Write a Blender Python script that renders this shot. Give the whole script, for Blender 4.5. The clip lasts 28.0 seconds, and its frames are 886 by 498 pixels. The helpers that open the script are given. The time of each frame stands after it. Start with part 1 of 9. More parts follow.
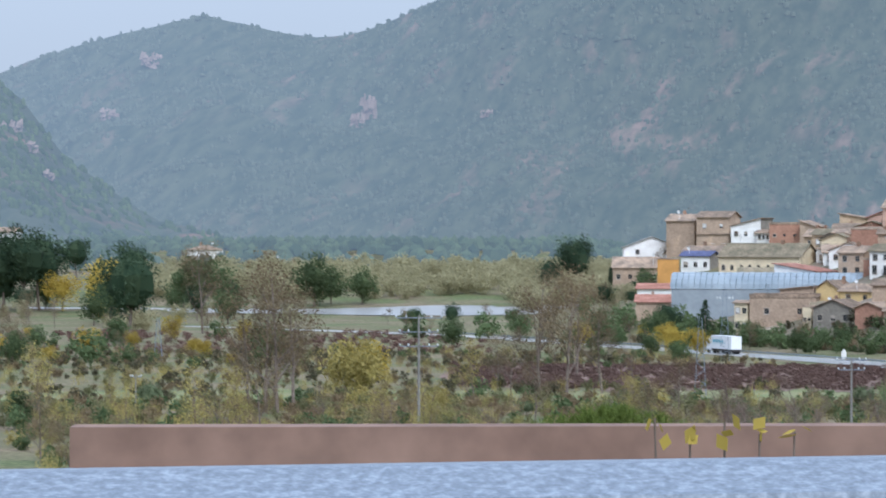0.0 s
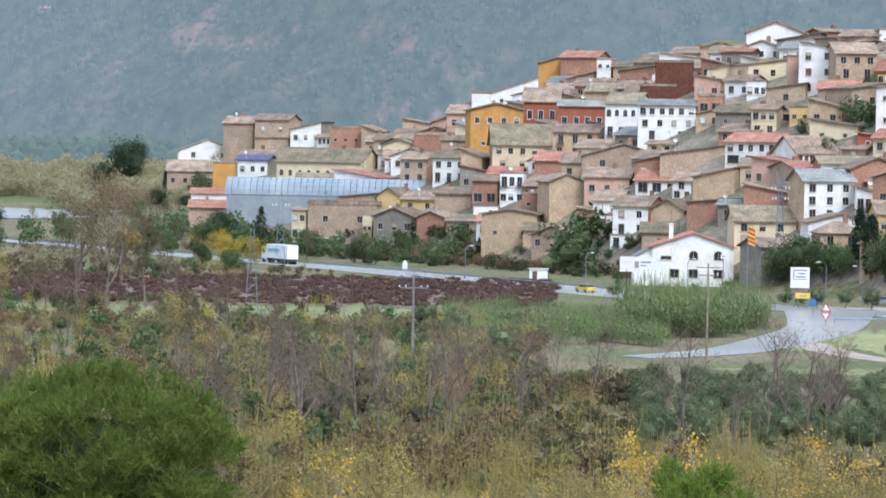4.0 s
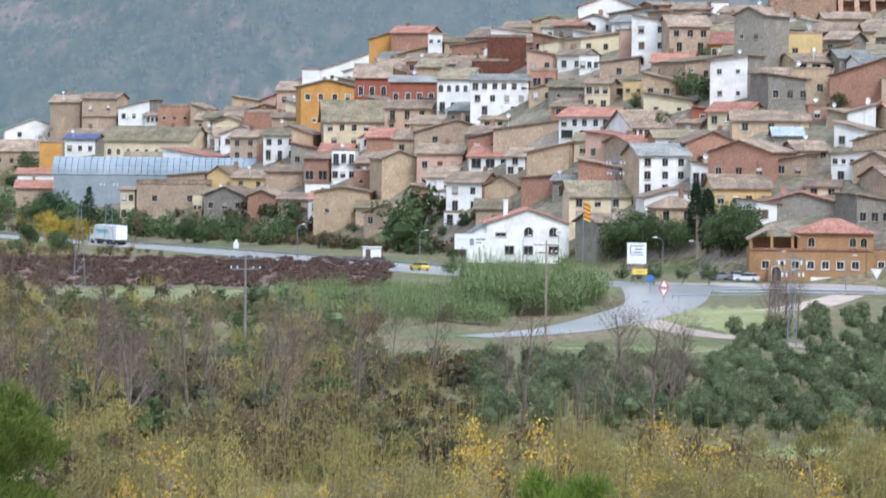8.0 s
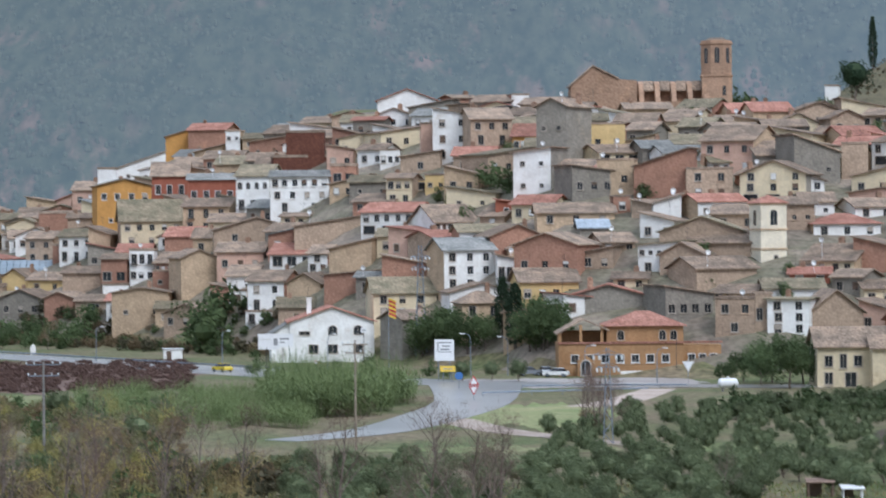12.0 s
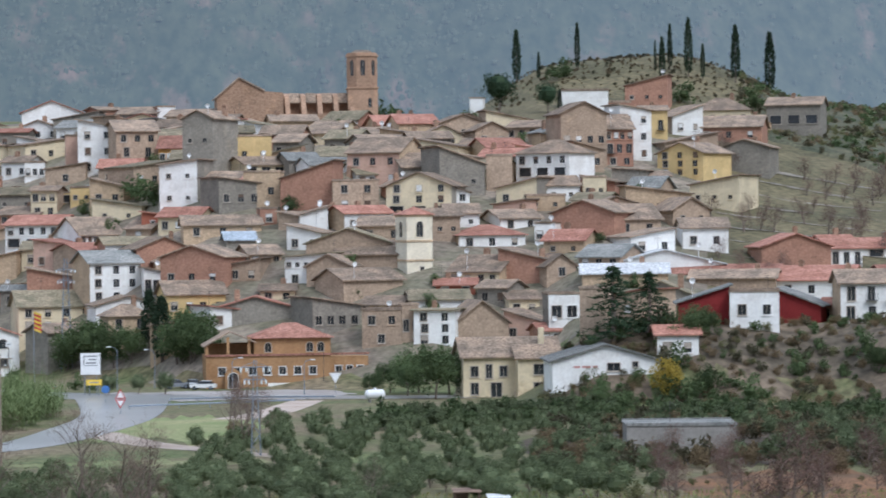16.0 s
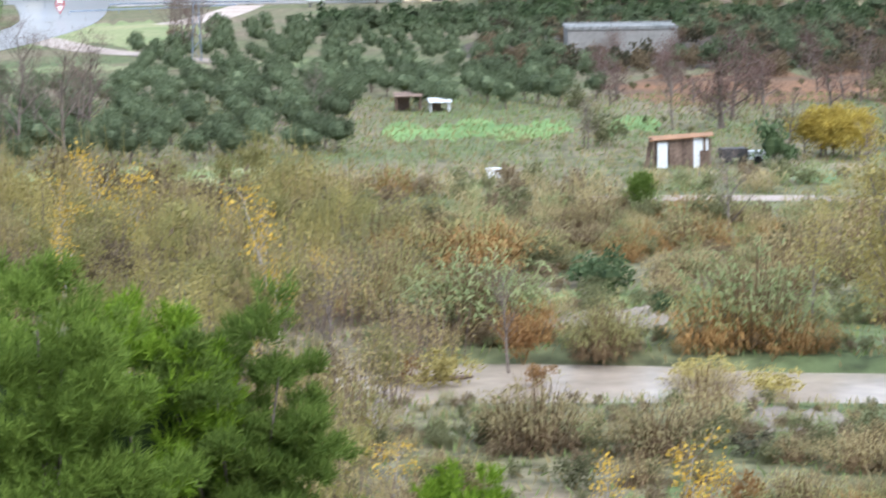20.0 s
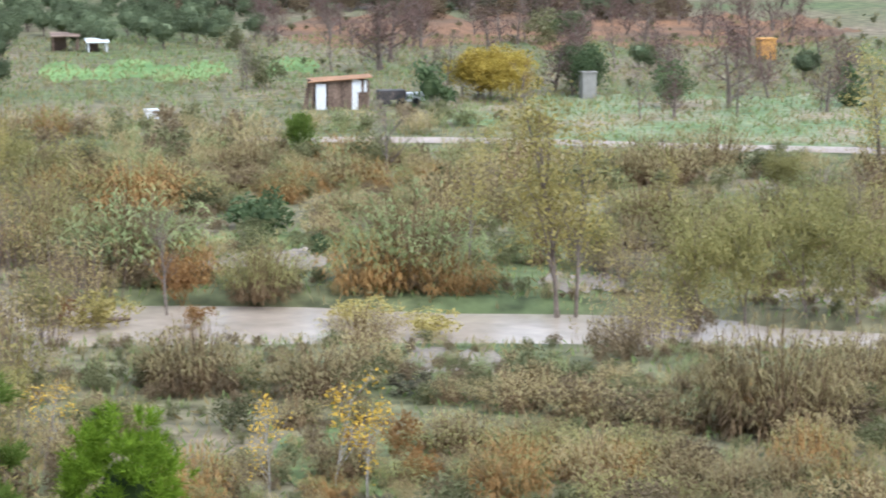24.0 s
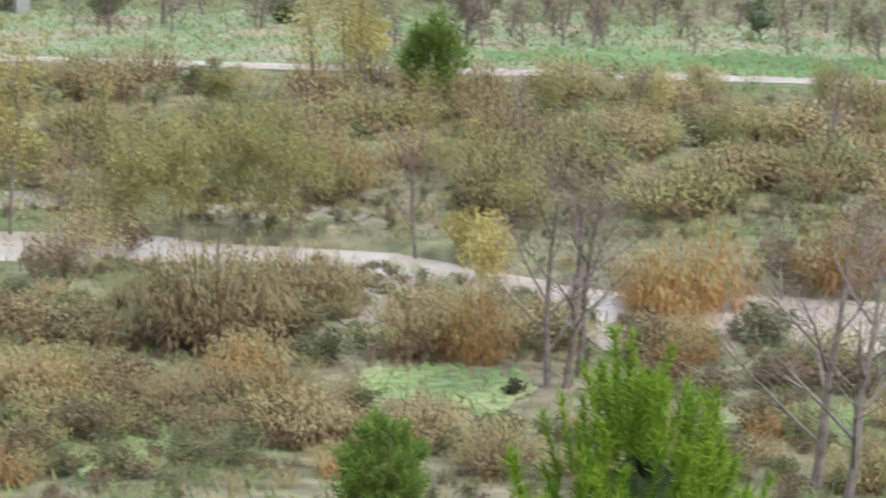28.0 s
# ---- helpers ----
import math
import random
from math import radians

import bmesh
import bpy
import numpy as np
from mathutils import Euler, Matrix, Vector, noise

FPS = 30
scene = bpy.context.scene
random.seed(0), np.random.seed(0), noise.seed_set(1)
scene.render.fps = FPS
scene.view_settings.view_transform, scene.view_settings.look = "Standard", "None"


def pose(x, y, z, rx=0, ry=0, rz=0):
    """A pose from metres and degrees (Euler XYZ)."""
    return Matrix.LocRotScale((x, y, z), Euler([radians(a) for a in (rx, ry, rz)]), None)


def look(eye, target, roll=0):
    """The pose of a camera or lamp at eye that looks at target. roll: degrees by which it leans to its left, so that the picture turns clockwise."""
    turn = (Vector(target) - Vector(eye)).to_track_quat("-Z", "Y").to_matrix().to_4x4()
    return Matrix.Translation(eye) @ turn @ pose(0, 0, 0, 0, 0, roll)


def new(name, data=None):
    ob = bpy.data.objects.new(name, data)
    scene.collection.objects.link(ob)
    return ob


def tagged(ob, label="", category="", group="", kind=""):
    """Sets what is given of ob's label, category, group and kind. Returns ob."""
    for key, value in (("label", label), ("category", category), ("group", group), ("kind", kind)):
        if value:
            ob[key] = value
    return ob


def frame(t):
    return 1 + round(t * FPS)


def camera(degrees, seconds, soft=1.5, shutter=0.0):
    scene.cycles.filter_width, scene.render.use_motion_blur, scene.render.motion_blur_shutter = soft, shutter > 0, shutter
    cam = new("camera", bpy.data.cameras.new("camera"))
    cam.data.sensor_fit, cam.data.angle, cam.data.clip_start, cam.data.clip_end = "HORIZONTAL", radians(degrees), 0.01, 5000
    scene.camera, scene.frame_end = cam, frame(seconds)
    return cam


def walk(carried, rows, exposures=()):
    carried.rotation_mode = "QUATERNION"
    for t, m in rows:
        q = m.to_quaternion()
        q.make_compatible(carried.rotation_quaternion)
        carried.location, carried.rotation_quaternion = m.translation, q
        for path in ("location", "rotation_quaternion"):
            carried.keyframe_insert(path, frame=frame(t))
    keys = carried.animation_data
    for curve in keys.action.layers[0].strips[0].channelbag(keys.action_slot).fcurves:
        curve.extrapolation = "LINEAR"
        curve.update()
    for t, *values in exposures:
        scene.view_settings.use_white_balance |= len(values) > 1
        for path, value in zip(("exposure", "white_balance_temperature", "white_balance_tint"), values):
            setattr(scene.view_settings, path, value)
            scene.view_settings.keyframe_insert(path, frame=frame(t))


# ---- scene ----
TINT = 10
EXPOSURES = [(0, 0.82, 5660), (0.6, 0.86, 5660), (1.2, 0.94, 5760), (3, 0.94, 5810), (5.5, 1.25, 5800), (6.5, 1.42, 5780), (7.2, 1.35, 5780), (8, 0.99, 5790), (10, 0.62, 5810), (12, 0.51, 5810), (17, 0.51, 5810), (18, 0.49, 5840), (19, 0.97, 5810), (19.6, 1.28, 5760), (21, 1.41, 5740), (24, 1.29, 5770), (28, 1.30, 5950)]
# seconds, x, y, z, heading, tilt, lean
ROWS = [
    (0, 9.64, -54.64, 24.94, -16.944, -0.147, 0.098),
    (0.2, 9.64, -54.64, 24.94, -16.691, -0.311, 0.023),
    (0.5, 8.77, -49.75, 25, -16.312, -0.555, -0.088),
    (1, 7.77, -44.05, 25, -15.516, -1.138, -0.142),
    (1.5, 6.86, -38.88, 25, -14.477, -1.468, -0.045),
    (2, 5.9, -33.45, 25, -13.159, -1.497, 0.141),
    (2.5, 5.04, -28.6, 25, -11.92, -1.437, 0.367),
    (3, 4.25, -24.09, 25, -10.573, -1.385, 0.576),
    (3.5, 3.66, -20.75, 25, -9.291, -1.53, 0.67),
    (5.5, 2.85, -16.14, 25, -8.884, -3.771, 1.284),
    (6, 2.91, -16.52, 25, -8.673, -4.624, 0.894),
    (6.5, 2.92, -16.56, 25, -7.808, -4.915, 0.815),
    (7, 2.63, -14.92, 25, -6.824, -4.21, 0.721),
    (7.5, 2.27, -12.86, 25, -6.193, -3.162, 0.648),
    (8, 1.82, -10.35, 25, -5.897, -2.224, 0.51),
    (8.5, 1.43, -8.14, 25, -5.747, -1.642, 0.344),
    (9, 1.03, -5.86, 25, -5.538, -1.294, 0.229),
    (9.5, 0.76, -4.3, 25, -5.208, -1.021, 0.102),
    (10, 0.48, -2.74, 25, -4.68, -0.736, -0.042),
    (10.5, 0.31, -1.78, 25, -4.118, -0.474, -0.176),
    (11, 0.14, -0.78, 25, -3.495, -0.202, -0.263),
    (11.5, 0.06, -0.36, 25, -2.913, -0.137, -0.334),
    (12, 0, -0, 25, -2.22, -0.473, -0.481),
    (12.5, 0, -0, 25, -1.504, -0.951, -0.634),
    (14.5, 0, -0, 25, 1.718, -0.838, -0.679),
    (15, 0, -0, 25, 2.567, -0.612, -0.696),
    (15.5, 0, -0, 25, 3.352, -0.436, -0.668),
    (16, 0, -0, 25, 4.202, -0.317, -0.685),
    (16.5, 0, -0, 25, 4.956, -0.28, -0.675),
    (17, 0, -0, 25, 5.552, -0.301, -0.672),
    (17.5, 0, -0, 25, 5.881, -0.574, -0.689),
    (18, 0, -0, 25, 5.982, -1.947, -0.714),
    (18.5, 0, -0, 25, 5.951, -3.706, -0.775),
    (19, 0, -0, 25, 5.91, -5.335, -0.775),
    (19.5, 0, -0, 25, 5.831, -6.543, -0.775),
    (20, 0, -0, 25, 5.18, -7.521, -0.826),
    (20.5, 0, -0, 25, 4.223, -8.126, -0.988),
    (21, 0, -0, 25, 5.496, -8.509, -0.828),
    (21.5, 0, -0, 25, 6.518, -8.588, -0.652),
    (23.5, 0, -0, 25, 10.136, -8.611, -0.11),
    (24, 0, -0, 25, 11.441, -8.627, 0.055),
    (24.5, 0, -0, 25, 12.689, -8.653, 0.273),
    (25, 0, -0, 25, 14.023, -8.709, 0.462),
    (25.5, 0, -0, 25, 15.247, -8.794, 0.614),
    (26, 0, -0, 25, 16.528, -8.951, 0.777),
    (26.5, 0, -0, 25, 17.692, -9.153, 0.967),
    (27, 0, -0, 25, 18.964, -9.425, 1.149),
    (27.5, 0, -0, 25, 20.271, -9.721, 1.242),
    (28, 0, -0, 25, 21.843, -10.014, 1.51),
]


def aim(x, y, z, heading, tilt, lean):
    h, e = radians(heading), radians(tilt)
    way = Vector((math.sin(h) * math.cos(e), math.cos(h) * math.cos(e), math.sin(e)))
    return look((x, y, z), Vector((x, y, z)) + way * 100, lean)


cam = camera(16.018, 28.0, soft=1.7, shutter=0.55)
walk(cam, [(r[0], aim(*r[1:])) for r in ROWS],
     exposures=[(t, e, k, TINT) for t, e, k in EXPOSURES])

# ---- overcast daylight ----
SUN_EL, SUN_AZ = 48.0, 150.0
world = bpy.data.worlds.new("overcast_sky")
scene.world = world
world.use_nodes = True
wn, wl = world.node_tree.nodes, world.node_tree.links
wn.clear()
sky = wn.new("ShaderNodeTexSky")
sky.sky_type = "NISHITA"
sky.sun_disc = False
sky.sun_elevation, sky.sun_rotation = radians(SUN_EL), radians(SUN_AZ)
sky.dust_density, sky.air_density = 4.0, 1.0
cloud = wn.new("ShaderNodeRGB")
cloud.outputs[0].default_value = (8.8, 9.7, 11.0, 1)
mixc = wn.new("ShaderNodeMix")
mixc.data_type = "RGBA"
mixc.inputs["Factor"].default_value = 0.72
wl.new(sky.outputs[0], mixc.inputs["A"])
wl.new(cloud.outputs[0], mixc.inputs["B"])
bg = wn.new("ShaderNodeBackground")
bg.inputs["Strength"].default_value = 0.085
# an overcast sky is darkest at the horizon and brightest overhead
up = wn.new("ShaderNodeTexCoord")
height = wn.new("ShaderNodeSeparateXYZ")
wl.new(up.outputs["Generated"], height.inputs[0])
dome = wn.new("ShaderNodeMapRange")
dome.inputs["To Min"].default_value, dome.inputs["To Max"].default_value = 0.5, 1.22
wl.new(height.outputs["Z"], dome.inputs[0])
shade = wn.new("ShaderNodeVectorMath")
shade.operation = "SCALE"
wl.new(mixc.outputs["Result"], shade.inputs[0])
wl.new(dome.outputs[0], shade.inputs["Scale"])
wl.new(shade.outputs[0], bg.inputs["Color"])
wo = wn.new("ShaderNodeOutputWorld")
wl.new(bg.outputs[0], wo.inputs["Surface"])

sun_data = bpy.data.lights.new("sun", "SUN")
sun_data.energy, sun_data.angle, sun_data.color = 1.2, radians(25), (1.0, 0.98, 0.95)
sun = new("sun", sun_data)
sa, se = radians(SUN_AZ), radians(SUN_EL)
sun.matrix_world = look((200 * math.sin(sa) * math.cos(se), 200 * math.cos(sa) * math.cos(se), 200 * math.sin(se)), (0, 0, 0))

# ---- materials ----
MATS = {}


def material(name, a, b, scale=1.0, fine=8.0, rough=0.85, bump=0.2, metal=0.0, vary=0.12, streak=None, spec=0.3, c=None, space="Object"):
    """Two-scale mottled surface: colours a and b in broad patches, fine grain, bump, some change from piece to piece."""
    if name in MATS:
        return MATS[name]
    m = bpy.data.materials.new(name)
    m.use_nodes = True
    n, l = m.node_tree.nodes, m.node_tree.links
    p = n["Principled BSDF"]
    p.inputs["Roughness"].default_value = rough
    p.inputs["Metallic"].default_value = metal
    p.inputs["Specular IOR Level"].default_value = spec
    tc = n.new("ShaderNodeTexCoord")
    src = tc.outputs[space]
    if streak:
        mp = n.new("ShaderNodeMapping")
        mp.inputs["Scale"].default_value = streak
        l.new(src, mp.inputs[0])
        src = mp.outputs[0]
    big = n.new("ShaderNodeTexNoise")
    big.inputs["Scale"].default_value, big.inputs["Detail"].default_value = scale, 5
    l.new(src, big.inputs["Vector"])
    small = n.new("ShaderNodeTexNoise")
    small.inputs["Scale"].default_value, small.inputs["Detail"].default_value = fine, 4
    l.new(src, small.inputs["Vector"])
    r = n.new("ShaderNodeValToRGB")
    r.color_ramp.elements[0].position, r.color_ramp.elements[1].position = 0.36, 0.64
    r.color_ramp.elements[0].color, r.color_ramp.elements[1].color = (*a, 1), (*b, 1)
    if c:
        e = r.color_ramp.elements.new(0.5)
        e.color = (*c, 1)
    l.new(big.outputs["Fac"], r.inputs[0])
    g = n.new("ShaderNodeMapRange")
    g.inputs["From Min"].default_value, g.inputs["From Max"].default_value = 0.3, 0.7
    g.inputs["To Min"].default_value, g.inputs["To Max"].default_value = 1 - vary * 1.6, 1 + vary * 1.6
    l.new(small.outputs["Fac"], g.inputs[0])
    info = n.new("ShaderNodeObjectInfo")
    o = n.new("ShaderNodeMapRange")
    o.inputs["To Min"].default_value, o.inputs["To Max"].default_value = 1 - vary, 1 + vary
    l.new(info.outputs["Random"], o.inputs[0])
    mu = n.new("ShaderNodeMath")
    mu.operation = "MULTIPLY"
    l.new(g.outputs[0], mu.inputs[0])
    l.new(o.outputs[0], mu.inputs[1])
    hs = n.new("ShaderNodeHueSaturation")
    l.new(mu.outputs[0], hs.inputs["Value"])
    l.new(r.outputs[0], hs.inputs["Color"])
    l.new(hs.outputs[0], p.inputs["Base Color"])
    if bump:
        bp = n.new("ShaderNodeBump")
        bp.inputs["Strength"].default_value = bump
        l.new(small.outputs["Fac"], bp.inputs["Height"])
        l.new(bp.outputs[0], p.inputs["Normal"])
    MATS[name] = m
    return m


def leafy(name, a, b, rough=0.85, trans=0.32, vary=0.3):
    """Foliage: colour from leaf to leaf, some light through it."""
    if name in MATS:
        return MATS[name]
    m = bpy.data.materials.new(name)
    m.use_nodes = True
    n, l = m.node_tree.nodes, m.node_tree.links
    p = n["Principled BSDF"]
    p.inputs["Roughness"].default_value = rough
    p.inputs["Specular IOR Level"].default_value = 0.12
    geo, info = n.new("ShaderNodeNewGeometry"), n.new("ShaderNodeObjectInfo")
    r = n.new("ShaderNodeValToRGB")
    r.color_ramp.elements[0].color, r.color_ramp.elements[1].color = (*a, 1), (*b, 1)
    l.new(geo.outputs["Random Per Island"], r.inputs[0])
    o = n.new("ShaderNodeMapRange")
    o.inputs["To Min"].default_value, o.inputs["To Max"].default_value = 1 - vary, 1 + vary
    l.new(info.outputs["Random"], o.inputs[0])
    hs = n.new("ShaderNodeHueSaturation")
    l.new(o.outputs[0], hs.inputs["Value"])
    l.new(r.outputs[0], hs.inputs["Color"])
    l.new(hs.outputs[0], p.inputs["Base Color"])
    tr = n.new("ShaderNodeBsdfTranslucent")
    l.new(hs.outputs[0], tr.inputs["Color"])
    mx = n.new("ShaderNodeMixShader")
    mx.inputs[0].default_value = trans
    l.new(p.outputs[0], mx.inputs[1])
    l.new(tr.outputs[0], mx.inputs[2])
    l.new(mx.outputs[0], n["Material Output"].inputs["Surface"])
    MATS[name] = m
    return m


# ---- the lie of the land: azimuth in degrees (0 = north, clockwise) and distance from the origin ----
def ramp(x, xs, ys):
    return float(np.interp(x, xs, ys))


def smooth(x, a, b):
    t = min(max((x - a) / (b - a), 0.0), 1.0)
    return t * t * (3 - 2 * t)


FOOT_AZ, FOOT_R = (-20, -14, -10, -7, -4, 0, 4, 6, 14, 20), (860, 745, 695, 640, 575, 515, 500, 505, 540, 560)
CAP_AZ, CAP_Z = (-19, -15.5, -13.7, -13, -10, -8.6, -7, -4, -2, 0, 3.6, 6, 9, 10.5, 12, 12.8, 13.7, 15, 22), (0, 1, 7, 20, 24, 31, 43, 56, 54, 49.5, 49.5, 55, 53, 51, 52, 56, 63, 74, 95)


def land(x, y):
    """Height of the ground: flood plain at 0, the river's bed, the village hill, the bluff, the lookout."""
    r, az = math.hypot(x, y), math.degrees(math.atan2(x, y))
    front = y > 0 and -60 < az < 60
    z = 0.0
    if front:
        rise = max(r - ramp(az, FOOT_AZ, FOOT_R), 0.0) * ramp(az, (-14, -8, 0, 8, 14), (0.16, 0.28, 0.33, 0.31, 0.22))
        cap = ramp(az, CAP_AZ, CAP_Z)
        u = min(rise / (1.6 * cap), 1.0) if cap > 0 else 0.0
        z = cap * (1 - (1 - u) ** 2)
        z *= 1 - 0.75 * smooth(r, 900, 1250)
        z += 20 * smooth(r, 960, 1350) * (1 - smooth(az, -15, -11))
        # bluff in front of the eastern houses
        b = 11.0 * smooth(az, 5.6, 7.0) * smooth(r, 424 - 3 * math.sin(az * 2.1), 452 + 4 * math.sin(az * 1.3))
        z = max(z, b) if z < 2 else z + b * max(0.0, 1 - z / 30)
        # knoll with the cypresses
        kx, ky = x - 103, y - 795
        z += 10.5 * math.exp(-(abs(kx) / 33) ** 4 - (ky / 50) ** 2) + 6 * math.exp(-((kx - 30) / 45) ** 2 - (ky / 60) ** 2)
    # river bed across the plain
    mid = river_mid(az)
    if front and -34 < az:
        z -= 1.6 * max(0.0, 1 - (abs(r - mid) / river_half(az)) ** 4) if abs(r - mid) < river_half(az) else 0.0
    # slope down from the lookout, where the camera starts
    z += 23.4 * (1 - smooth(math.hypot(x - 10, (y + 60) * 0.75), 6, 125))
    return z


def river_mid(az):
    return ramp(az, (-30, -10, 0, 4, 8, 12, 17, 21, 25, 30, 40), (160, 152, 147, 145, 144, 143, 142, 140, 131, 130, 128))


def river_half(az):
    return ramp(az, (-12, -6, 2, 5, 12, 16.5, 18, 23, 26, 30), (3, 4, 5.5, 6.6, 5.8, 5, 3.4, 3.4, 5, 6))


# ---- mesh helpers ----
class Geo:
    """Gathers vertices and faces for one mesh."""

    def __init__(self):
        self.v, self.f, self.m = [], [], []

    def poly(self, pts, mat=0):
        k = len(self.v)
        self.v += [tuple(p) for p in pts]
        self.f.append(tuple(range(k, k + len(pts))))
        self.m.append(mat)

    def box(self, x0, x1, y0, y1, z0, z1, mat=0):
        k = len(self.v)
        self.v += [(x0, y0, z0), (x1, y0, z0), (x1, y1, z0), (x0, y1, z0), (x0, y0, z1), (x1, y0, z1), (x1, y1, z1), (x0, y1, z1)]
        for f in ((0, 3, 2, 1), (4, 5, 6, 7), (0, 1, 5, 4), (1, 2, 6, 5), (2, 3, 7, 6), (3, 0, 4, 7)):
            self.f.append(tuple(k + i for i in f))
            self.m.append(mat)

    def prism(self, base, top, mat=0):
        """A solid between two loops of as many points."""
        k, n = len(self.v), len(base)
        self.v += [tuple(p) for p in base] + [tuple(p) for p in top]
        self.f.append(tuple(k + i for i in reversed(range(n))))
        self.f.append(tuple(k + n + i for i in range(n)))
        for i in range(n):
            j = (i + 1) % n
            self.f.append((k + i, k + j, k + n + j, k + n + i))
        self.m += [mat] * (n + 2)

    def tube(self, pts, radii, sides=6, mat=0):
        rings = []
        for i, p in enumerate(pts):
            p = Vector(p)
            a = Vector(pts[min(i + 1, len(pts) - 1)]) - Vector(pts[max(i - 1, 0)])
            a = a.normalized() if a.length > 1e-9 else Vector((0, 0, 1))
            u = a.cross(Vector((0.31, 0.95, 0.05))).normalized()
            w = a.cross(u)
            k = len(self.v)
            for s in range(sides):
                g = 2 * math.pi * s / sides
                self.v.append(tuple(p + (u * math.cos(g) + w * math.sin(g)) * radii[i]))
            rings.append(k)
        for q in range(len(rings) - 1):
            for s in range(sides):
                t = (s + 1) % sides
                self.f.append((rings[q] + s, rings[q] + t, rings[q + 1] + t, rings[q + 1] + s))
                self.m.append(mat)
        self.f.append(tuple(rings[-1] + s for s in range(sides)))
        self.f.append(tuple(rings[0] + s for s in reversed(range(sides))))
        self.m += [mat, mat]

    def mesh(self, name, mats):
        me = bpy.data.meshes.new(name)
        me.from_pydata(self.v, [], self.f)
        for m in mats if isinstance(mats, (list, tuple)) else [mats]:
            me.materials.append(m)
        if any(self.m):
            me.polygons.foreach_set("material_index", self.m)
        me.update()
        return me


def quads(name, corners, mat):
    """One mesh from an array of loose quads (n, 4, 3): leaves, blades, needles."""
    n = len(corners)
    me = bpy.data.meshes.new(name)
    me.vertices.add(n * 4)
    me.vertices.foreach_set("co", np.ascontiguousarray(corners, dtype=np.float32).ravel())
    me.loops.add(n * 4)
    me.loops.foreach_set("vertex_index", np.arange(n * 4, dtype=np.int32))
    me.polygons.add(n)
    me.polygons.foreach_set("loop_start", np.arange(0, n * 4, 4, dtype=np.int32))
    me.update(calc_edges=True)
    me.materials.append(mat)
    return me


def leaves(rng, centres, length, width, up=0.0, spread=None):
    """Loose leaf quads of random turn round the given centres. up: how far they stand upright."""
    n = len(centres)
    d = rng.normal(size=(n, 3))
    if spread is not None:
        d = d * 0.6 + spread
    d[:, 2] += up * 2
    d /= np.linalg.norm(d, axis=1)[:, None] + 1e-9
    s = np.cross(d, rng.normal(size=(n, 3)))
    s /= np.linalg.norm(s, axis=1)[:, None] + 1e-9
    k = rng.uniform(0.6, 1.3, (n, 1))
    a, b = d * length * k * 0.5, s * width * k * 0.5
    return np.stack([centres - a, centres + b * 0.9, centres + a, centres - b * 0.9], 1)


def child(name, me, parent, m=None, label=""):
    ob = new(name, me)
    ob.parent = parent
    if m is not None:
        ob.matrix_basis = m
    if label:
        tagged(ob, label)
    return ob


def polar(az, r, z=None):
    a = radians(az)
    x, y = r * math.sin(a), r * math.cos(a)
    return Vector((x, y, land(x, y) if z is None else z))


# ---- ground, water, roads ----
M_EARTH = material("plain_ground", (0.095, 0.115, 0.045), (0.17, 0.135, 0.085), 0.05, 0.8, 0.95, 0.6, vary=0.3, c=(0.13, 0.12, 0.062), space="Object")


def sheet(name, azs, rs, mat, height, kind="structure", label="", category=""):
    """A sheet of ground over azimuths and distances."""
    v = []
    for r in rs:
        for a in azs:
            x, y = r * math.sin(radians(a)), r * math.cos(radians(a))
            v.append((x, y, height(x, y)))
    n = len(azs)
    f = [(i * n + j, i * n + j + 1, (i + 1) * n + j + 1, (i + 1) * n + j) for i in range(len(rs) - 1) for j in range(n - 1)]
    me = bpy.data.meshes.new(name)
    me.from_pydata(v, [], [q[::-1] for q in f])
    me.polygons.foreach_set("use_smooth", [True] * len(f))
    me.materials.append(mat)
    me.update()
    return tagged(new(name, me), label, category, kind=kind)


az_list = [-180 + 6 * i for i in range(25)] + [-30 + 0.5 * i for i in range(1, 130)] + [36 + 6 * i for i in range(25)]
r_list = [0.001, 10, 20, 30, 40, 50, 60, 70, 80, 90] + [95 + 3 * i for i in range(36)] + [206 + 9 * i for i in range(84)] + [980, 1050, 1200, 1500, 2000, 3000, 4200]
sheet("ground", az_list, r_list, M_EARTH, land, label="flood plain and hillside of grass and brown earth", category="ground")

M_WATER = material("muddy_water", (0.32, 0.255, 0.195), (0.41, 0.335, 0.26), 0.15, 0.9, 0.24, 0.10, vary=0.08, spec=0.4)
az_w = [-30 + 0.5 * i for i in range(150)]
v, f = [], []
for i, a in enumerate(az_w):
    for s in (-1, 1):
        v.append(tuple(polar(a, river_mid(a) + s * river_half(a) * 0.97, -0.55)))
    if i:
        f.append((2 * i - 2, 2 * i, 2 * i + 1, 2 * i - 1))
me = bpy.data.meshes.new("water")
me.from_pydata(v, [], f)
me.materials.append(M_WATER)
tagged(new("water", me), "shallow brown river after rain between reeds", "river", kind="structure")

M_ASPHALT = material("wet_asphalt", (0.26, 0.255, 0.25), (0.36, 0.355, 0.345), 0.05, 1.5, 0.28, 0.04, vary=0.08, spec=0.7)
M_TRACK = material("gravel_track", (0.38, 0.30, 0.25), (0.46, 0.38, 0.32), 0.2, 3, 0.9, 0.4, vary=0.15)
M_PAINT = material("road_paint", (0.75, 0.75, 0.73), (0.82, 0.82, 0.8), 0.5, 6, 0.6, 0.05)


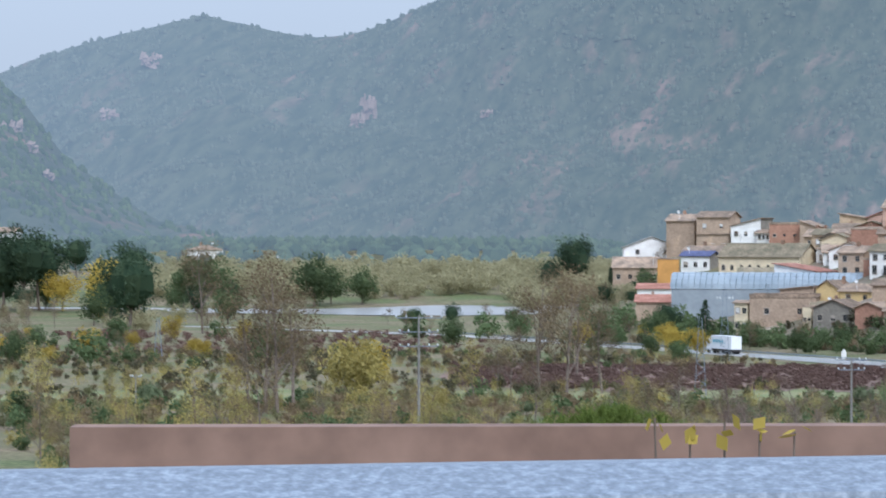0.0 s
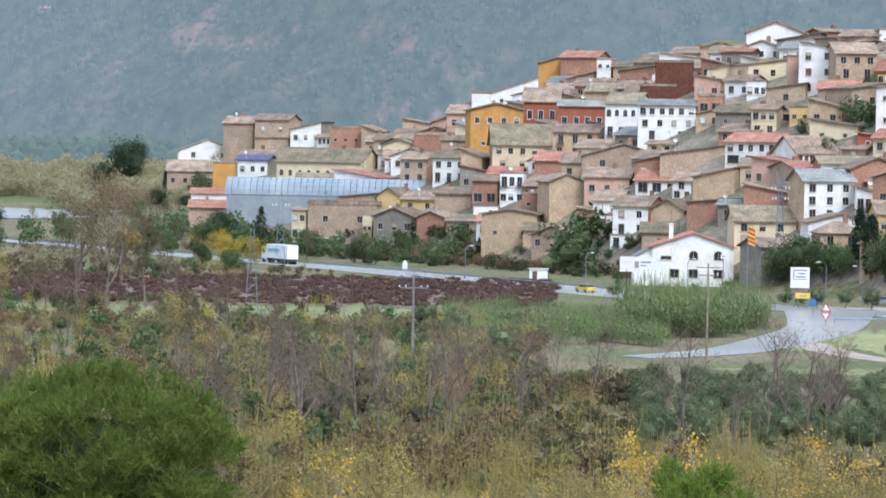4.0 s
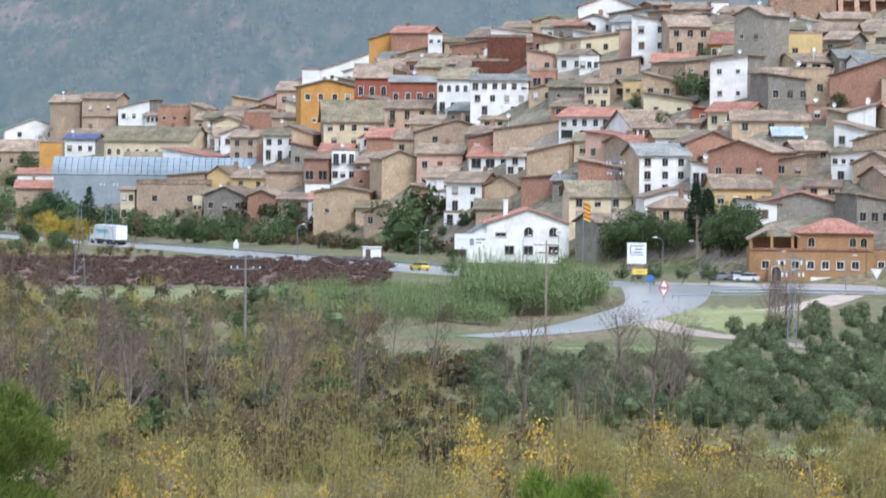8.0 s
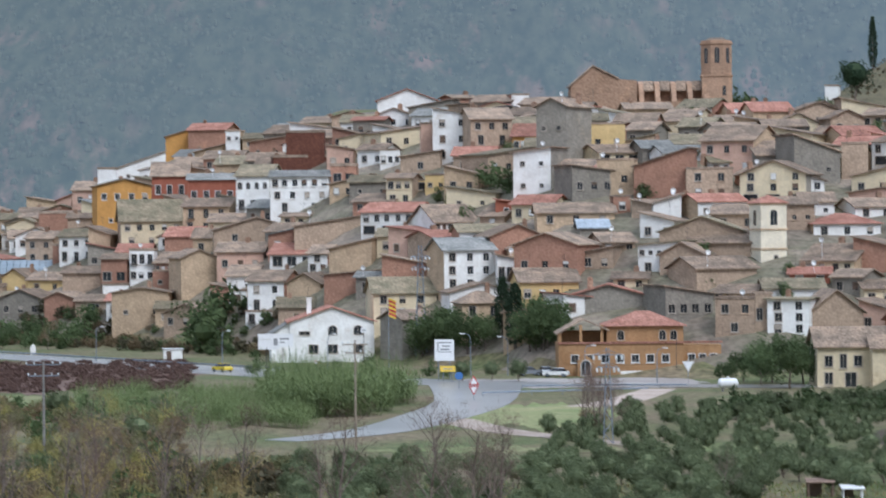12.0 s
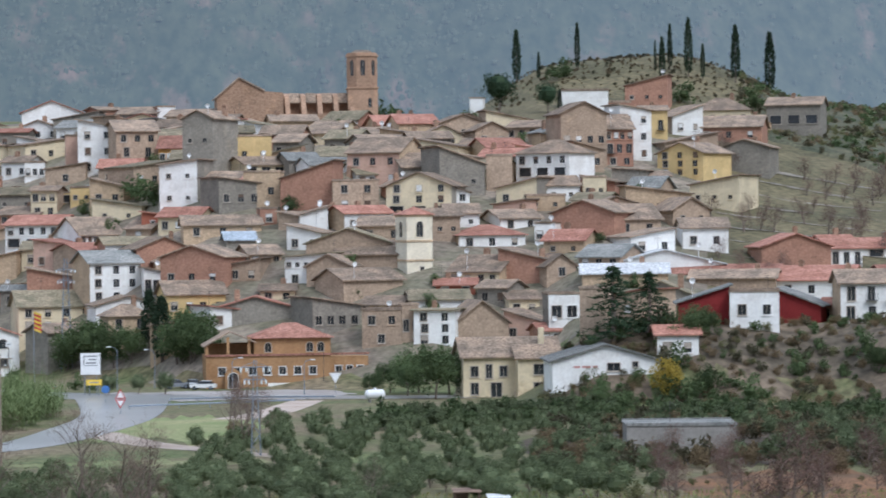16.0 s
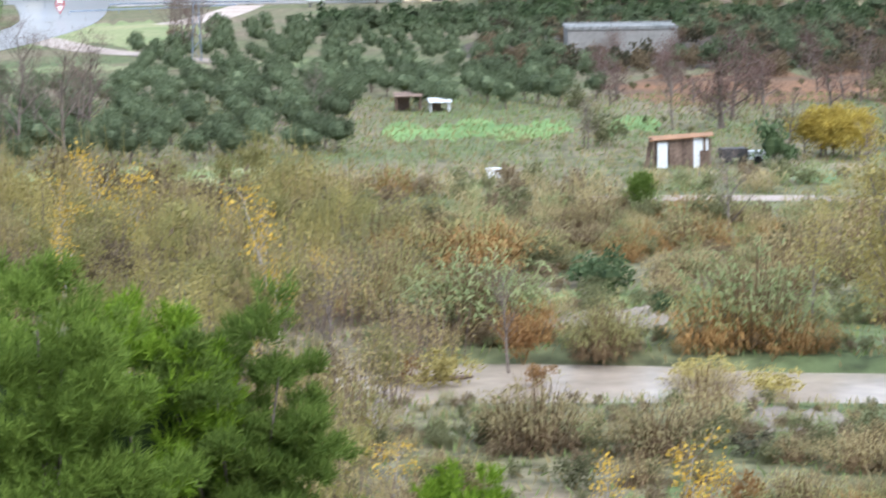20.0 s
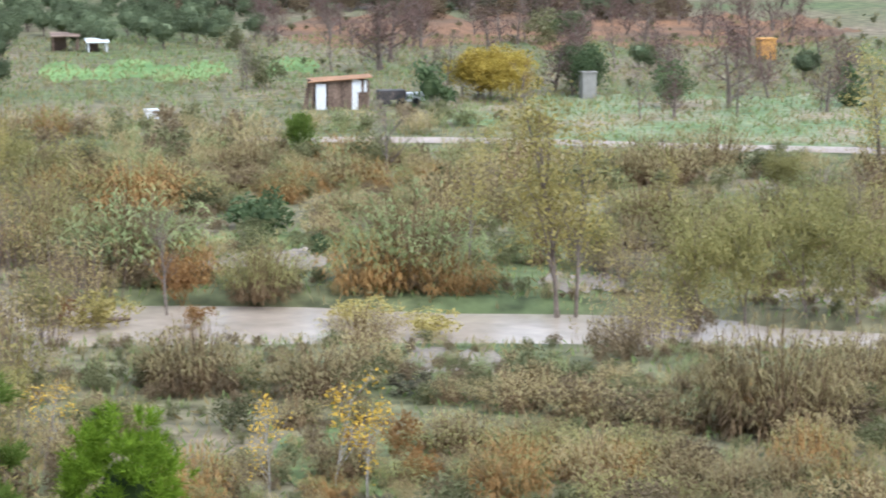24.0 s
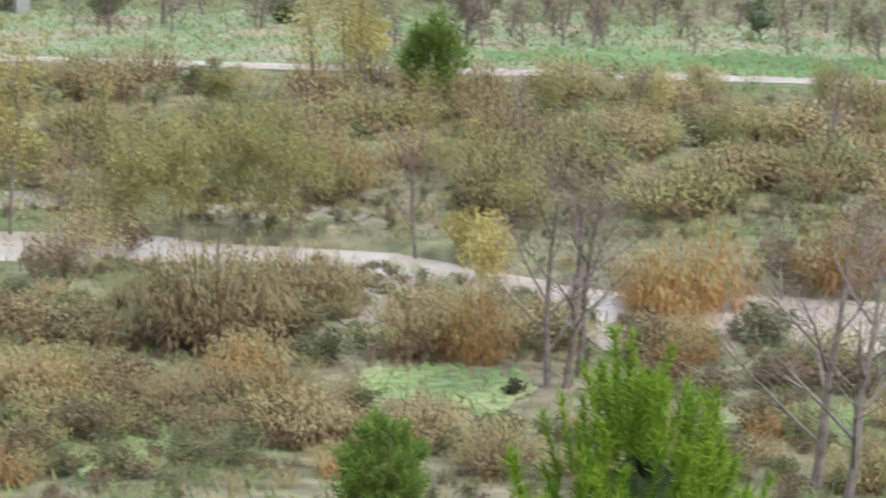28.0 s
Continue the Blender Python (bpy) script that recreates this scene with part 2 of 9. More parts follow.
def ribbon(name, pts, widths, mat, lift=0.1, kind="structure", label="", category="", thick=0.0):
    """A strip along a line of (x, y), smoothed."""
    P = []
    for i in range(len(pts) - 1):
        p0, p1, p2, p3 = (Vector((*pts[max(min(k, len(pts) - 1), 0)], 0)) for k in (i - 1, i, i + 1, i + 2))
        for s in range(8):
            t = s / 8
            q = 0.5 * ((2 * p1) + (p2 - p0) * t + (2 * p0 - 5 * p1 + 4 * p2 - p3) * t * t + (3 * p1 - p0 - 3 * p2 + p3) * t ** 3)
            P.append((q, widths[i] * (1 - t) + widths[i + 1] * t))
    P.append((Vector((*pts[-1], 0)), widths[-1]))
    g = Geo()
    for i, (q, w) in enumerate(P):
        d = (P[min(i + 1, len(P) - 1)][0] - P[max(i - 1, 0)][0]).normalized()
        n = Vector((d.y, -d.x, 0)) * w / 2
        for e in (q - n, q + n):
            g.v.append((e.x, e.y, max(land(e.x, e.y), land(q.x, q.y) - 1.5) + lift))
        if i:
            g.f.append((2 * i - 2, 2 * i - 1, 2 * i + 1, 2 * i))
            g.m.append(0)
    me = g.mesh(name, mat)
    me.flip_normals()
    return tagged(new(name, me), label, category, kind=kind)


ribbon("road", [(-330, 800), (-230, 740), (-160, 662), (-107, 601), (-70, 552), (-46, 522), (-20, 492), (20, 478), (40, 474)],
       [8, 9, 10, 13, 16, 18, 15, 10, 7], M_ASPHALT, 0.05, label="wet grey main road along the foot of the village", category="road")
ribbon("side_road", [(-14, 488), (-13, 440), (-16.5, 409), (-23, 378), (-33, 362)], [15, 11, 10, 8, 5], M_ASPHALT, 0.055,
       label="wet asphalt side road turning off the main road", category="road")
ribbon("farm_track", [(-15, 400), (-8, 378), (-1, 366), (8, 352)], [6, 5, 4, 3], M_TRACK, 0.045, label="pale gravel farm track", category="track")
ribbon("farm_track", [(14, 470), (8, 440), (2, 425)], [5, 6, 5], M_TRACK, 0.045, label="pale gravel farm track", category="track")
ribbon("farm_track", [(28, 213), (44, 209.5), (61, 202), (79.5, 194.5), (105, 184), (150, 166)], [3.4] * 6, M_TRACK, 0.045, label="pale gravel track along the river fields", category="track")


# ---- fields, pavements, terraces ----
def patch(name, az0, az1, r0, r1, mat, lift, label, category, wobble=0.02, seed=1):
    """A field laid on the plain, with an uneven edge."""
    g, n = Geo(), 90
    for i in range(n + 1):
        a = az0 + (az1 - az0) * i / n
        near_end = min(i, n - i) / n
        pinch = (r1 - r0) * 0.5 * (1 - smooth(near_end, 0.0, 0.16)) ** 2
        for r in (pinch + r0 * (1 + wobble * (noise.noise((a * 1.3, seed, 0)) + 0.7 * noise.noise((a * 6.0, seed, 3)))), -pinch + r1 * (1 + wobble * (noise.noise((a * 1.3, seed, 7)) + 0.7 * noise.noise((a * 6.0, seed, 5))))):
            p = polar(a, r)
            g.v.append((p.x, p.y, p.z + lift))
        if i:
            g.f.append((2 * i - 2, 2 * i - 1, 2 * i + 1, 2 * i))
            g.m.append(0)
    me = g.mesh(name, mat)
    me.flip_normals()
    return tagged(new(name, me), label, category, kind="structure")


M_LUSH = material("lush_grass", (0.095, 0.165, 0.048), (0.165, 0.245, 0.08), 0.12, 1.6, 0.9, 0.5, vary=0.2)
M_MEADOW = material("pale_meadow", (0.17, 0.21, 0.08), (0.27, 0.26, 0.13), 0.1, 1.2, 0.9, 0.5, vary=0.2)
M_ROUGH = material("rough_pasture", (0.13, 0.18, 0.075), (0.26, 0.21, 0.135), 0.12, 1.4, 0.9, 0.5, vary=0.25, c=(0.18, 0.21, 0.105))
M_LAWN = material("bank_grass", (0.095, 0.125, 0.045), (0.185, 0.195, 0.085), 0.2, 2.0, 0.9, 0.5, vary=0.25, c=(0.14, 0.18, 0.06))
M_GRAVEL = material("river_gravel", (0.19, 0.155, 0.118), (0.29, 0.24, 0.185), 0.3, 5, 0.9, 0.6, vary=0.25)
M_REDSOIL = material("fallen_leaf_soil", (0.12, 0.075, 0.045), (0.23, 0.115, 0.055), 0.12, 1.4, 0.95, 0.5, vary=0.25)
M_BRUSH = material("dark_brushwood", (0.088, 0.072, 0.052), (0.160, 0.120, 0.084), 0.07, 0.7, 0.95, 0.6, vary=0.3)
M_PAVE = material("pinkish_pavement", (0.27, 0.24, 0.22), (0.36, 0.33, 0.31), 0.1, 1.4, 0.7, 0.1, vary=0.1)
M_DRYWALL = material("dry_stone", (0.19, 0.17, 0.135), (0.27, 0.24, 0.195), 0.4, 3, 0.9, 0.5, vary=0.25)
M_VILLAGE = material("village_earth", (0.17, 0.14, 0.11), (0.26, 0.215, 0.17), 0.06, 0.8, 0.95, 0.5, vary=0.2, c=(0.15, 0.14, 0.095))
sheet("ground", [-13 + 0.5 * i for i in range(45)], [490 + 6 * i for i in range(52)], M_VILLAGE, lambda x, y: land(x, y) + (0.12 if land(x, y) > 0.6 and (x < 60 or y < 680) else -1.2),
      label="trodden earth and rubble between the village houses", category="ground")
sheet("ground", [6.0 + 0.5 * i for i in range(30)], [416 + 4 * i for i in range(11)], M_BRUSH, lambda x, y: land(x, y) + (0.15 if land(x, y) > 0.25 else -1.0),
      label="dark scrubby earth bluff below the eastern houses", category="bank")
patch("field", 4.1, 7.6, 258, 273, M_LUSH, 0.03, "bright green mown field between the trees", "field", 0.03, 2)
patch("field", 8.2, 9.2, 262, 276, M_LUSH, 0.03, "bright green grass strip", "field", 0.03, 8)
patch("field", -4.2, 3.0, 226, 238, M_MEADOW, 0.03, "pale green meadow strip along the river", "field", 0.03, 3)
patch("field", 11, 33, 212, 246, M_ROUGH, 0.03, "pale green orchard meadow", "field", 0.04, 4)
patch("field", 8.0, 19, 290, 326, M_REDSOIL, 0.03, "orchard ground covered with orange fallen leaves", "field", 0.03, 5)
patch("field", 5.2, 16, 334, 398, M_BRUSH, 0.03, "dark brown orchard earth under the bluff", "field", 0.03, 17)
patch("field", 22.5, 33, 214, 226, M_LUSH, 0.06, "bright green grass by the track", "field", 0.02, 12)
patch("field", -3.8, 5.0, 342, 350, M_MEADOW, 0.03, "pale grass strip between olive rows", "field", 0.02, 9)
patch("field", -28, -7.5, 430, 470, M_MEADOW, 0.03, "grey-green meadow strip", "field", 0.03, 6)
patch("field", -3, 1, 385, 432, M_MEADOW, 0.03, "grassy verge beside the side road", "field", 0.04, 15)
M_HILL = material("dry_hillside", (0.110, 0.100, 0.054), (0.185, 0.155, 0.086), 0.05, 0.7, 0.95, 0.5, vary=0.25)
M_VINESOIL = material("vineyard_soil", (0.130, 0.085, 0.068), (0.190, 0.128, 0.102), 0.06, 0.9, 0.95, 0.5, vary=0.2)
sheet("ground", [4.5 + 0.5 * i for i in range(40)], [545 + 8 * i for i in range(46)], M_HILL, lambda x, y: land(x, y) + (0.06 if x >= 60 or y >= 680 else -1.5),
      label="dry olive-brown hillside and knoll", category="hillside")
M_SCRUBHILL = material("scrub_covered_slope", (0.050, 0.056, 0.034), (0.10, 0.095, 0.058), 0.12, 1.0, 0.95, 0.6, vary=0.3)
sheet("ground", [10.0 + 0.25 * i for i in range(52)], [560 + 5 * i for i in range(76)], M_SCRUBHILL,
      lambda x, y: land(x, y) + (0.6 if math.hypot(x, y) > 700 - (math.degrees(math.atan2(x, y)) - 10.6) * 11 + 5 * noise.noise((x * 0.06, y * 0.06, 2)) else -1.8),
      label="dark scrub-covered hillside above the terraces", category="hillside")
patch("field", -18, -6.6, 476, 575, M_VINESOIL, 0.03, "reddish-brown vineyard soil", "field", 0.03, 11)
patch("pavement", -2.4, 2.6, 474, 503, M_PAVE, 0.04, "pale paved forecourt and roundabout before the inn", "pavement", 0.01, 7)
for k in range(9):
    patch("terrace_wall", 8.8 - 0.1 * k, 18.5, 548 + 14 * k, 549.0 + 14 * k, M_DRYWALL, 0.2, "low pale dry-stone terrace edge", "terrace", 0.003, 20 + k)
ribbon("road", [(-440, 925), (-342, 948), (-305, 956), (-280, 958), (-262, 975)], [16, 34, 66, 66, 30], M_ASPHALT, 0.3, label="wet silver-grey road bend in the valley", category="road")

for a0, a1, r0, r1, k in ((6.6, 9.4, 158, 164, 31), (3.0, 4.6, 131, 137, 32), (17.4, 20.6, 148.5, 153, 33), (19.6, 21.6, 124, 133, 34), (13.2, 15.2, 151, 156, 35), (24.5, 27.5, 120, 125.5, 36), (10.6, 12.6, 130, 135.5, 37)):
    patch("gravel_bar", a0, a1, r0, r1, M_GRAVEL, 0.05, "bar of grey-brown river gravel at the water", "gravel bar", 0.012, k)
for a0, a1, r0, r1, k in ((8, 14, 108, 118, 41), (20.2, 23.8, 109, 116, 42), (27, 31, 106, 112, 43), (7, 10.5, 165, 171, 44), (14, 17, 98, 106, 45)):
    patch("lawn", a0, a1, r0, r1, M_LAWN, 0.05, "short bright green grass on the river bank", "grass", 0.03, k)

# ---- mountains far behind ----
def far_material(name, trees, haze, rock, rock_amount, island=False):
    """Woods and crags, a mile of damp air painted over them as bluish glow."""
    m = bpy.data.materials.new(name)
    m.use_nodes = True
    n, l = m.node_tree.nodes, m.node_tree.links
    p = n["Principled BSDF"]
    p.inputs["Roughness"].default_value = 1.0
    p.inputs["Specular IOR Level"].default_value = 0.0
    tc = n.new("ShaderNodeTexCoord")
    mp = n.new("ShaderNodeMapping")
    mp.inputs["Scale"].default_value = (1, 0.12, 0.75)
    l.new(tc.outputs["Object"], mp.inputs[0])

    def tex(scale, detail, lo, hi, ca, cb):
        t = n.new("ShaderNodeTexNoise")
        t.inputs["Scale"].default_value, t.inputs["Detail"].default_value, t.inputs["Roughness"].default_value = scale, detail, 0.62
        l.new(mp.outputs[0], t.inputs["Vector"])
        r = n.new("ShaderNodeValToRGB")
        r.color_ramp.elements[0].position, r.color_ramp.elements[1].position = lo, hi
        r.color_ramp.elements[0].color, r.color_ramp.elements[1].color = (*ca, 1), (*cb, 1)
        l.new(t.outputs["Fac"], r.inputs[0])
        return r.outputs[0]

    def mix(fac, a, b, how="MIX"):
        x = n.new("ShaderNodeMix")
        x.data_type, x.blend_type = "RGBA", how
        l.new(fac, x.inputs["Factor"]) if not isinstance(fac, float) else None
        if isinstance(fac, float):
            x.inputs["Factor"].default_value = fac
        l.new(a, x.inputs["A"])
        l.new(b, x.inputs["B"])
        return x.outputs["Result"]

    col = tex(0.11, 8, 0.36, 0.66, trees[0], trees[1])
    if island:
        geo = n.new("ShaderNodeNewGeometry")
        r = n.new("ShaderNodeValToRGB")
        r.color_ramp.elements[0].color, r.color_ramp.elements[1].color = (*trees[0], 1), (*trees[1], 1)
        l.new(geo.outputs["Random Per Island"], r.inputs[0])
        col = mix(0.6, col, r.outputs[0])
    else:
        broad = tex(0.008, 3, 0.42, 0.62, (0, 0, 0), (1, 1, 1))
        fine = tex(0.045, 10, 0.53, 0.66, (0, 0, 0), (rock_amount,) * 3)
        mask = mix(1.0, broad, fine, "MULTIPLY")
        rk = tex(0.2, 6, 0.35, 0.65, tuple(v * 0.7 for v in rock), tuple(min(v * 1.25, 0.6) for v in rock))
        col = mix(mask, col, rk)
    l.new(col, p.inputs["Base Color"])
    # haze painted as blue emission, its strength ramped from west to east
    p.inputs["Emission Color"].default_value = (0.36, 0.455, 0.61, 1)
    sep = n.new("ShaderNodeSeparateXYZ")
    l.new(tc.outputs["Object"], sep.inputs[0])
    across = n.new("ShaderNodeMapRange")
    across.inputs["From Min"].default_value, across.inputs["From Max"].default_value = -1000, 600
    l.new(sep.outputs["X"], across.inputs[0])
    haze_glow = n.new("ShaderNodeValToRGB")
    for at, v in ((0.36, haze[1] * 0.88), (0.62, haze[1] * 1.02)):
        haze_glow.color_ramp.elements.new(at).color = (v, v, v, 1)
    haze_glow.color_ramp.elements[0].color, haze_glow.color_ramp.elements[3].color = (haze[0],) * 3 + (1,), (haze[1] * 1.3,) * 3 + (1,)
    l.new(across.outputs[0], haze_glow.inputs[0])
    l.new(haze_glow.outputs[0], p.inputs["Emission Strength"])
    return m


WOODS = ((0.034, 0.047, 0.034), (0.066, 0.076, 0.050))
M_MOUNT = far_material("haze_painted_mountain_woods", WOODS, (0.265, 0.185), (0.17, 0.115, 0.09), 0.8)
M_MOUNT_TREES = far_material("haze_painted_mountain_trees", ((0.054, 0.068, 0.049), (0.082, 0.095, 0.066)), (0.265, 0.185), (0.2, 0.15, 0.12), 0.0, True)
M_SPUR = far_material("haze_painted_spur", WOODS, (0.24, 0.18), (0.26, 0.13, 0.09), 0.9)
M_SPUR_TREES = far_material("haze_painted_spur_trees", ((0.022, 0.038, 0.020), (0.075, 0.10, 0.042)), (0.24, 0.18), (0.2, 0.15, 0.12), 0.0, True)
M_CRAG = far_material("haze_painted_pale_crag", ((0.13, 0.095, 0.075), (0.225, 0.17, 0.138)), (0.285, 0.19), (0.2, 0.15, 0.12), 0.0, True)


def mountain(name, az0, az1, r0, r1, crest_az, crest_tan, seed, mat, tree_mat, trees, see, na=260, nr=90, label=""):
    """A wooded mountain side whose crest stands at the given slopes above the eye, with its far trees."""
    def spot(a, s):
        r = r0 + (r1 - r0) * s
        x, y = r * math.sin(radians(a)), r * math.cos(radians(a))
        top = 25 + ramp(a, crest_az, crest_tan) * r1
        h = noise.fractal((x * 0.0035, y * 0.0035, seed), 1.0, 2.0, 4)
        gully = abs(noise.noise((x * 0.009, y * 0.003, seed + 3))) * 2 - 0.6
        z = top * (s ** 1.05) + (h * 75 + gully * 22) * s * (1 - s) * 2.2 + noise.noise((x * 0.04, y * 0.04, seed + 5)) * 2.5
        return x, y, z if s > 0 else -6

    v = [spot(az0 + (az1 - az0) * j / na, i / nr) for i in range(nr + 1) for j in range(na + 1)]
    n = na + 1
    f = [(i * n + j + n, i * n + j + n + 1, i * n + j + 1, i * n + j) for i in range(nr) for j in range(na)]
    me = bpy.data.meshes.new(name)
    me.from_pydata(v, [], f)
    me.polygons.foreach_set("use_smooth", [True] * len(f))
    me.materials.append(mat)
    me.update()
    ob = tagged(new(name, me), label, "mountain", kind="structure")
    rng = random.Random(int(seed * 10))
    v, f = [], []
    while len(f) < trees * 10:
        a, s = rng.uniform(*see), rng.random() ** 0.8
        x, y, z = spot(a, s)
        if noise.noise((x * 0.012, y * 0.005, seed + 8)) + rng.uniform(-0.5, 0.5) < -0.18:
            continue
        w, h, k = rng.uniform(1.2, 3.0), rng.uniform(1.4, 3.8), len(v)
        for zz, ww in ((z - 1.2, w), (z + h * 0.6, w * 0.75)):
            for q in range(5):
                g = q * 1.2566 + rng.uniform(-0.3, 0.3)
                v.append((x + ww * math.cos(g) * rng.uniform(0.7, 1.2), y + ww * math.sin(g), zz + rng.uniform(-0.6, 0.6)))
        v.append((x, y, z + h))
        for q in range(5):
            t = (q + 1) % 5
            f += [(k + q, k + t, k + 5 + t, k + 5 + q), (k + 5 + q, k + 5 + t, k + 10)]
    me = bpy.data.meshes.new("mountain_wood")
    me.from_pydata(v, [], f)
    me.materials.append(tree_mat)
    me.polygons.foreach_set("use_smooth", [True] * len(f))
    me.update()
    tagged(new("mountain_wood", me), "trees covering the mountain side, haze painted as glow", "wood", kind="stuff")
    return ob, spot


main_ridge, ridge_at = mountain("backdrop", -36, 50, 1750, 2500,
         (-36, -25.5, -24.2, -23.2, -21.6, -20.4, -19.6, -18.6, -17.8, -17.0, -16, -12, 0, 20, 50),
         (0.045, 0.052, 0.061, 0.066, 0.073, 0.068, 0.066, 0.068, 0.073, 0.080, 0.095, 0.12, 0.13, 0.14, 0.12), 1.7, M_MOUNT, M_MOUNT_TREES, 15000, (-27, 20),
         label="blue-green wooded mountain with reddish crags, haze painted as glow")
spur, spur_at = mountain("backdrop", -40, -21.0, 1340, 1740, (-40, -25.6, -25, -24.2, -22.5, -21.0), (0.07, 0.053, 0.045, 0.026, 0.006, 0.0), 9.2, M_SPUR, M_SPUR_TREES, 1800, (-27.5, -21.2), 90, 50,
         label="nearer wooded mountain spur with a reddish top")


def crag(x, y, z, wide, tall, seed):
    """Bare rock standing out of the woods: broken upright slabs."""
    rng, g = random.Random(seed), Geo()
    for k in range(26):
        cx, cz = x + rng.uniform(-0.5, 0.5) * wide, z + rng.uniform(-0.1, 0.55) * tall
        w, h = wide * rng.uniform(0.07, 0.18), tall * rng.uniform(0.12, 0.34)
        ring = [(cx + w * math.cos(q * 1.047) * rng.uniform(0.7, 1.2), y + w * math.sin(q * 1.047) * 0.8) for q in range(6)]
        lean = rng.uniform(-0.2, 0.3) * w
        g.prism([(a, b, cz - h * 0.6) for a, b in ring], [(cx + (a - cx) * rng.uniform(0.35, 0.7) + lean, b + 2, cz + h * rng.uniform(0.35, 0.6)) for a, b in ring])
    tagged(new("crag", g.mesh("crag", M_CRAG)), "pale reddish rock crag on the wooded mountain", "crag", kind="structure")


for a, s, w, h, k in ((-18.5, 0.63, 13, 30, 1), (-18.7, 0.54, 9, 16, 2), (-22.5, 0.82, 16, 16, 3), (-23.3, 0.66, 12, 12, 4), (-16.3, 0.58, 9, 7, 6)):
    x, y, z = ridge_at(a, s)
    crag(x, y - 3, z, w, h, k)
for a, s, w, h, k in ((-25.2, 0.86, 12, 10, 20), (-24.9, 0.78, 10, 8, 21), (-24.6, 0.7, 10, 7, 22)):
    x, y, z = spur_at(a, s)
    crag(x, y - 3, z, w, h, k)

# woods on the valley's side, before the mountains, with haze painted as glow
rv, v, f = random.Random(77), [], []
for k in range(1300):
    p = polar(rv.uniform(-27.5, -11.8), rv.uniform(1185, 1740))
    w, h, b = rv.uniform(2.0, 4.6), rv.uniform(3.5, 8.0), len(v)
    for zz, ww in ((p.z + h * 0.2, w), (p.z + h * 0.7, w * 0.75)):
        for q in range(5):
            a = q * 1.2566 + rv.uniform(-0.3, 0.3)
            v.append((p.x + ww * math.cos(a) * rv.uniform(0.7, 1.2), p.y + ww * math.sin(a), zz + rv.uniform(-0.7, 0.7)))
    v.append((p.x, p.y, p.z + h))
    for q in range(5):
        t = (q + 1) % 5
        f += [(b + q, b + t, b + 5 + t, b + 5 + q), (b + 5 + q, b + 5 + t, b + 10)]
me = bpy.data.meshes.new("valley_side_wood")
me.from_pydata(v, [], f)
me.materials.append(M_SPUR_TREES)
tagged(new("valley_side_wood", me), "dark green woods on the valley side, haze painted as glow", "wood", kind="stuff")
# ---- the village: materials ----
def plaster(name, c, vary=0.1, rubble=0.0):
    """Rendered or rubble wall: broad weathering, patches where the coat has gone, grain of stones or bricks."""
    m = material("wall_" + name, tuple(v * 0.86 for v in c), tuple(min(v * 1.06, 0.88) for v in c), 0.35, 2.2, 0.9, 0.1, vary=vary * 0.5, spec=0.15)
    n, l = m.node_tree.nodes, m.node_tree.links
    p = n["Principled BSDF"]
    base = p.inputs["Base Color"].links[0].from_socket
    tc = n.new("ShaderNodeTexCoord")
    worn = n.new("ShaderNodeTexNoise")
    worn.inputs["Scale"].default_value, worn.inputs["Detail"].default_value, worn.inputs["Roughness"].default_value = 0.22, 6, 0.7
    l.new(tc.outputs["Object"], worn.inputs["Vector"])
    r = n.new("ShaderNodeValToRGB")
    r.color_ramp.elements[0].position, r.color_ramp.elements[1].position = 0.54, 0.66
    r.color_ramp.elements[0].color, r.color_ramp.elements[1].color = (1, 1, 1, 1), (0.80, 0.75, 0.70, 1) if rubble == 0 else (1.18, 1.14, 1.08, 1)
    l.new(worn.outputs["Fac"], r.inputs[0])
    x = n.new("ShaderNodeMix")
    x.data_type, x.blend_type = "RGBA", "MULTIPLY"
    x.inputs["Factor"].default_value = 1.0
    l.new(base, x.inputs["A"])
    l.new(r.outputs[0], x.inputs["B"])
    out = x.outputs["Result"]
    if rubble:
        vo = n.new("ShaderNodeTexVoronoi")
        vo.inputs["Scale"].default_value = 3.2
        l.new(tc.outputs["Object"], vo.inputs["Vector"])
        g = n.new("ShaderNodeSeparateColor")
        l.new(vo.outputs["Color"], g.inputs[0])
        k = n.new("ShaderNodeMapRange")
        k.inputs["To Min"].default_value, k.inputs["To Max"].default_value = 1 - rubble, 1 + rubble
        l.new(g.outputs[0], k.inputs[0])
        hs = n.new("ShaderNodeHueSaturation")
        l.new(k.outputs[0], hs.inputs["Value"])
        l.new(out, hs.inputs["Color"])
        out = hs.outputs[0]
    l.new(out, p.inputs["Base Color"])
    return m


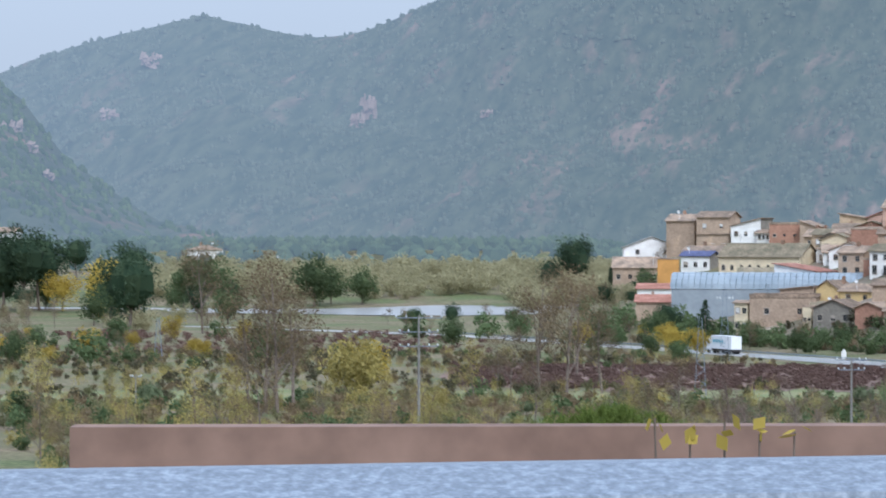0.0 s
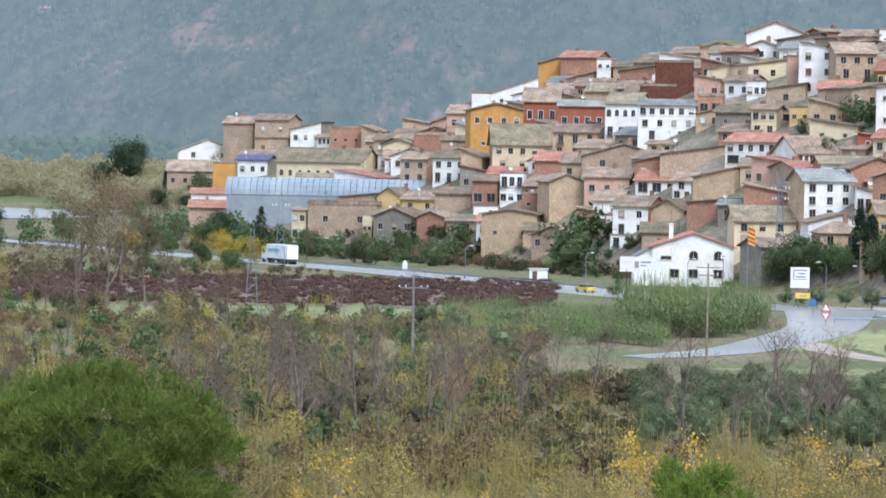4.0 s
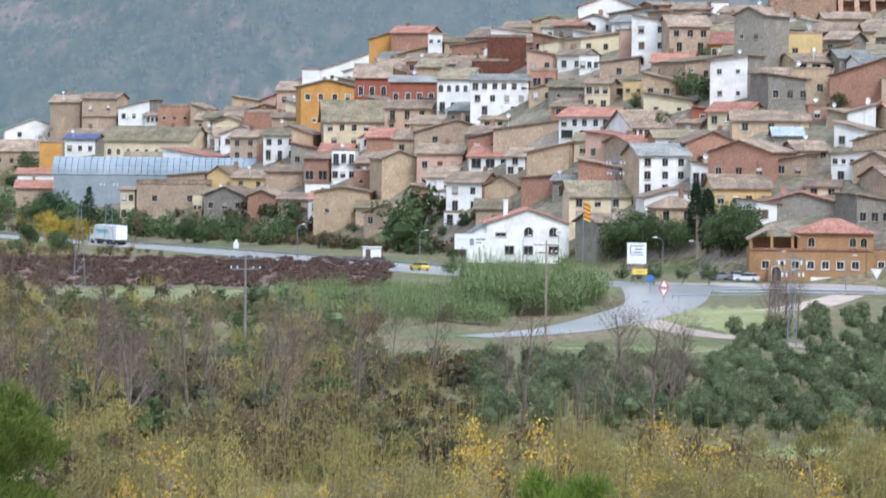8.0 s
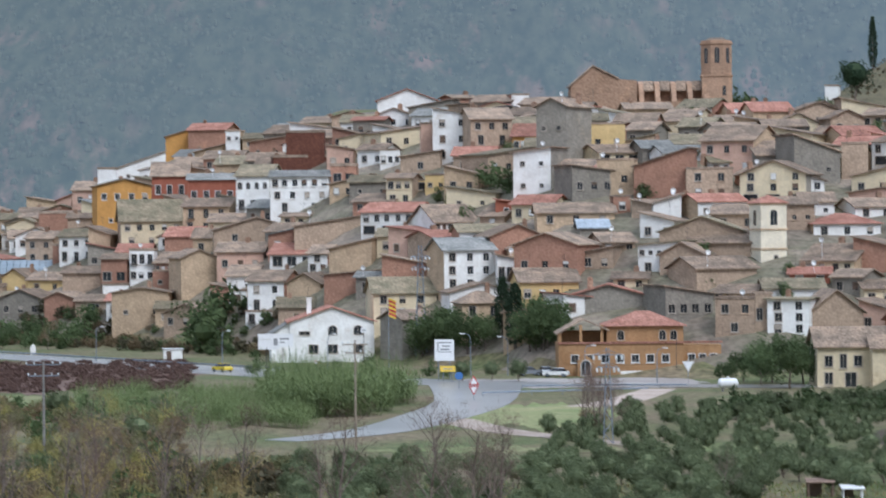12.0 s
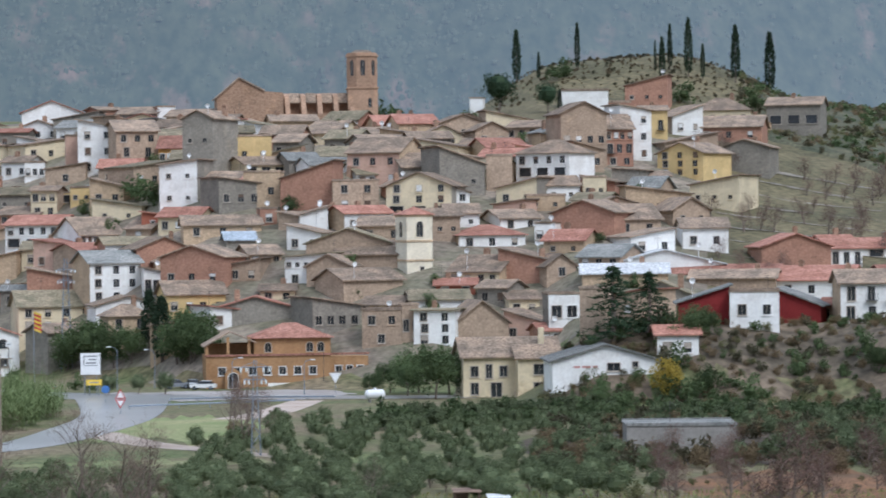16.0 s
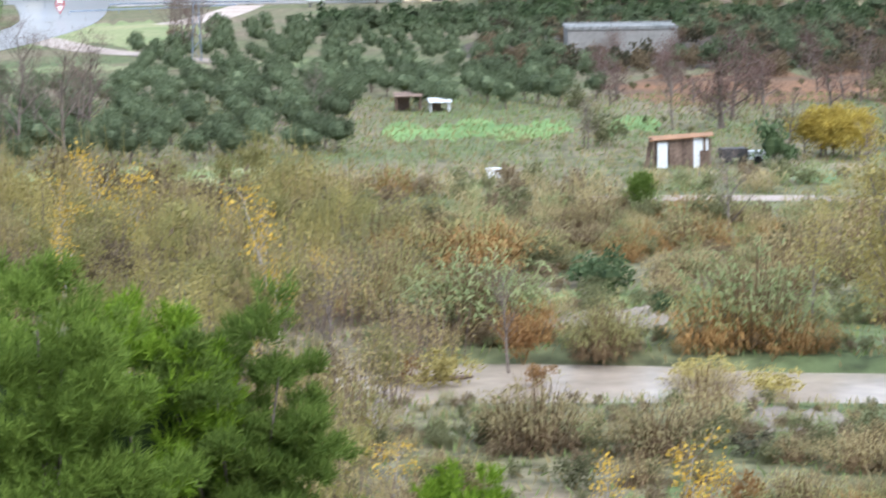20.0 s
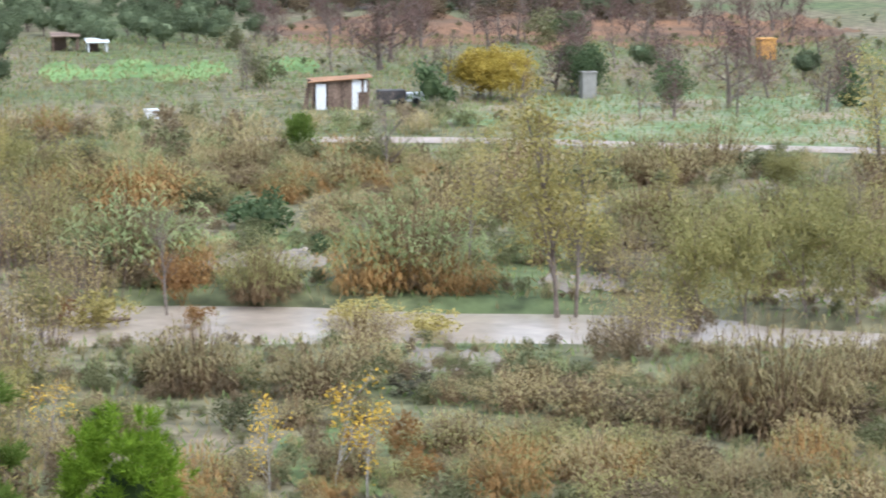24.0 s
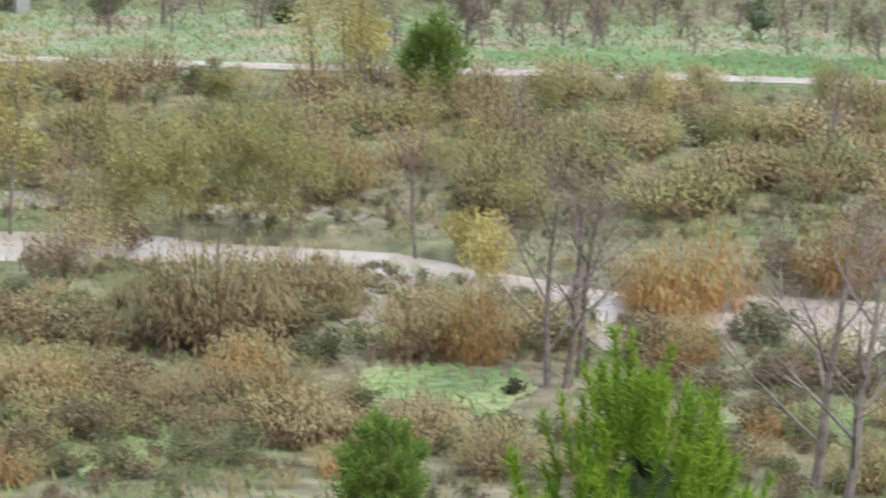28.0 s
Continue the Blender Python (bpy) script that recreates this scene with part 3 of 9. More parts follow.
WALLS = {"white": plaster("white", (0.86, 0.845, 0.81)), "cream": plaster("cream", (0.70, 0.60, 0.42)), "yellow": plaster("yellow", (0.66, 0.49, 0.24)),
         "ochre": plaster("ochre", (0.58, 0.31, 0.10)), "red": plaster("red", (0.36, 0.13, 0.085)), "stone": plaster("stone", (0.43, 0.325, 0.240), 0.3, 0.07),
         "tan": plaster("tan", (0.52, 0.39, 0.265), 0.2, 0.1), "cement": plaster("cement", (0.275, 0.25, 0.212), 0.25, 0.1), "brick": plaster("brick", (0.40, 0.225, 0.160), 0.25, 0.07),
         "pink": plaster("pink", (0.60, 0.40, 0.31)), "maroon": plaster("maroon", (0.24, 0.035, 0.035)), "darkbrick": plaster("darkbrick", (0.14, 0.06, 0.042), 0.2, 0.2),
         "sandstone": plaster("sandstone", (0.39, 0.255, 0.175), 0.25, 0.12), "concrete": plaster("concrete", (0.31, 0.295, 0.27), 0.15)}


def roofing(name, a, b, rough=0.9, c=None):
    return material("roof_" + name, a, b, 0.35, 2.6, rough, 0.5, vary=0.25, spec=0.2, c=c)


ROOFS = {"tiles": roofing("tiles", (0.180, 0.140, 0.107), (0.345, 0.252, 0.182), c=(0.258, 0.195, 0.146)), "redtiles": roofing("redtiles", (0.27, 0.125, 0.09), (0.40, 0.205, 0.155)),
         "mossy": roofing("mossy", (0.155, 0.138, 0.092), (0.275, 0.225, 0.155)), "fibre": roofing("fibre", (0.17, 0.175, 0.165), (0.26, 0.255, 0.24)),
         "metal": roofing("metal", (0.33, 0.38, 0.43), (0.43, 0.48, 0.53), 0.45), "whiteroof": roofing("whiteroof", (0.62, 0.63, 0.64), (0.72, 0.73, 0.74)),
         "flat": roofing("flat", (0.24, 0.185, 0.14), (0.34, 0.26, 0.20)), "navy": roofing("navy", (0.07, 0.08, 0.15), (0.10, 0.11, 0.2))}
WALL_WORD = {"white": "white rendered", "cream": "cream rendered", "yellow": "yellow rendered", "ochre": "ochre-orange painted", "red": "brick-red painted", "stone": "brown rubble-stone",
             "tan": "tan earth-rendered", "cement": "grey cement-rendered", "brick": "bare red-brick", "pink": "pale pink rendered", "maroon": "dark red painted",
             "darkbrick": "dark ruined brick", "concrete": "pale grey concrete-block", "sandstone": "weathered sandstone"}
ROOF_WORD = {"tiles": "brown clay-tiled", "redtiles": "red clay-tiled", "mossy": "mossy tiled", "fibre": "grey fibre-cement", "metal": "pale metal", "whiteroof": "white sheet", "flat": "flat", "navy": "dark blue"}
SHAPE_WORD = {"gable": "gable roof", "front": "gable front", "flat": "parapet", "hip": "hipped roof", "rise_right": "lean-to roof", "rise_left": "lean-to roof"}
M_GLASS = material("glass_and_dark_opening", (0.015, 0.017, 0.02), (0.035, 0.04, 0.045), 0.4, 3, 0.12, 0.0, vary=0.2, spec=0.6)
M_FRAME = material("window_surround", (0.36, 0.31, 0.26), (0.46, 0.41, 0.35), 0.6, 4, 0.8, 0.1)
M_FRAMEW = material("white_window_surround", (0.62, 0.61, 0.59), (0.70, 0.70, 0.68), 0.6, 4, 0.7, 0.1)
M_SHUT = material("wooden_shutter", (0.10, 0.065, 0.045), (0.16, 0.11, 0.08), 1.0, 6, 0.7, 0.2)
M_IRON = material("dark_iron", (0.05, 0.05, 0.05), (0.09, 0.08, 0.08), 2, 9, 0.6, 0.1, metal=0.4)
M_BRICKCH = material("chimney_brick", (0.26, 0.16, 0.11), (0.36, 0.24, 0.17), 1.2, 6, 0.9, 0.3, vary=0.25)
M_DISH = material("dish_white", (0.68, 0.68, 0.68), (0.75, 0.75, 0.75), 1, 6, 0.5, 0.05)
# l is an open loggia: a dark pane stands for its shaded depth
WIN_SIZE = {"a": (1.05, 1.35), "s": (0.85, 0.85), "d": (1.05, 2.1), "A": (0.95, 1.5), "l": (2.6, 1.9)}
WIN_MESH = {}


def window_meshes(w, h, arched, mat):
    key = (round(w, 1), round(h, 1), arched, mat.name)
    if key in WIN_MESH:
        return WIN_MESH[key]
    w, h = key[0], key[1]
    steps = 8 if arched else 1

    def outline(ww, hh):
        if not arched:
            return [(-ww / 2, -hh / 2), (ww / 2, -hh / 2), (ww / 2, hh / 2), (-ww / 2, hh / 2)]
        pts = [(-ww / 2, -hh / 2), (ww / 2, -hh / 2)]
        for i in range(steps + 1):
            g = math.pi * i / steps
            pts.append((ww / 2 * math.cos(g), hh / 2 - ww / 2 + ww / 2 * math.sin(g)))
        return pts

    inner, outer = outline(w, h), outline(w + 0.24, h + 0.24)
    g = Geo()
    n = len(inner)
    for i in range(n):
        j = (i + 1) % n
        a, b, c, d = inner[i], inner[j], outer[j], outer[i]
        g.poly([(a[0], -0.09, a[1]), (b[0], -0.09, b[1]), (c[0], -0.09, c[1]), (d[0], -0.09, d[1])][::-1])
        g.poly([(a[0], -0.09, a[1]), (a[0], 0.02, a[1]), (b[0], 0.02, b[1]), (b[0], -0.09, b[1])][::-1])
        g.poly([(d[0], -0.09, d[1]), (c[0], -0.09, c[1]), (c[0], 0.02, c[1]), (d[0], 0.02, d[1])][::-1])
    if not arched:
        g.box(-w / 2 - 0.2, w / 2 + 0.2, -0.16, -0.092, -h / 2 - 0.2, -h / 2 - 0.125)
    p = Geo()
    p.poly([(x, -0.02, z) for x, z in inner])
    if w < 2.0:
        p.box(-0.03, 0.03, -0.05, -0.022, -h / 2 + 0.01, h / 2 - 0.01 - (0.1 if arched else 0), 1)
    WIN_MESH[key] = (g.mesh("window_frame", mat), p.mesh("pane", [M_GLASS, M_FRAME]))
    return WIN_MESH[key]


def window(parent, x, y, z, w, h, arched=False, mat=None, turn=0):
    f, p = window_meshes(w, h, arched, mat or M_FRAME)
    ob = child("window", f, parent, pose(x, y, z, 0, 0, turn))
    child("pane", p, ob)
    return ob


def slab(g, pts, t=0.22):
    g.prism([Vector(p) - Vector((0, 0, t)) for p in pts], pts)


def shell(shape, w, h, d, rise, skirt):
    """Walls and roof of a plain house, front at y = 0."""
    a, b = -w / 2, w / 2
    wall, roof = Geo(), Geo()
    e = 0.55
    lo = -skirt
    if shape == "gable":
        for x0, x1 in ((a, b),):
            wall.prism([(x0, 0, lo), (x0, d, lo), (x0, d, h), (x0, d / 2, h + rise), (x0, 0, h)], [(x1, 0, lo), (x1, d, lo), (x1, d, h), (x1, d / 2, h + rise), (x1, 0, h)])
        s = rise / (d / 2)
        for q in (-1, 1):
            y0 = -e if q < 0 else d + e
            z0 = h + 0.06 - s * e
            p = [(a - e, y0, z0 + 0.2), (b + e, y0, z0 + 0.2), (b + e, d / 2, h + rise + 0.26), (a - e, d / 2, h + rise + 0.26)]
            slab(roof, p if q < 0 else p[::-1])
    elif shape == "front":
        wall.prism([(a, 0, lo), (b, 0, lo), (b, 0, h), (0, 0, h + rise), (a, 0, h)], [(a, d, lo), (b, d, lo), (b, d, h), (0, d, h + rise), (a, d, h)])
        s = rise / (w / 2)
        for q in (-1, 1):
            xe = q * (w / 2 + e)
            p = [(xe, -e, h - s * e + 0.26), (0, -e, h + rise + 0.26), (0, d + e, h + rise + 0.26), (xe, d + e, h - s * e + 0.26)]
            slab(roof, p if q < 0 else p[::-1])
    elif shape == "hip":
        wall.box(a, b, 0, d, lo, h)
        m = min(w, d) / 2
        r0, r1 = (Vector((a + m, d / 2, h + rise)), Vector((b - m, d / 2, h + rise))) if w >= d else (Vector((0, m, h + rise)), Vector((0, d - m, h + rise)))
        c = [Vector((a - e, -e, h)), Vector((b + e, -e, h)), Vector((b + e, d + e, h)), Vector((a - e, d + e, h))]
        roof.box(a - e, b + e, -e, d + e, h + 0.003, h + 0.12)
        c = [p + Vector((0, 0, 0.12)) for p in c]
        if w >= d:
            for f in ((c[0], c[1], r1, r0), (c[2], c[3], r0, r1), (c[1], c[2], r1), (c[3], c[0], r0)):
                roof.poly(f)
        else:
            for f in ((c[0], c[1], r0), (c[2], c[3], r1), (c[1], c[2], r1, r0), (c[3], c[0], r0, r1)):
                roof.poly(f)
    elif shape in ("rise_right", "rise_left"):
        zl, zr = (h, h + rise) if shape == "rise_right" else (h + rise, h)
        wall.prism([(a, 0, lo), (b, 0, lo), (b, 0, zr), (a, 0, zl)], [(a, d, lo), (b, d, lo), (b, d, zr), (a, d, zl)])
        s = (zr - zl) / w
        slab(roof, [(a - e, -e, zl - s * e + 0.24), (b + e, -e, zr + s * e + 0.24), (b + e, d + e, zr + s * e + 0.24), (a - e, d + e, zl - s * e + 0.24)])
    else:
        wall.box(a, b, 0, d, lo, h)
        roof.box(a - 0.12, b + 0.12, -0.12, d + 0.12, h + 0.004, h + 0.2)
        for q in ((a - 0.12, b + 0.12, -0.12, 0.15), (a - 0.12, b + 0.12, d - 0.15, d + 0.12)):
            roof.box(*q, h + 0.204, h + 0.2 + max(rise, 0.15))
    return wall, roof


RH = random.Random(11)
RT = random.Random(23)
PLOTS = []


def house(az, r, z, w, h, shape, rise, wall, tile, wins, turn=0, d=0, name="house", category="house", label=""):
    """A village house: walls, roof, windows with their panes, chimneys, now and then an aerial or a dish."""
    p = polar(az, r, z)
    d = d or {"gable": min(max(2 * rise / 0.36, 6), 13), "hip": min(max(w * 0.8, 6), 12), "flat": min(max(w, 5), 9)}.get(shape, 11)
    ob = new(name)
    if not label and w < 13 and abs(turn) <= 12 and wall not in ("maroon", "darkbrick", "red", "ochre"):
        turn += (-RT.uniform(8, 26) if az < -3 or RT.random() < 0.45 else RT.uniform(8, 24)) * (0.4 if shape == "flat" else 1.0)
    PLOTS.append((p.x, p.y + d / 2, max(w, 7) / 2 + d / 4))
    ob.matrix_world = pose(p.x, p.y, z, 0, 0, -az + turn)
    low = min(land(p.x + q * w / 2, p.y + k) for q in (-1, 1) for k in (0, d))
    skirt = min(max(1.0, z - low + 0.6), 9.0)
    gw, gr = shell(shape, w, h, d, rise, skirt)
    side = wall
    if wall in ("white", "cream", "yellow", "pink") and w < 16 and RT.random() < 0.6:
        side = RT.choice(("stone", "tan", "tan", "brick", "cement"))
    if side != wall:
        gw.m = [0 if max(abs(gw.v[k][1]) for k in q) < 0.01 else 1 for q in gw.f]
    child("wall", gw.mesh("wall", [WALLS[wall], WALLS[side]] if side != wall else WALLS[wall]), ob)
    child("roof", gr.mesh("roof", ROOFS[tile]), ob)
    rows = [q for q in wins.split(",") if q]
    low_h = h if shape != "front" else h + rise * 0.25
    for i, q in enumerate(rows):
        n, kind = int(q[:-1]), q[-1]
        n += 1 if w / n > 4.2 and wall not in ("stone", "maroon") else 0
        ww, hh = WIN_SIZE[kind]
        step = low_h / len(rows)
        zc = low_h - step * (i + 0.5) - 0.05
        ww, hh = min(ww, 0.62 * w / n), min(hh, step * 0.68)
        for k in range(n):
            x = -w / 2 + w * (k + 0.5) / n + RH.uniform(-0.12, 0.12)
            fr = M_FRAMEW if wall in ("ochre", "red") else (M_FRAME if k == 0 else WALLS[wall])
            win = window(ob, x, 0, zc, ww, hh, kind == "A", fr)
            if kind == "d" and RH.random() < 0.6:
                g = Geo()
                g.box(-ww / 2 - 0.35, ww / 2 + 0.35, -0.85, -0.1, -hh / 2 - 0.14, -hh / 2 - 0.02)
                for c in range(7):
                    xx = -ww / 2 - 0.3 + (ww + 0.6) * c / 6
                    g.box(xx - 0.015, xx + 0.015, -0.83, -0.80, -hh / 2 - 0.02, -hh / 2 + 0.85)
                g.box(-ww / 2 - 0.34, ww / 2 + 0.34, -0.85, -0.79, -hh / 2 + 0.85, -hh / 2 + 0.9)
                child("balcony", g.mesh("balcony", M_IRON), win)
            elif kind == "a" and RH.random() < 0.35:
                g = Geo()
                g.box(-ww / 2 + 0.02, ww / 2 - 0.02, -0.075, -0.055, RH.choice((-0.1, 0.1, -0.4)) * hh, hh / 2 - 0.02)
                child("blind", g.mesh("blind", RH.choice((M_SHUT, M_FRAMEW, M_FRAME))), win)
    top = h + rise
    if shape in ("gable", "front", "hip") and RH.random() < 0.5:
        g = Geo()
        s = RH.uniform(0.35, 0.5)
        x = RH.uniform(-0.35, 0.35) * w
        y = d * RH.uniform(0.45, 0.75)
        zt = top + RH.uniform(0.5, 1.1)
        g.box(x - s, x + s, y - s, y + s, h, zt)
        g.box(x - s - 0.08, x + s + 0.08, y - s - 0.08, y + s + 0.08, zt, zt + 0.12)
        g.box(x - s + 0.1, x + s - 0.1, y - s + 0.1, y + s - 0.1, zt + 0.12, zt + 0.4)
        child("chimney", g.mesh("chimney", M_BRICKCH), ob)
    if RH.random() < 0.3:
        g = Geo()
        x, y = RH.uniform(-0.4, 0.4) * w, d * 0.5
        g.tube([(x, y, h), (x, y, top + 2.6)], [0.035, 0.025], 4)
        for q in (0.2, 0.5, 0.8):
            g.box(x - 0.6, x + 0.6, y - 0.015, y + 0.015, top + 2.55 - q, top + 2.58 - q)
        child("aerial", g.mesh("aerial", M_IRON), ob)
    if RH.random() < 0.14:
        g = Geo()
        x, y, zz = RH.uniform(-0.4, 0.4) * w, 0.3, top + 0.9
        g.tube([(x, y, h), (x, y, zz)], [0.04, 0.04], 5)
        n = 10
        ring = [(x + 0.45 * math.cos(2 * math.pi * k / n), y - 0.25, zz + 0.45 * math.sin(2 * math.pi * k / n)) for k in range(n)]
        for k in range(n):
            g.poly([ring[k], ring[(k + 1) % n], (x, y - 0.05, zz)])
            g.poly([ring[(k + 1) % n], ring[k], (x, y - 0.02, zz)])
        child("satellite_dish", g.mesh("satellite_dish", M_DISH), ob)
    if not label:
        label = f"{WALL_WORD[wall]} house with {ROOF_WORD[tile]} {SHAPE_WORD[shape]}" if tile != "flat" else f"{WALL_WORD[wall]} village house block with flat parapet top"
    return tagged(ob, label, category, group="village houses" if name == "house" else "")


# ---- the village: houses by bearing, distance, floor height, width, eaves height, roof ----
house(-13.65, 921, 5.6, 14.1, 11.2, "gable", 3.1, "stone", "tiles", "4a,2a", -4)
house(-13.05, 807, 12.8, 5.8, 7.2, "flat", 0.0, "ochre", "flat", "", -2)
house(-13.18, 788, 9.5, 13.1, 2.8, "gable", 1.2, "white", "redtiles", "", -7)
house(-12.15, 760, 8.1, 14.8, 3.8, "gable", 0.8, "white", "redtiles", "", 7)
house(-13.34, 936, 19.5, 17.7, 3.4, "front", 3.4, "white", "fibre", "1a", 2)
house(-12.52, 821, 16.2, 8.5, 4.7, "gable", 1.2, "white", "navy", "3a", 2)
house(-11.30, 785, 15.2, 23.4, 5.7, "gable", 3.4, "cream", "mossy", "9A", -24)
house(-12.79, 929, 27.1, 9.2, 4.2, "gable", 2.0, "stone", "tiles", "", -4)
house(-12.17, 921, 27.1, 10.8, 5.3, "gable", 1.7, "stone", "tiles", "2a", -7)
house(-12.15, 921, 23.0, 10.0, 4.2, "gable", 1.7, "white", "tiles", "3a", -7)
house(-11.54, 913, 25.1, 9.6, 4.5, "rise_right", 2.3, "white", "tiles", "2a", -7)
house(-11.20, 909, 25.2, 4.1, 2.3, "gable", 1.0, "white", "tiles", "3a", 2)
house(-10.80, 904, 23.6, 9.3, 6.5, "flat", 0.5, "brick", "tiles", "2s", 4)
house(-10.36, 898, 24.7, 4.9, 4.7, "rise_left", 1.6, "stone", "tiles", "", -2)
house(-10.04, 895, 23.6, 5.2, 3.6, "gable", 1.3, "white", "redtiles", "2a", -7)
house(-9.70, 812, 23.8, 5.0, 3.5, "gable", 0.9, "brick", "tiles", "2a", -4)
house(-9.27, 782, 22.7, 7.1, 5.4, "flat", 0.3, "brick", "flat", "", 4)
house(-8.73, 764, 22.8, 7.6, 4.1, "gable", 1.1, "stone", "tiles", "", 4)
house(-9.98, 786, 19.5, 6.0, 2.4, "rise_left", 1.1, "white", "tiles", "2a", -2)
house(-9.53, 751, 16.3, 6.8, 5.8, "gable", 1.6, "stone", "tiles", "2a,2a", -2)
house(-9.17, 742, 16.4, 3.2, 4.0, "flat", 0.3, "brick", "flat", "", -4)
house(-8.86, 735, 16.5, 8.5, 6.1, "gable", 1.6, "white", "mossy", "3a,2d", -7)
house(-8.45, 725, 16.6, 5.2, 6.3, "rise_left", 1.8, "tan", "tiles", "", -2)
house(-9.99, 731, 9.6, 5.8, 3.7, "front", 1.9, "yellow", "tiles", "", -4)
house(-9.42, 720, 9.9, 8.9, 2.9, "gable", 1.6, "yellow", "tiles", "1a", -12)
house(-10.84, 723, 4.6, 16.4, 6.5, "flat", 0.8, "stone", "tiles", "2a", -7)
house(-10.57, 735, 8.2, 8.4, 4.7, "rise_right", 0.8, "stone", "tiles", "1l", 7)
house(-11.65, 726, 2.5, 3.5, 7.2, "gable", 0.5, "cream", "tiles", "2a,2a", -2)
house(-10.37, 712, 3.2, 2.2, 5.8, "flat", 0.3, "cream", "flat", "2s", -2)
house(-9.88, 707, 4.0, 10.0, 4.9, "front", 2.0, "cement", "tiles", "2a", -4)
house(-9.19, 695, 4.4, 6.9, 4.8, "front", 1.3, "brick", "tiles", "", -4)
house(-8.57, 687, 5.6, 8.1, 3.1, "gable", 1.2, "stone", "tiles", "1l", -2)
house(-8.19, 695, 10.2, 6.0, 7.5, "gable", 1.0, "brick", "tiles", "1l", -2)
house(-8.16, 691, 9.5, 5.6, 2.5, "flat", 0.3, "white", "flat", "", 7)
house(-7.72, 662, 2.7, 12.0, 8.2, "front", 1.0, "tan", "tiles", "1s", 7)
house(-7.69, 692, 12.4, 5.3, 7.1, "flat", 0.3, "white", "flat", "3d,3a", -2)
house(-7.25, 689, 14.1, 5.2, 2.7, "gable", 2.2, "brick", "tiles", "4a", -7)
house(-7.22, 677, 10.8, 6.5, 4.3, "flat", 0.2, "brick", "flat", "1s", 4)
house(-6.65, 664, 10.5, 7.8, 7.6, "front", 1.7, "tan", "tiles", "", 14)
house(-6.88, 699, 19.3, 9.9, 3.2, "gable", 2.0, "brick", "redtiles", "", -2)
house(-7.99, 744, 23.5, 12.8, 10.8, "front", 1.6, "ochre", "mossy", "3a,1s", 7)
house(-8.30, 794, 29.6, 4.6, 9.6, "flat", 0.3, "white", "flat", "1l", 2)
house(-7.69, 820, 36.0, 13.0, 3.7, "rise_right", 4.4, "white", "tiles", "1s", 4)
house(-7.17, 756, 30.4, 8.6, 6.4, "gable", 3.3, "red", "tiles", "2d", -4)
house(-6.40, 724, 28.2, 11.1, 7.2, "gable", 1.3, "red", "fibre", "4d", -4)
house(-5.67, 701, 27.4, 7.6, 8.4, "gable", 2.5, "white", "mossy", "4A,3d", -4)
house(-4.82, 680, 27.4, 12.8, 7.9, "gable", 1.2, "white", "fibre", "6a,3a,1d", 2)
house(-6.75, 834, 43.0, 14.2, 5.3, "front", 2.1, "ochre", "tiles", "", -2)
house(-6.02, 789, 41.7, 3.7, 6.6, "flat", 0.3, "white", "flat", "2s,1s", -7)
house(-6.49, 828, 47.4, 10.5, 2.5, "gable", 1.8, "brick", "redtiles", "", 4)
house(-6.86, 836, 42.3, 10.9, 2.3, "gable", 3.0, "cement", "tiles", "2l", -2)
house(-5.40, 755, 40.0, 10.1, 4.8, "rise_right", 1.1, "brick", "tiles", "1s", -7)
house(-4.71, 717, 36.7, 8.7, 9.1, "flat", 0.4, "darkbrick", "flat", "", -2)
house(-4.77, 717, 36.3, 13.0, 3.9, "flat", 0.4, "darkbrick", "flat", "", 4)
house(-4.08, 698, 36.4, 5.9, 5.1, "rise_left", 1.0, "pink", "tiles", "1a", 7)
house(-4.02, 679, 32.5, 5.5, 4.9, "flat", 0.5, "brick", "flat", "1l", -2)
house(-7.50, 717, 20.1, 14.0, 6.0, "gable", 4.7, "cream", "mossy", "5a,2a", 4)
house(-6.52, 705, 23.1, 10.6, 6.0, "gable", 1.8, "tan", "tiles", "2d,2d", -4)
house(-6.12, 693, 22.5, 8.8, 3.1, "gable", 1.8, "cream", "tiles", "3s", 2)
house(-5.60, 672, 20.1, 18.3, 3.7, "front", 2.7, "stone", "tiles", "2a", 2)
house(-4.92, 671, 24.4, 6.1, 2.2, "gable", 0.7, "cream", "tiles", "2a", 4)
house(-4.30, 644, 21.0, 14.0, 3.5, "rise_right", 2.1, "stone", "tiles", "", -2)
house(-4.97, 643, 16.1, 9.3, 2.8, "gable", 2.1, "white", "redtiles", "3l", 2)
house(-4.50, 630, 15.4, 4.1, 3.7, "gable", 1.6, "white", "tiles", "1d,2a", 2)
house(-3.91, 617, 15.0, 8.9, 5.0, "rise_right", 2.0, "tan", "tiles", "", -4)
house(-5.90, 650, 11.5, 5.9, 2.9, "gable", 2.1, "white", "tiles", "2a", -4)
house(-5.45, 628, 7.4, 7.6, 6.3, "gable", 2.0, "white", "tiles", "2a,2d", -18)
house(-4.76, 620, 9.9, 7.4, 3.4, "front", 2.0, "tan", "tiles", "", -2)
house(-6.28, 648, 8.0, 3.9, 4.1, "rise_left", 0.7, "brick", "tiles", "", -2)
house(-5.95, 643, 8.7, 3.5, 2.7, "flat", 0.2, "white", "flat", "1a", -7)
house(-5.58, 624, 5.2, 5.4, 2.5, "flat", 0.2, "white", "flat", "1d", -7)
house(-3.99, 605, 10.8, 9.0, 4.4, "rise_right", 0.7, "brick", "tiles", "", -7)
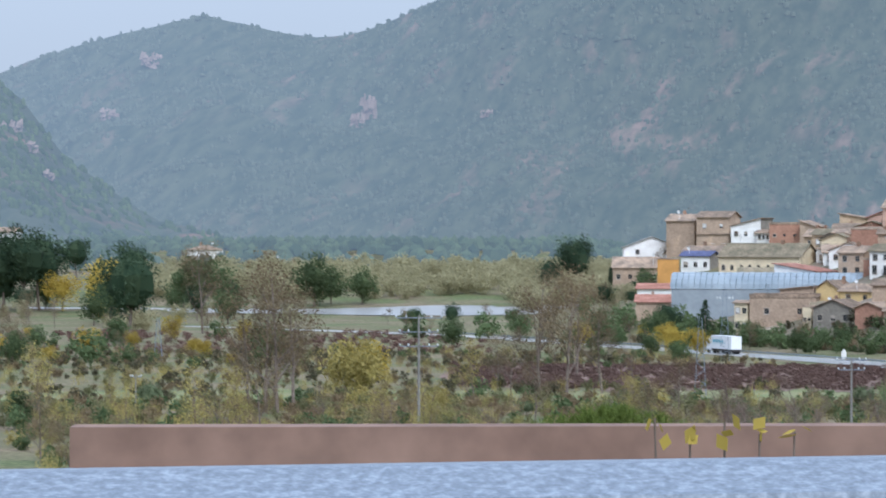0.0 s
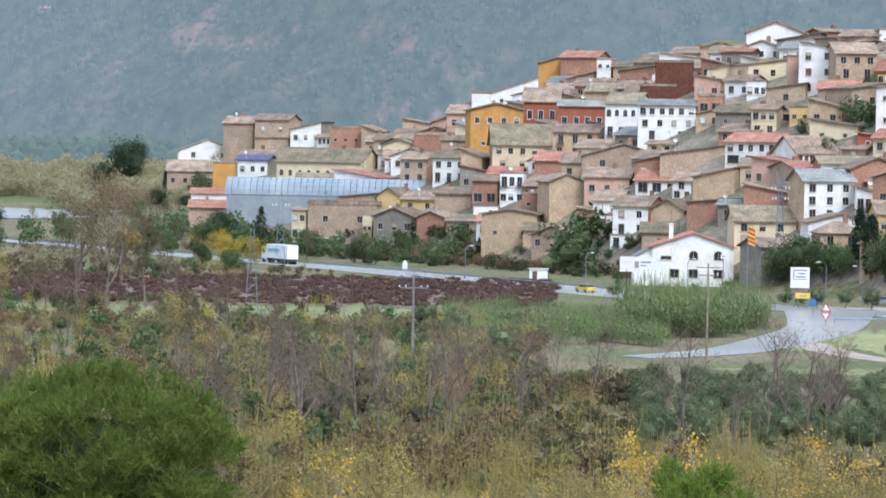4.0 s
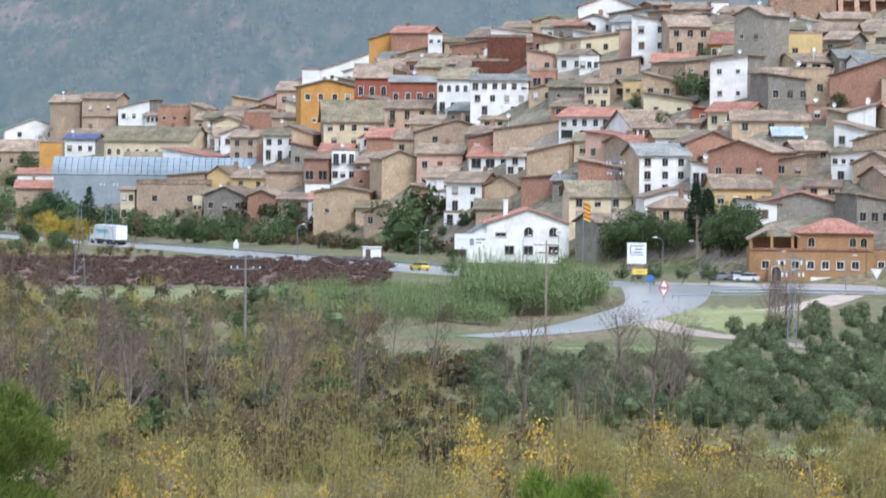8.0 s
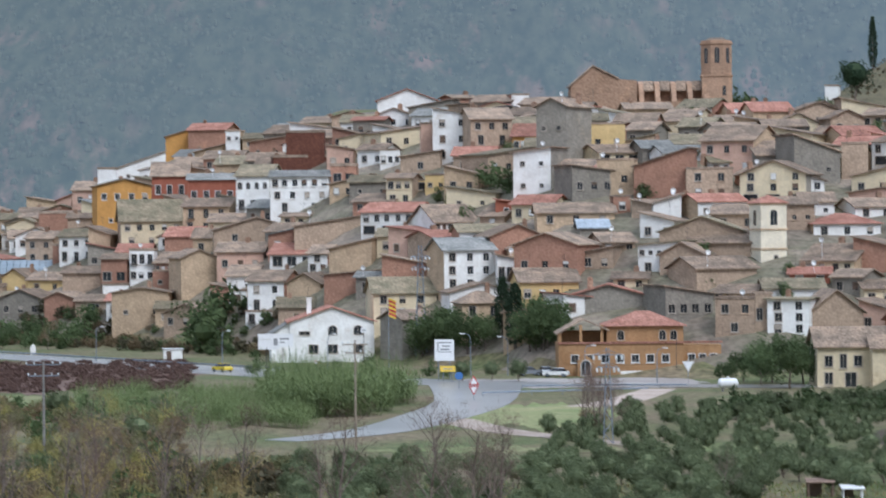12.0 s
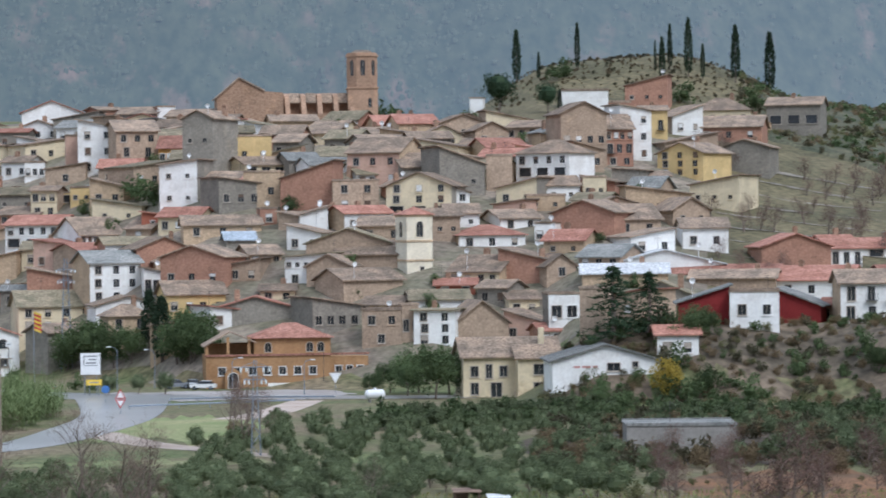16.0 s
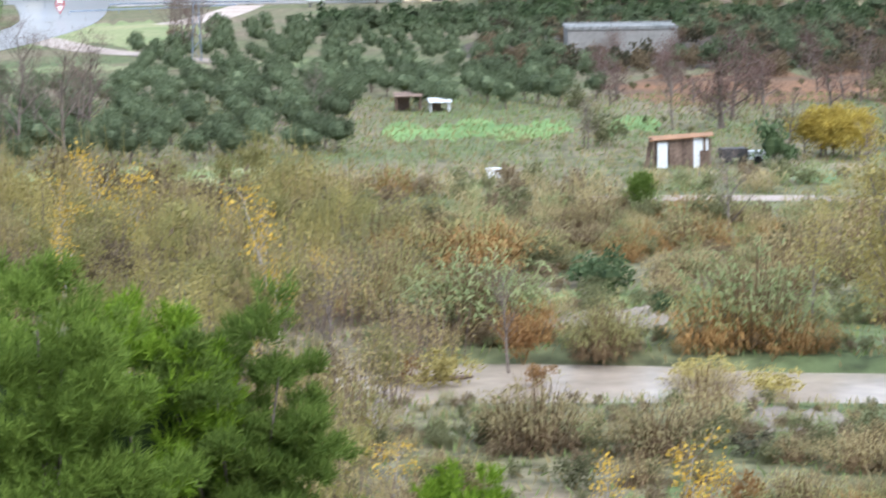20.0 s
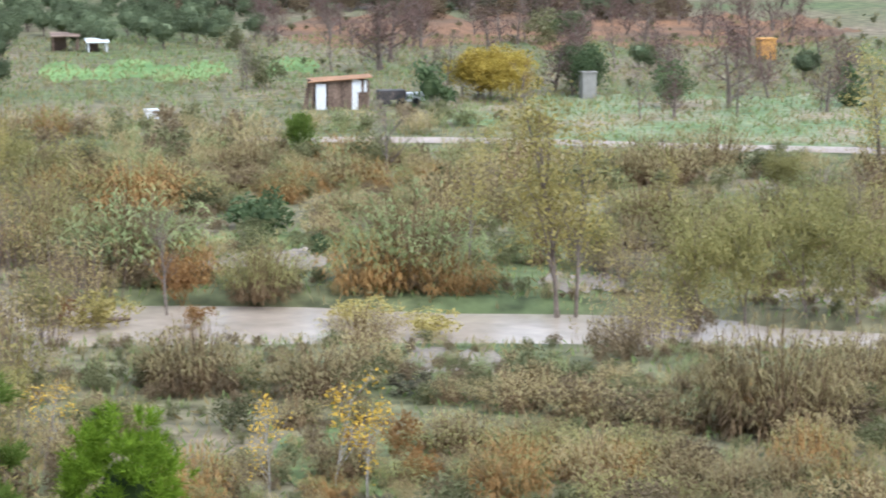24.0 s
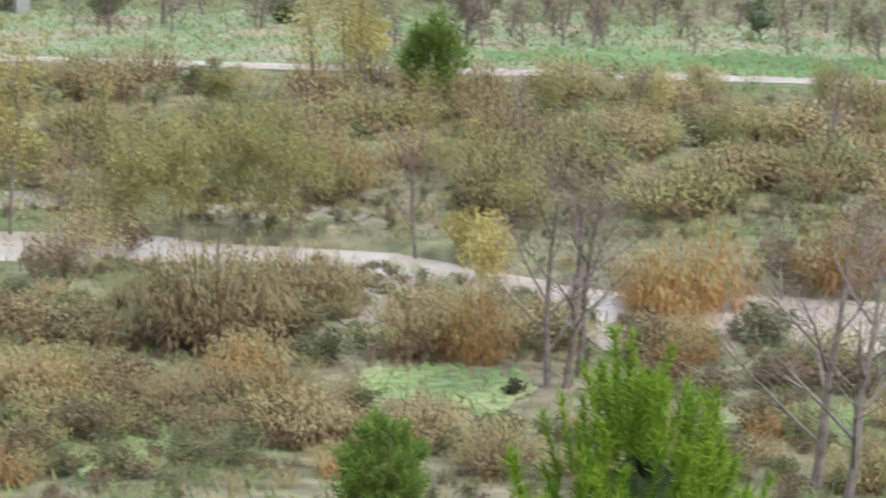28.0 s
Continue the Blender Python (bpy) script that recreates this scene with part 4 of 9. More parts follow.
house(-3.48, 599, 11.5, 7.1, 3.3, "gable", 0.9, "cement", "fibre", "2a", 2)
house(-2.80, 578, 7.7, 14.0, 4.5, "gable", 2.7, "cream", "mossy", "4a,3a", 7)
house(-2.85, 748, 49.0, 14.1, 5.1, "front", 2.7, "white", "redtiles", "", -2)
house(-3.56, 732, 45.1, 7.5, 3.9, "gable", 0.8, "cement", "redtiles", "2a", 4)
house(-2.42, 733, 48.0, 10.5, 3.9, "rise_right", 1.8, "cement", "tiles", "", 4)
house(-1.80, 747, 51.9, 6.7, 2.7, "gable", 0.7, "brick", "tiles", "2s", 7)
house(-1.32, 733, 49.4, 9.9, 3.7, "gable", 1.6, "cement", "tiles", "6a", 2)
house(-0.79, 732, 53.0, 4.2, 1.6, "flat", 0.1, "white", "flat", "", 7)
house(-0.35, 714, 48.0, 12.2, 3.8, "gable", 1.5, "stone", "tiles", "5a", -2)
house(-2.43, 680, 38.7, 4.1, 7.7, "flat", 0.2, "pink", "flat", "", -4)
house(-2.04, 669, 37.8, 8.4, 10.2, "rise_left", 1.4, "white", "tiles", "2a,2a,1a", 7)
house(-1.32, 660, 38.1, 8.8, 8.6, "gable", 2.4, "stone", "tiles", "3a,2d,2a", -4)
house(-0.66, 657, 39.5, 6.5, 3.5, "gable", 2.6, "ochre", "redtiles", "4a", -7)
house(-0.59, 614, 30.0, 7.7, 8.6, "rise_right", 0.9, "white", "flat", "1s,1s", 2)
house(-0.23, 627, 39.0, 6.8, 9.0, "front", 1.6, "cement", "tiles", "1s", -4)
house(0.03, 628, 35.6, 2.3, 8.1, "flat", 0.1, "cream", "flat", "2s,2s", 7)
house(0.62, 635, 37.4, 10.8, 7.2, "flat", 0.2, "yellow", "flat", "2a", 7)
house(0.75, 688, 45.8, 12.6, 1.9, "hip", 2.7, "yellow", "tiles", "4l", 2)
house(1.37, 649, 40.5, 5.8, 3.3, "gable", 1.6, "cement", "tiles", "1a", -2)
house(0.53, 600, 29.2, 8.6, 5.4, "rise_left", 1.1, "cement", "tiles", "3a", -4)
house(0.92, 601, 29.7, 7.0, 7.0, "flat", 0.2, "tan", "tiles", "1a", -2)
house(1.00, 628, 36.1, 9.0, 2.6, "gable", 1.6, "cream", "tiles", "2l", 2)
house(1.74, 596, 29.0, 10.2, 6.4, "rise_right", 3.2, "brick", "tiles", "", 7)
house(-3.17, 684, 37.0, 4.3, 3.9, "flat", 0.2, "white", "flat", "3a", 4)
house(-2.62, 668, 35.5, 8.6, 3.6, "rise_right", 1.2, "stone", "tiles", "1a", -2)
house(-3.01, 648, 28.8, 5.5, 5.5, "gable", 0.9, "cream", "tiles", "3a,1a", 7)
house(-2.59, 652, 31.7, 4.2, 2.1, "flat", 0.1, "yellow", "flat", "1l", 4)
house(-2.35, 646, 31.0, 4.3, 3.8, "flat", 0.2, "yellow", "flat", "1s", -4)
house(-1.88, 633, 29.7, 7.0, 5.1, "rise_left", 1.6, "tan", "tiles", "2d", -2)
house(-3.48, 650, 27.2, 9.9, 2.3, "gable", 1.6, "brick", "tiles", "2a", -7)
house(-3.23, 630, 22.6, 11.9, 4.7, "gable", 1.8, "white", "redtiles", "5a,2l", -7)
house(-1.98, 611, 23.0, 8.8, 2.2, "gable", 3.3, "white", "tiles", "7a", 7)
house(-1.32, 604, 24.0, 5.4, 2.2, "gable", 2.2, "stone", "tiles", "1a", -4)
house(-0.85, 605, 26.5, 8.7, 1.8, "rise_left", 1.1, "red", "redtiles", "1s", -2)
house(0.20, 584, 24.4, 14.4, 2.3, "gable", 1.7, "tan", "tiles", "2a", 4)
house(1.04, 588, 26.4, 3.2, 3.2, "flat", 0.2, "brick", "flat", "1a", 4)
house(1.45, 583, 25.3, 5.2, 2.6, "rise_left", 1.0, "stone", "tiles", "", -4)
house(1.86, 580, 24.7, 5.2, 3.6, "rise_right", 1.5, "white", "flat", "", -7)
house(2.12, 584, 26.0, 5.2, 2.1, "gable", 1.3, "stone", "tiles", "4a", -2)
house(0.53, 575, 22.1, 5.2, 1.8, "gable", 1.4, "cement", "metal", "", -4)
house(-0.86, 582, 19.3, 10.4, 3.1, "front", 2.1, "brick", "tiles", "", -2)
house(-1.74, 576, 12.8, 9.7, 7.2, "gable", 2.1, "white", "fibre", "2a,2a,2a", 2)
house(-2.29, 586, 13.2, 2.3, 7.4, "flat", 0.2, "brick", "flat", "", -7)
house(-1.08, 567, 13.4, 3.1, 5.1, "rise_left", 0.6, "white", "tiles", "2d", -7)
house(-0.36, 556, 13.5, 12.0, 7.5, "front", 2.0, "brick", "tiles", "3a", -2)
house(-0.20, 562, 16.4, 9.1, 1.5, "gable", 2.0, "red", "redtiles", "2s", 7)
house(-0.05, 557, 15.3, 4.0, 1.4, "flat", 0.1, "white", "flat", "", -7)
house(-0.29, 548, 10.7, 10.3, 3.9, "gable", 2.2, "yellow", "tiles", "4a", -2)
house(0.98, 565, 19.3, 6.1, 2.0, "gable", 1.6, "stone", "tiles", "3a", 7)
house(0.57, 557, 16.4, 6.0, 3.0, "rise_right", 1.2, "stone", "tiles", "2a", 7)
house(1.70, 552, 15.8, 7.9, 5.0, "rise_right", 0.6, "white", "mossy", "5s,2a", -2)
house(2.47, 559, 19.1, 15.0, 4.0, "front", 2.6, "stone", "mossy", "", -7)
house(0.30, 537, 9.0, 6.7, 2.9, "rise_left", 0.8, "white", "redtiles", "2a", -2)
house(0.77, 537, 9.4, 13.5, 2.9, "front", 1.9, "cement", "redtiles", "", -2)
house(-1.49, 553, 5.8, 7.7, 5.0, "hip", 2.2, "tan", "tiles", "2d,1a", -2)
house(-2.64, 589, 12.6, 14.3, 3.7, "rise_left", 2.7, "brick", "tiles", "", -4)
house(1.18, 546, 13.1, 5.9, 2.0, "gable", 1.0, "cream", "tiles", "2a", 7)
house(2.88, 555, 18.1, 12.9, 3.0, "gable", 2.4, "stone", "tiles", "", 2)
house(2.11, 549, 15.3, 7.9, 3.9, "front", 2.0, "stone", "tiles", "1l", 4)
house(2.93, 542, 13.9, 11.7, 2.9, "gable", 1.9, "stone", "tiles", "", 7)
house(3.06, 534, 11.5, 7.2, 1.2, "gable", 1.3, "yellow", "tiles", "4a", -7)
house(2.25, 528, 8.1, 8.5, 4.7, "rise_left", 1.3, "cement", "tiles", "4a", -2)
house(3.07, 519, 6.0, 6.5, 6.1, "flat", 0.3, "stone", "flat", "2a,1a", 4)
house(3.59, 519, 6.4, 2.8, 6.5, "flat", 0.2, "stone", "flat", "2l", -4)
house(4.03, 517, 6.4, 7.0, 5.6, "gable", 0.2, "white", "mossy", "2a,2a,2a", 2)
house(4.14, 532, 11.6, 10.0, 1.9, "gable", 1.5, "white", "mossy", "", -2)
house(4.90, 519, 6.3, 8.8, 3.7, "front", 3.4, "stone", "tiles", "", -4)
house(5.64, 522, 6.5, 6.6, 3.3, "rise_left", 1.9, "pink", "tiles", "2a", -2)
house(6.16, 514, 6.3, 3.7, 2.3, "gable", 1.1, "white", "redtiles", "2a", 2)
house(4.76, 545, 15.6, 9.3, 2.4, "gable", 2.7, "cream", "tiles", "4a", 4)
house(5.65, 546, 15.2, 8.8, 4.7, "rise_left", 2.0, "brick", "tiles", "", -4)
house(5.67, 533, 10.5, 5.3, 2.9, "gable", 1.3, "cream", "tiles", "2a", -2)
house(6.40, 515, 9.0, 5.3, 5.5, "flat", 0.2, "white", "flat", "1l", 4)
house(6.91, 449, 10.2, 3.8, 6.4, "flat", 0.2, "stone", "flat", "", -7)
house(4.42, 540, 14.3, 6.8, 1.5, "gable", 1.0, "red", "redtiles", "2a", -2)
house(5.09, 536, 12.4, 5.8, 2.9, "gable", 1.2, "cement", "tiles", "2a", -7)
house(6.35, 542, 16.5, 5.3, 2.4, "front", 1.9, "stone", "tiles", "1a", 2)
house(7.04, 544, 18.8, 7.8, 1.5, "gable", 2.0, "stone", "fibre", "3a", -4)
house(2.95, 612, 33.9, 11.0, 6.6, "gable", 2.9, "pink", "tiles", "3a,2a", -2)
house(3.01, 612, 33.9, 7.7, 2.4, "gable", 2.4, "white", "mossy", "4a", -2)
house(2.63, 592, 28.9, 8.7, 5.8, "flat", 0.2, "stone", "flat", "2a,2a", -2)
house(3.77, 586, 28.2, 12.6, 5.3, "front", 2.5, "cream", "tiles", "3a,3a,2l", 4)
house(4.44, 588, 28.6, 5.3, 3.7, "rise_left", 1.5, "white", "tiles", "2a,2a", -7)
house(3.83, 608, 33.7, 7.6, 3.8, "gable", 2.8, "cement", "tiles", "1a", 2)
house(4.57, 599, 31.3, 9.1, 6.5, "rise_left", 3.2, "cement", "tiles", "1s", -4)
house(4.01, 641, 40.5, 8.6, 3.5, "gable", 1.4, "cement", "tiles", "2a", 2)
house(4.81, 640, 40.4, 9.2, 1.1, "gable", 2.5, "cream", "tiles", "4a", -4)
house(5.12, 647, 41.6, 7.0, 4.1, "front", 1.6, "stone", "tiles", "2a", -7)
house(5.84, 661, 44.3, 11.9, 2.4, "gable", 1.4, "stone", "tiles", "5a", -7)
house(6.03, 608, 32.9, 12.0, 6.9, "hip", 2.8, "white", "tiles", "4a,2l,3a", -7)
house(5.24, 604, 32.4, 4.9, 7.0, "flat", 0.2, "stone", "flat", "", -7)
house(6.88, 627, 36.4, 6.2, 4.5, "rise_left", 1.6, "stone", "tiles", "2a", 7)
house(6.79, 632, 37.5, 9.6, 10.8, "front", 2.3, "stone", "tiles", "4a", -4)
house(7.43, 636, 37.5, 5.7, 7.8, "gable", 3.0, "brick", "tiles", "4a,3d,2a", 4)
house(7.73, 644, 38.8, 6.7, 10.4, "rise_left", 1.2, "white", "tiles", "2a,2a,2a", 7)
house(8.07, 676, 44.3, 5.7, 6.1, "gable", 1.0, "yellow", "tiles", "1d", -4)
house(7.93, 725, 52.8, 9.8, 5.2, "rise_right", 2.3, "brick", "tiles", "3s", 4)
house(6.80, 717, 52.1, 10.9, 4.5, "flat", 0.3, "white", "flat", "", -7)
house(7.44, 719, 52.0, 5.2, 1.9, "flat", 0.3, "brick", "flat", "", 4)
house(4.84, 767, 54.3, 3.3, 3.0, "flat", 0.1, "white", "flat", "", 2)
house(8.67, 689, 45.1, 7.4, 4.3, "rise_right", 2.5, "white", "tiles", "2a", 4)
house(9.26, 715, 48.4, 13.5, 3.2, "hip", 3.1, "cream", "tiles", "4a", -4)
house(9.95, 715, 47.0, 3.8, 1.7, "flat", 0.1, "white", "flat", "", -2)
house(9.41, 690, 43.8, 14.2, 3.3, "gable", 2.5, "brick", "tiles", "2a", -7)
house(8.53, 636, 35.6, 10.8, 4.6, "front", 2.1, "yellow", "tiles", "3a,2a,2a", -7)
house(8.86, 642, 36.0, 6.9, 3.1, "flat", 0.2, "white", "tiles", "2a", 4)
house(9.68, 652, 36.3, 10.5, 5.3, "front", 1.6, "cement", "tiles", "", -2)
house(10.58, 719, 46.3, 12.3, 6.5, "gable", 1.8, "cement", "tiles", "2l", 2)
house(7.53, 613, 32.1, 5.5, 4.4, "rise_left", 0.4, "cement", "flat", "", 7)
house(8.09, 621, 33.2, 5.6, 2.2, "gable", 0.9, "brick", "tiles", "1a", -4)
house(6.97, 602, 30.2, 4.5, 4.8, "flat", 0.2, "cream", "flat", "2s", 2)
house(6.75, 569, 24.0, 12.3, 4.1, "front", 2.2, "brick", "tiles", "", -4)
house(7.75, 572, 23.9, 8.7, 2.9, "gable", 2.7, "stone", "tiles", "2a", -4)
house(5.41, 585, 27.3, 6.3, 2.6, "rise_right", 0.8, "pink", "tiles", "", 2)
house(6.07, 590, 28.3, 7.2, 3.2, "flat", 0.2, "tan", "flat", "1s", 2)
house(5.62, 578, 25.2, 8.3, 2.1, "gable", 1.5, "white", "tiles", "2a", 2)
house(6.06, 567, 22.3, 3.8, 3.9, "flat", 0.2, "white", "tiles", "2a", -7)
house(5.10, 566, 22.0, 12.2, 2.2, "hip", 2.0, "white", "redtiles", "2a", -4)
house(10.61, 558, 17.6, 12.5, 4.0, "front", 2.2, "brick", "redtiles", "", 2)
house(11.50, 565, 17.9, 6.1, 3.3, "gable", 2.2, "white", "redtiles", "3d", 2)
house(12.31, 578, 19.2, 11.4, 1.9, "gable", 1.7, "white", "redtiles", "1l", -4)
house(8.23, 545, 17.8, 20.5, 1.0, "front", 2.5, "white", "whiteroof", "", 7)
house(9.30, 543, 16.0, 19.5, 1.2, "gable", 1.4, "cream", "redtiles", "", 2)
house(10.88, 537, 13.1, 12.5, 2.9, "gable", 2.3, "white", "redtiles", "3a", -4)
house(8.93, 454, 11.0, 7.3, 3.3, "rise_right", 2.3, "maroon", "fibre", "", 2)
house(9.84, 449, 11.0, 7.0, 4.9, "flat", 0.2, "white", "flat", "2a", 0, 9, label="white rendered block with two windows between dark red barn wings")
house(10.66, 464, 11.0, 6.1, 2.5, "rise_left", 2.3, "maroon", "fibre", "", -7)
house(9.45, 537, 14.6, 14.5, 1.9, "gable", 1.3, "stone", "tiles", "", -7)
house(11.95, 461, 11.0, 9.1, 5.8, "gable", 1.8, "white", "tiles", "3d,3d", -2)
house(13.08, 466, 11.0, 8.9, 6.9, "front", 1.7, "white", "tiles", "1a", -2)
house(14.15, 464, 11.0, 8.7, 6.0, "gable", 1.7, "tan", "tiles", "3a", -4)
house(11.23, 471, 11.0, 3.4, 2.3, "gable", 1.0, "tan", "redtiles", "2a", 4)
house(12.49, 560, 15.9, 7.5, 1.3, "gable", 0.8, "brick", "redtiles", "", -4)
house(8.45, 439, 6.8, 5.8, 3.5, "gable", 1.1, "white", "redtiles", "2a", -4)
house(7.51, 530, 15.3, 14.3, 2.3, "gable", 1.5, "tan", "whiteroof", "", 2)
house(8.50, 354, -0.0, 12.3, 2.9, "flat", 0.0, "concrete", "fibre", "", -2)
house(-13.09, 763, 5.9, 15.9, 3.3, "gable", 1.7, "stone", "redtiles", "", -4)
house(-12.02, 746, 5.8, 14.2, 3.4, "gable", 1.2, "cement", "redtiles", "", -2)
house(-6.75, 777, 36.3, 8.0, 3.1, "gable", 2.3, "stone", "tiles", "3a", 10)
house(8.97, 564, 20.8, 8.2, 4.3, "gable", 1.7, "white", "tiles", "1a", -5)
house(-9.48, 853, 26.6, 8.2, 4.9, "rise_left", 1.3, "tan", "tiles", "1s", 3)
house(-3.52, 661, 30.0, 9.3, 3.7, "gable", 1.4, "cement", "mossy", "1s", 10)
house(-0.63, 537, 5.1, 9.5, 4.4, "rise_right", 1.4, "tan", "tiles", "2a", 3)
house(3.09, 570, 23.2, 9.4, 3.0, "gable", 1.6, "stone", "tiles", "2a", 3)
house(-5.23, 764, 42.4, 7.3, 4.6, "gable", 2.1, "cement", "tiles", "3s", -9)
house(-8.53, 806, 29.3, 11.4, 4.8, "gable", 2.2, "pink", "tiles", "2a", 3)
house(-4.39, 733, 41.9, 8.4, 3.1, "gable", 2.0, "pink", "tiles", "2s", -5)
house(-2.75, 606, 17.8, 11.7, 5.1, "rise_left", 1.4, "pink", "redtiles", "2a", -9)
house(7.34, 490, 11.0, 8.2, 3.2, "rise_right", 1.3, "stone", "redtiles", "2a", -9)
house(-2.43, 562, 3.9, 12.1, 4.0, "gable", 1.5, "cement", "tiles", "1a", 10)
house(-11.36, 767, 12.2, 9.1, 4.1, "gable", 1.7, "cement", "mossy", "1s", 6)
house(-8.90, 822, 28.5, 9.9, 3.1, "front", 1.7, "pink", "redtiles", "2s", -5)
house(3.78, 660, 43.4, 8.4, 4.3, "gable", 2.0, "tan", "redtiles", "2s", -9)
house(-2.88, 702, 41.7, 11.8, 3.4, "rise_right", 1.7, "cream", "tiles", "3a", 3)
house(8.14, 514, 11.0, 9.7, 3.3, "front", 2.1, "cement", "mossy", "3a", 10)
house(-5.99, 741, 34.2, 9.6, 5.0, "gable", 2.0, "tan", "mossy", "2a", 3)
house(-7.55, 781, 32.5, 7.5, 3.1, "rise_left", 1.4, "stone", "mossy", "1s", -5)
house(8.72, 584, 25.1, 7.4, 3.4, "front", 2.2, "stone", "tiles", "2s", 6)
house(-1.72, 695, 43.8, 11.5, 3.1, "rise_right", 2.0, "tan", "tiles", "2a", 6)
house(-12.39, 837, 18.2, 12.0, 3.7, "gable", 1.6, "stone", "tiles", "1a", 3)
house(-7.84, 706, 15.8, 7.2, 3.3, "gable", 1.7, "cream", "redtiles", "2s", 6)
house(-4.52, 750, 44.0, 12.9, 3.3, "rise_left", 1.9, "white", "tiles", "3a", 3)
house(-10.60, 756, 12.7, 12.4, 4.5, "rise_left", 1.9, "white", "redtiles", "3a", -9)
house(-8.78, 705, 9.7, 8.6, 4.8, "gable", 1.4, "stone", "tiles", "", 10)
house(-8.07, 829, 34.1, 10.9, 4.8, "rise_right", 1.9, "stone", "tiles", "1a", 3)
house(4.60, 661, 44.1, 11.6, 3.3, "front", 2.1, "stone", "tiles", "1s", -9)
house(-1.01, 636, 34.0, 9.7, 4.6, "rise_right", 1.4, "stone", "mossy", "3a", 10)
house(9.14, 610, 28.7, 10.1, 4.7, "rise_right", 1.7, "cream", "tiles", "2s", -5)
house(-0.79, 676, 42.8, 7.2, 3.0, "gable", 1.8, "stone", "mossy", "", -9)
house(5.28, 621, 36.5, 8.7, 3.2, "gable", 1.5, "cement", "redtiles", "3a", 3)
house(-1.51, 562, 9.3, 11.8, 3.2, "front", 1.6, "white", "tiles", "1a", -5)
house(7.37, 582, 26.3, 9.9, 3.1, "front", 1.6, "stone", "tiles", "3a", -9)
house(-6.91, 647, 3.3, 10.0, 3.6, "front", 1.9, "stone", "tiles", "3a", -5)
house(8.14, 593, 27.5, 12.5, 4.0, "rise_left", 1.6, "tan", "tiles", "2s", -5)
house(8.74, 659, 39.8, 11.5, 3.1, "rise_right", 2.1, "stone", "tiles", "2a", 6)
house(-5.91, 660, 14.6, 9.8, 4.7, "gable", 1.9, "pink", "tiles", "3a", 3)
house(4.14, 567, 23.3, 7.6, 4.5, "gable", 1.3, "stone", "tiles", "3s", -5)
house(8.02, 556, 20.5, 8.4, 3.1, "rise_right", 1.4, "white", "tiles", "2a", 3)
house(-1.66, 651, 35.1, 8.4, 3.8, "gable", 1.8, "stone", "redtiles", "2a", 10)
house(-1.41, 593, 20.3, 10.8, 3.0, "gable", 1.3, "white", "mossy", "2s", -9)

house(-21.75, 1240, 15, 14, 6, "hip", 2.0, "white", "tiles", "3a", 4)
house(-25.6, 1240, 22, 12, 6, "gable", 2.0, "white", "tiles", "2a", 4)
house(-18.95, 1235, 13, 8, 4, "gable", 1.6, "cream", "tiles", "2s", 4)
house(-20.3, 1230, 12, 6, 4, "gable", 1.5, "cream", "tiles", "1s", -6)

# ---- low roofs that fill the lanes between the larger houses ----
RF = random.Random(41)
KEPT = [polar(a, r).to_2d() for a, r in ((-10.75, 742), (-4.25, 569), (1.35, 511), (1.4, 716), (2.78, 718), (3.78, 551), (5.6, 474), (7.35, 436))]
made = 0
for k in range(2600):
    az = RF.uniform(-10.2, 8.4)
    foot = ramp(az, FOOT_AZ, FOOT_R)
    r = RF.uniform(foot + 12, min(foot + 260, ramp(az, (-12.6, -8, -4, 4, 8.4), (860, 830, 770, 690, 640))))
    p = polar(az, r)
    w = RF.uniform(6.0, 10.5)
    d = RF.uniform(7, 10)
    reach = w / 2 + d / 4
    if made >= 115 or p.z < 1.5 or any(math.hypot(p.x - x, p.y + d / 2 - y) < (reach + q) * 0.62 for x, y, q in PLOTS):
        continue
    if any(math.hypot(p.x - q.x, p.y - q.y) < 26 for q in KEPT):
        continue
    made += 1
    house(az, r, p.z - 0.3, w, RF.uniform(2.5, 4.0), RF.choice(("gable", "gable", "front", "rise_left", "rise_right", "gable")), RF.uniform(1.3, 2.0),
          RF.choice(("stone", "tan", "cream", "white", "cream", "cement", "white", "tan", "brick")), RF.choice(("tiles", "tiles", "tiles", "mossy", "redtiles", "tiles", "fibre")), RF.choice(("2a", "2s", "1s", "2a")), RF.uniform(-12, 12), d)

# ---- landmarks of the village ----
def place(name, az, r, z, turn, label, category):
    p = polar(az, r, z)
    ob = new(name)
    ob.matrix_world = pose(p.x, p.y, z, 0, 0, -az + turn)
    return tagged(ob, label, category)


# long hall with a barrel roof
M_HALLROOF = material("hall_roof_sheet", (0.22, 0.27, 0.31), (0.29, 0.34, 0.38), 0.15, 0.8, 0.4, 0.05, vary=0.04)
M_HALLWALL = material("hall_wall_sheet", (0.24, 0.275, 0.30), (0.30, 0.335, 0.36), 0.15, 0.8, 0.5, 0.05, vary=0.05)
hall = place("warehouse", -10.70, 742, 9.6, -4.5, "long hall with pale grey-blue corrugated barrel roof", "warehouse")
L, half, eave, crown = 60.0, 6.0, 3.2, 4.2
g = Geo()
g.box(-L / 2, L / 2, 0, 2 * half, -4.5, eave)
arc = [(half - half * math.cos(math.pi * i / 10), crown * math.sin(math.pi * i / 10)) for i in range(11)]
for sx in (-1, 1):
    pts = [(sx * L / 2, y, eave + z) for y, z in arc]
    g.poly(pts if sx < 0 else pts[::-1])
child("wall", g.mesh("wall", M_HALLWALL), hall)
ribs = 40
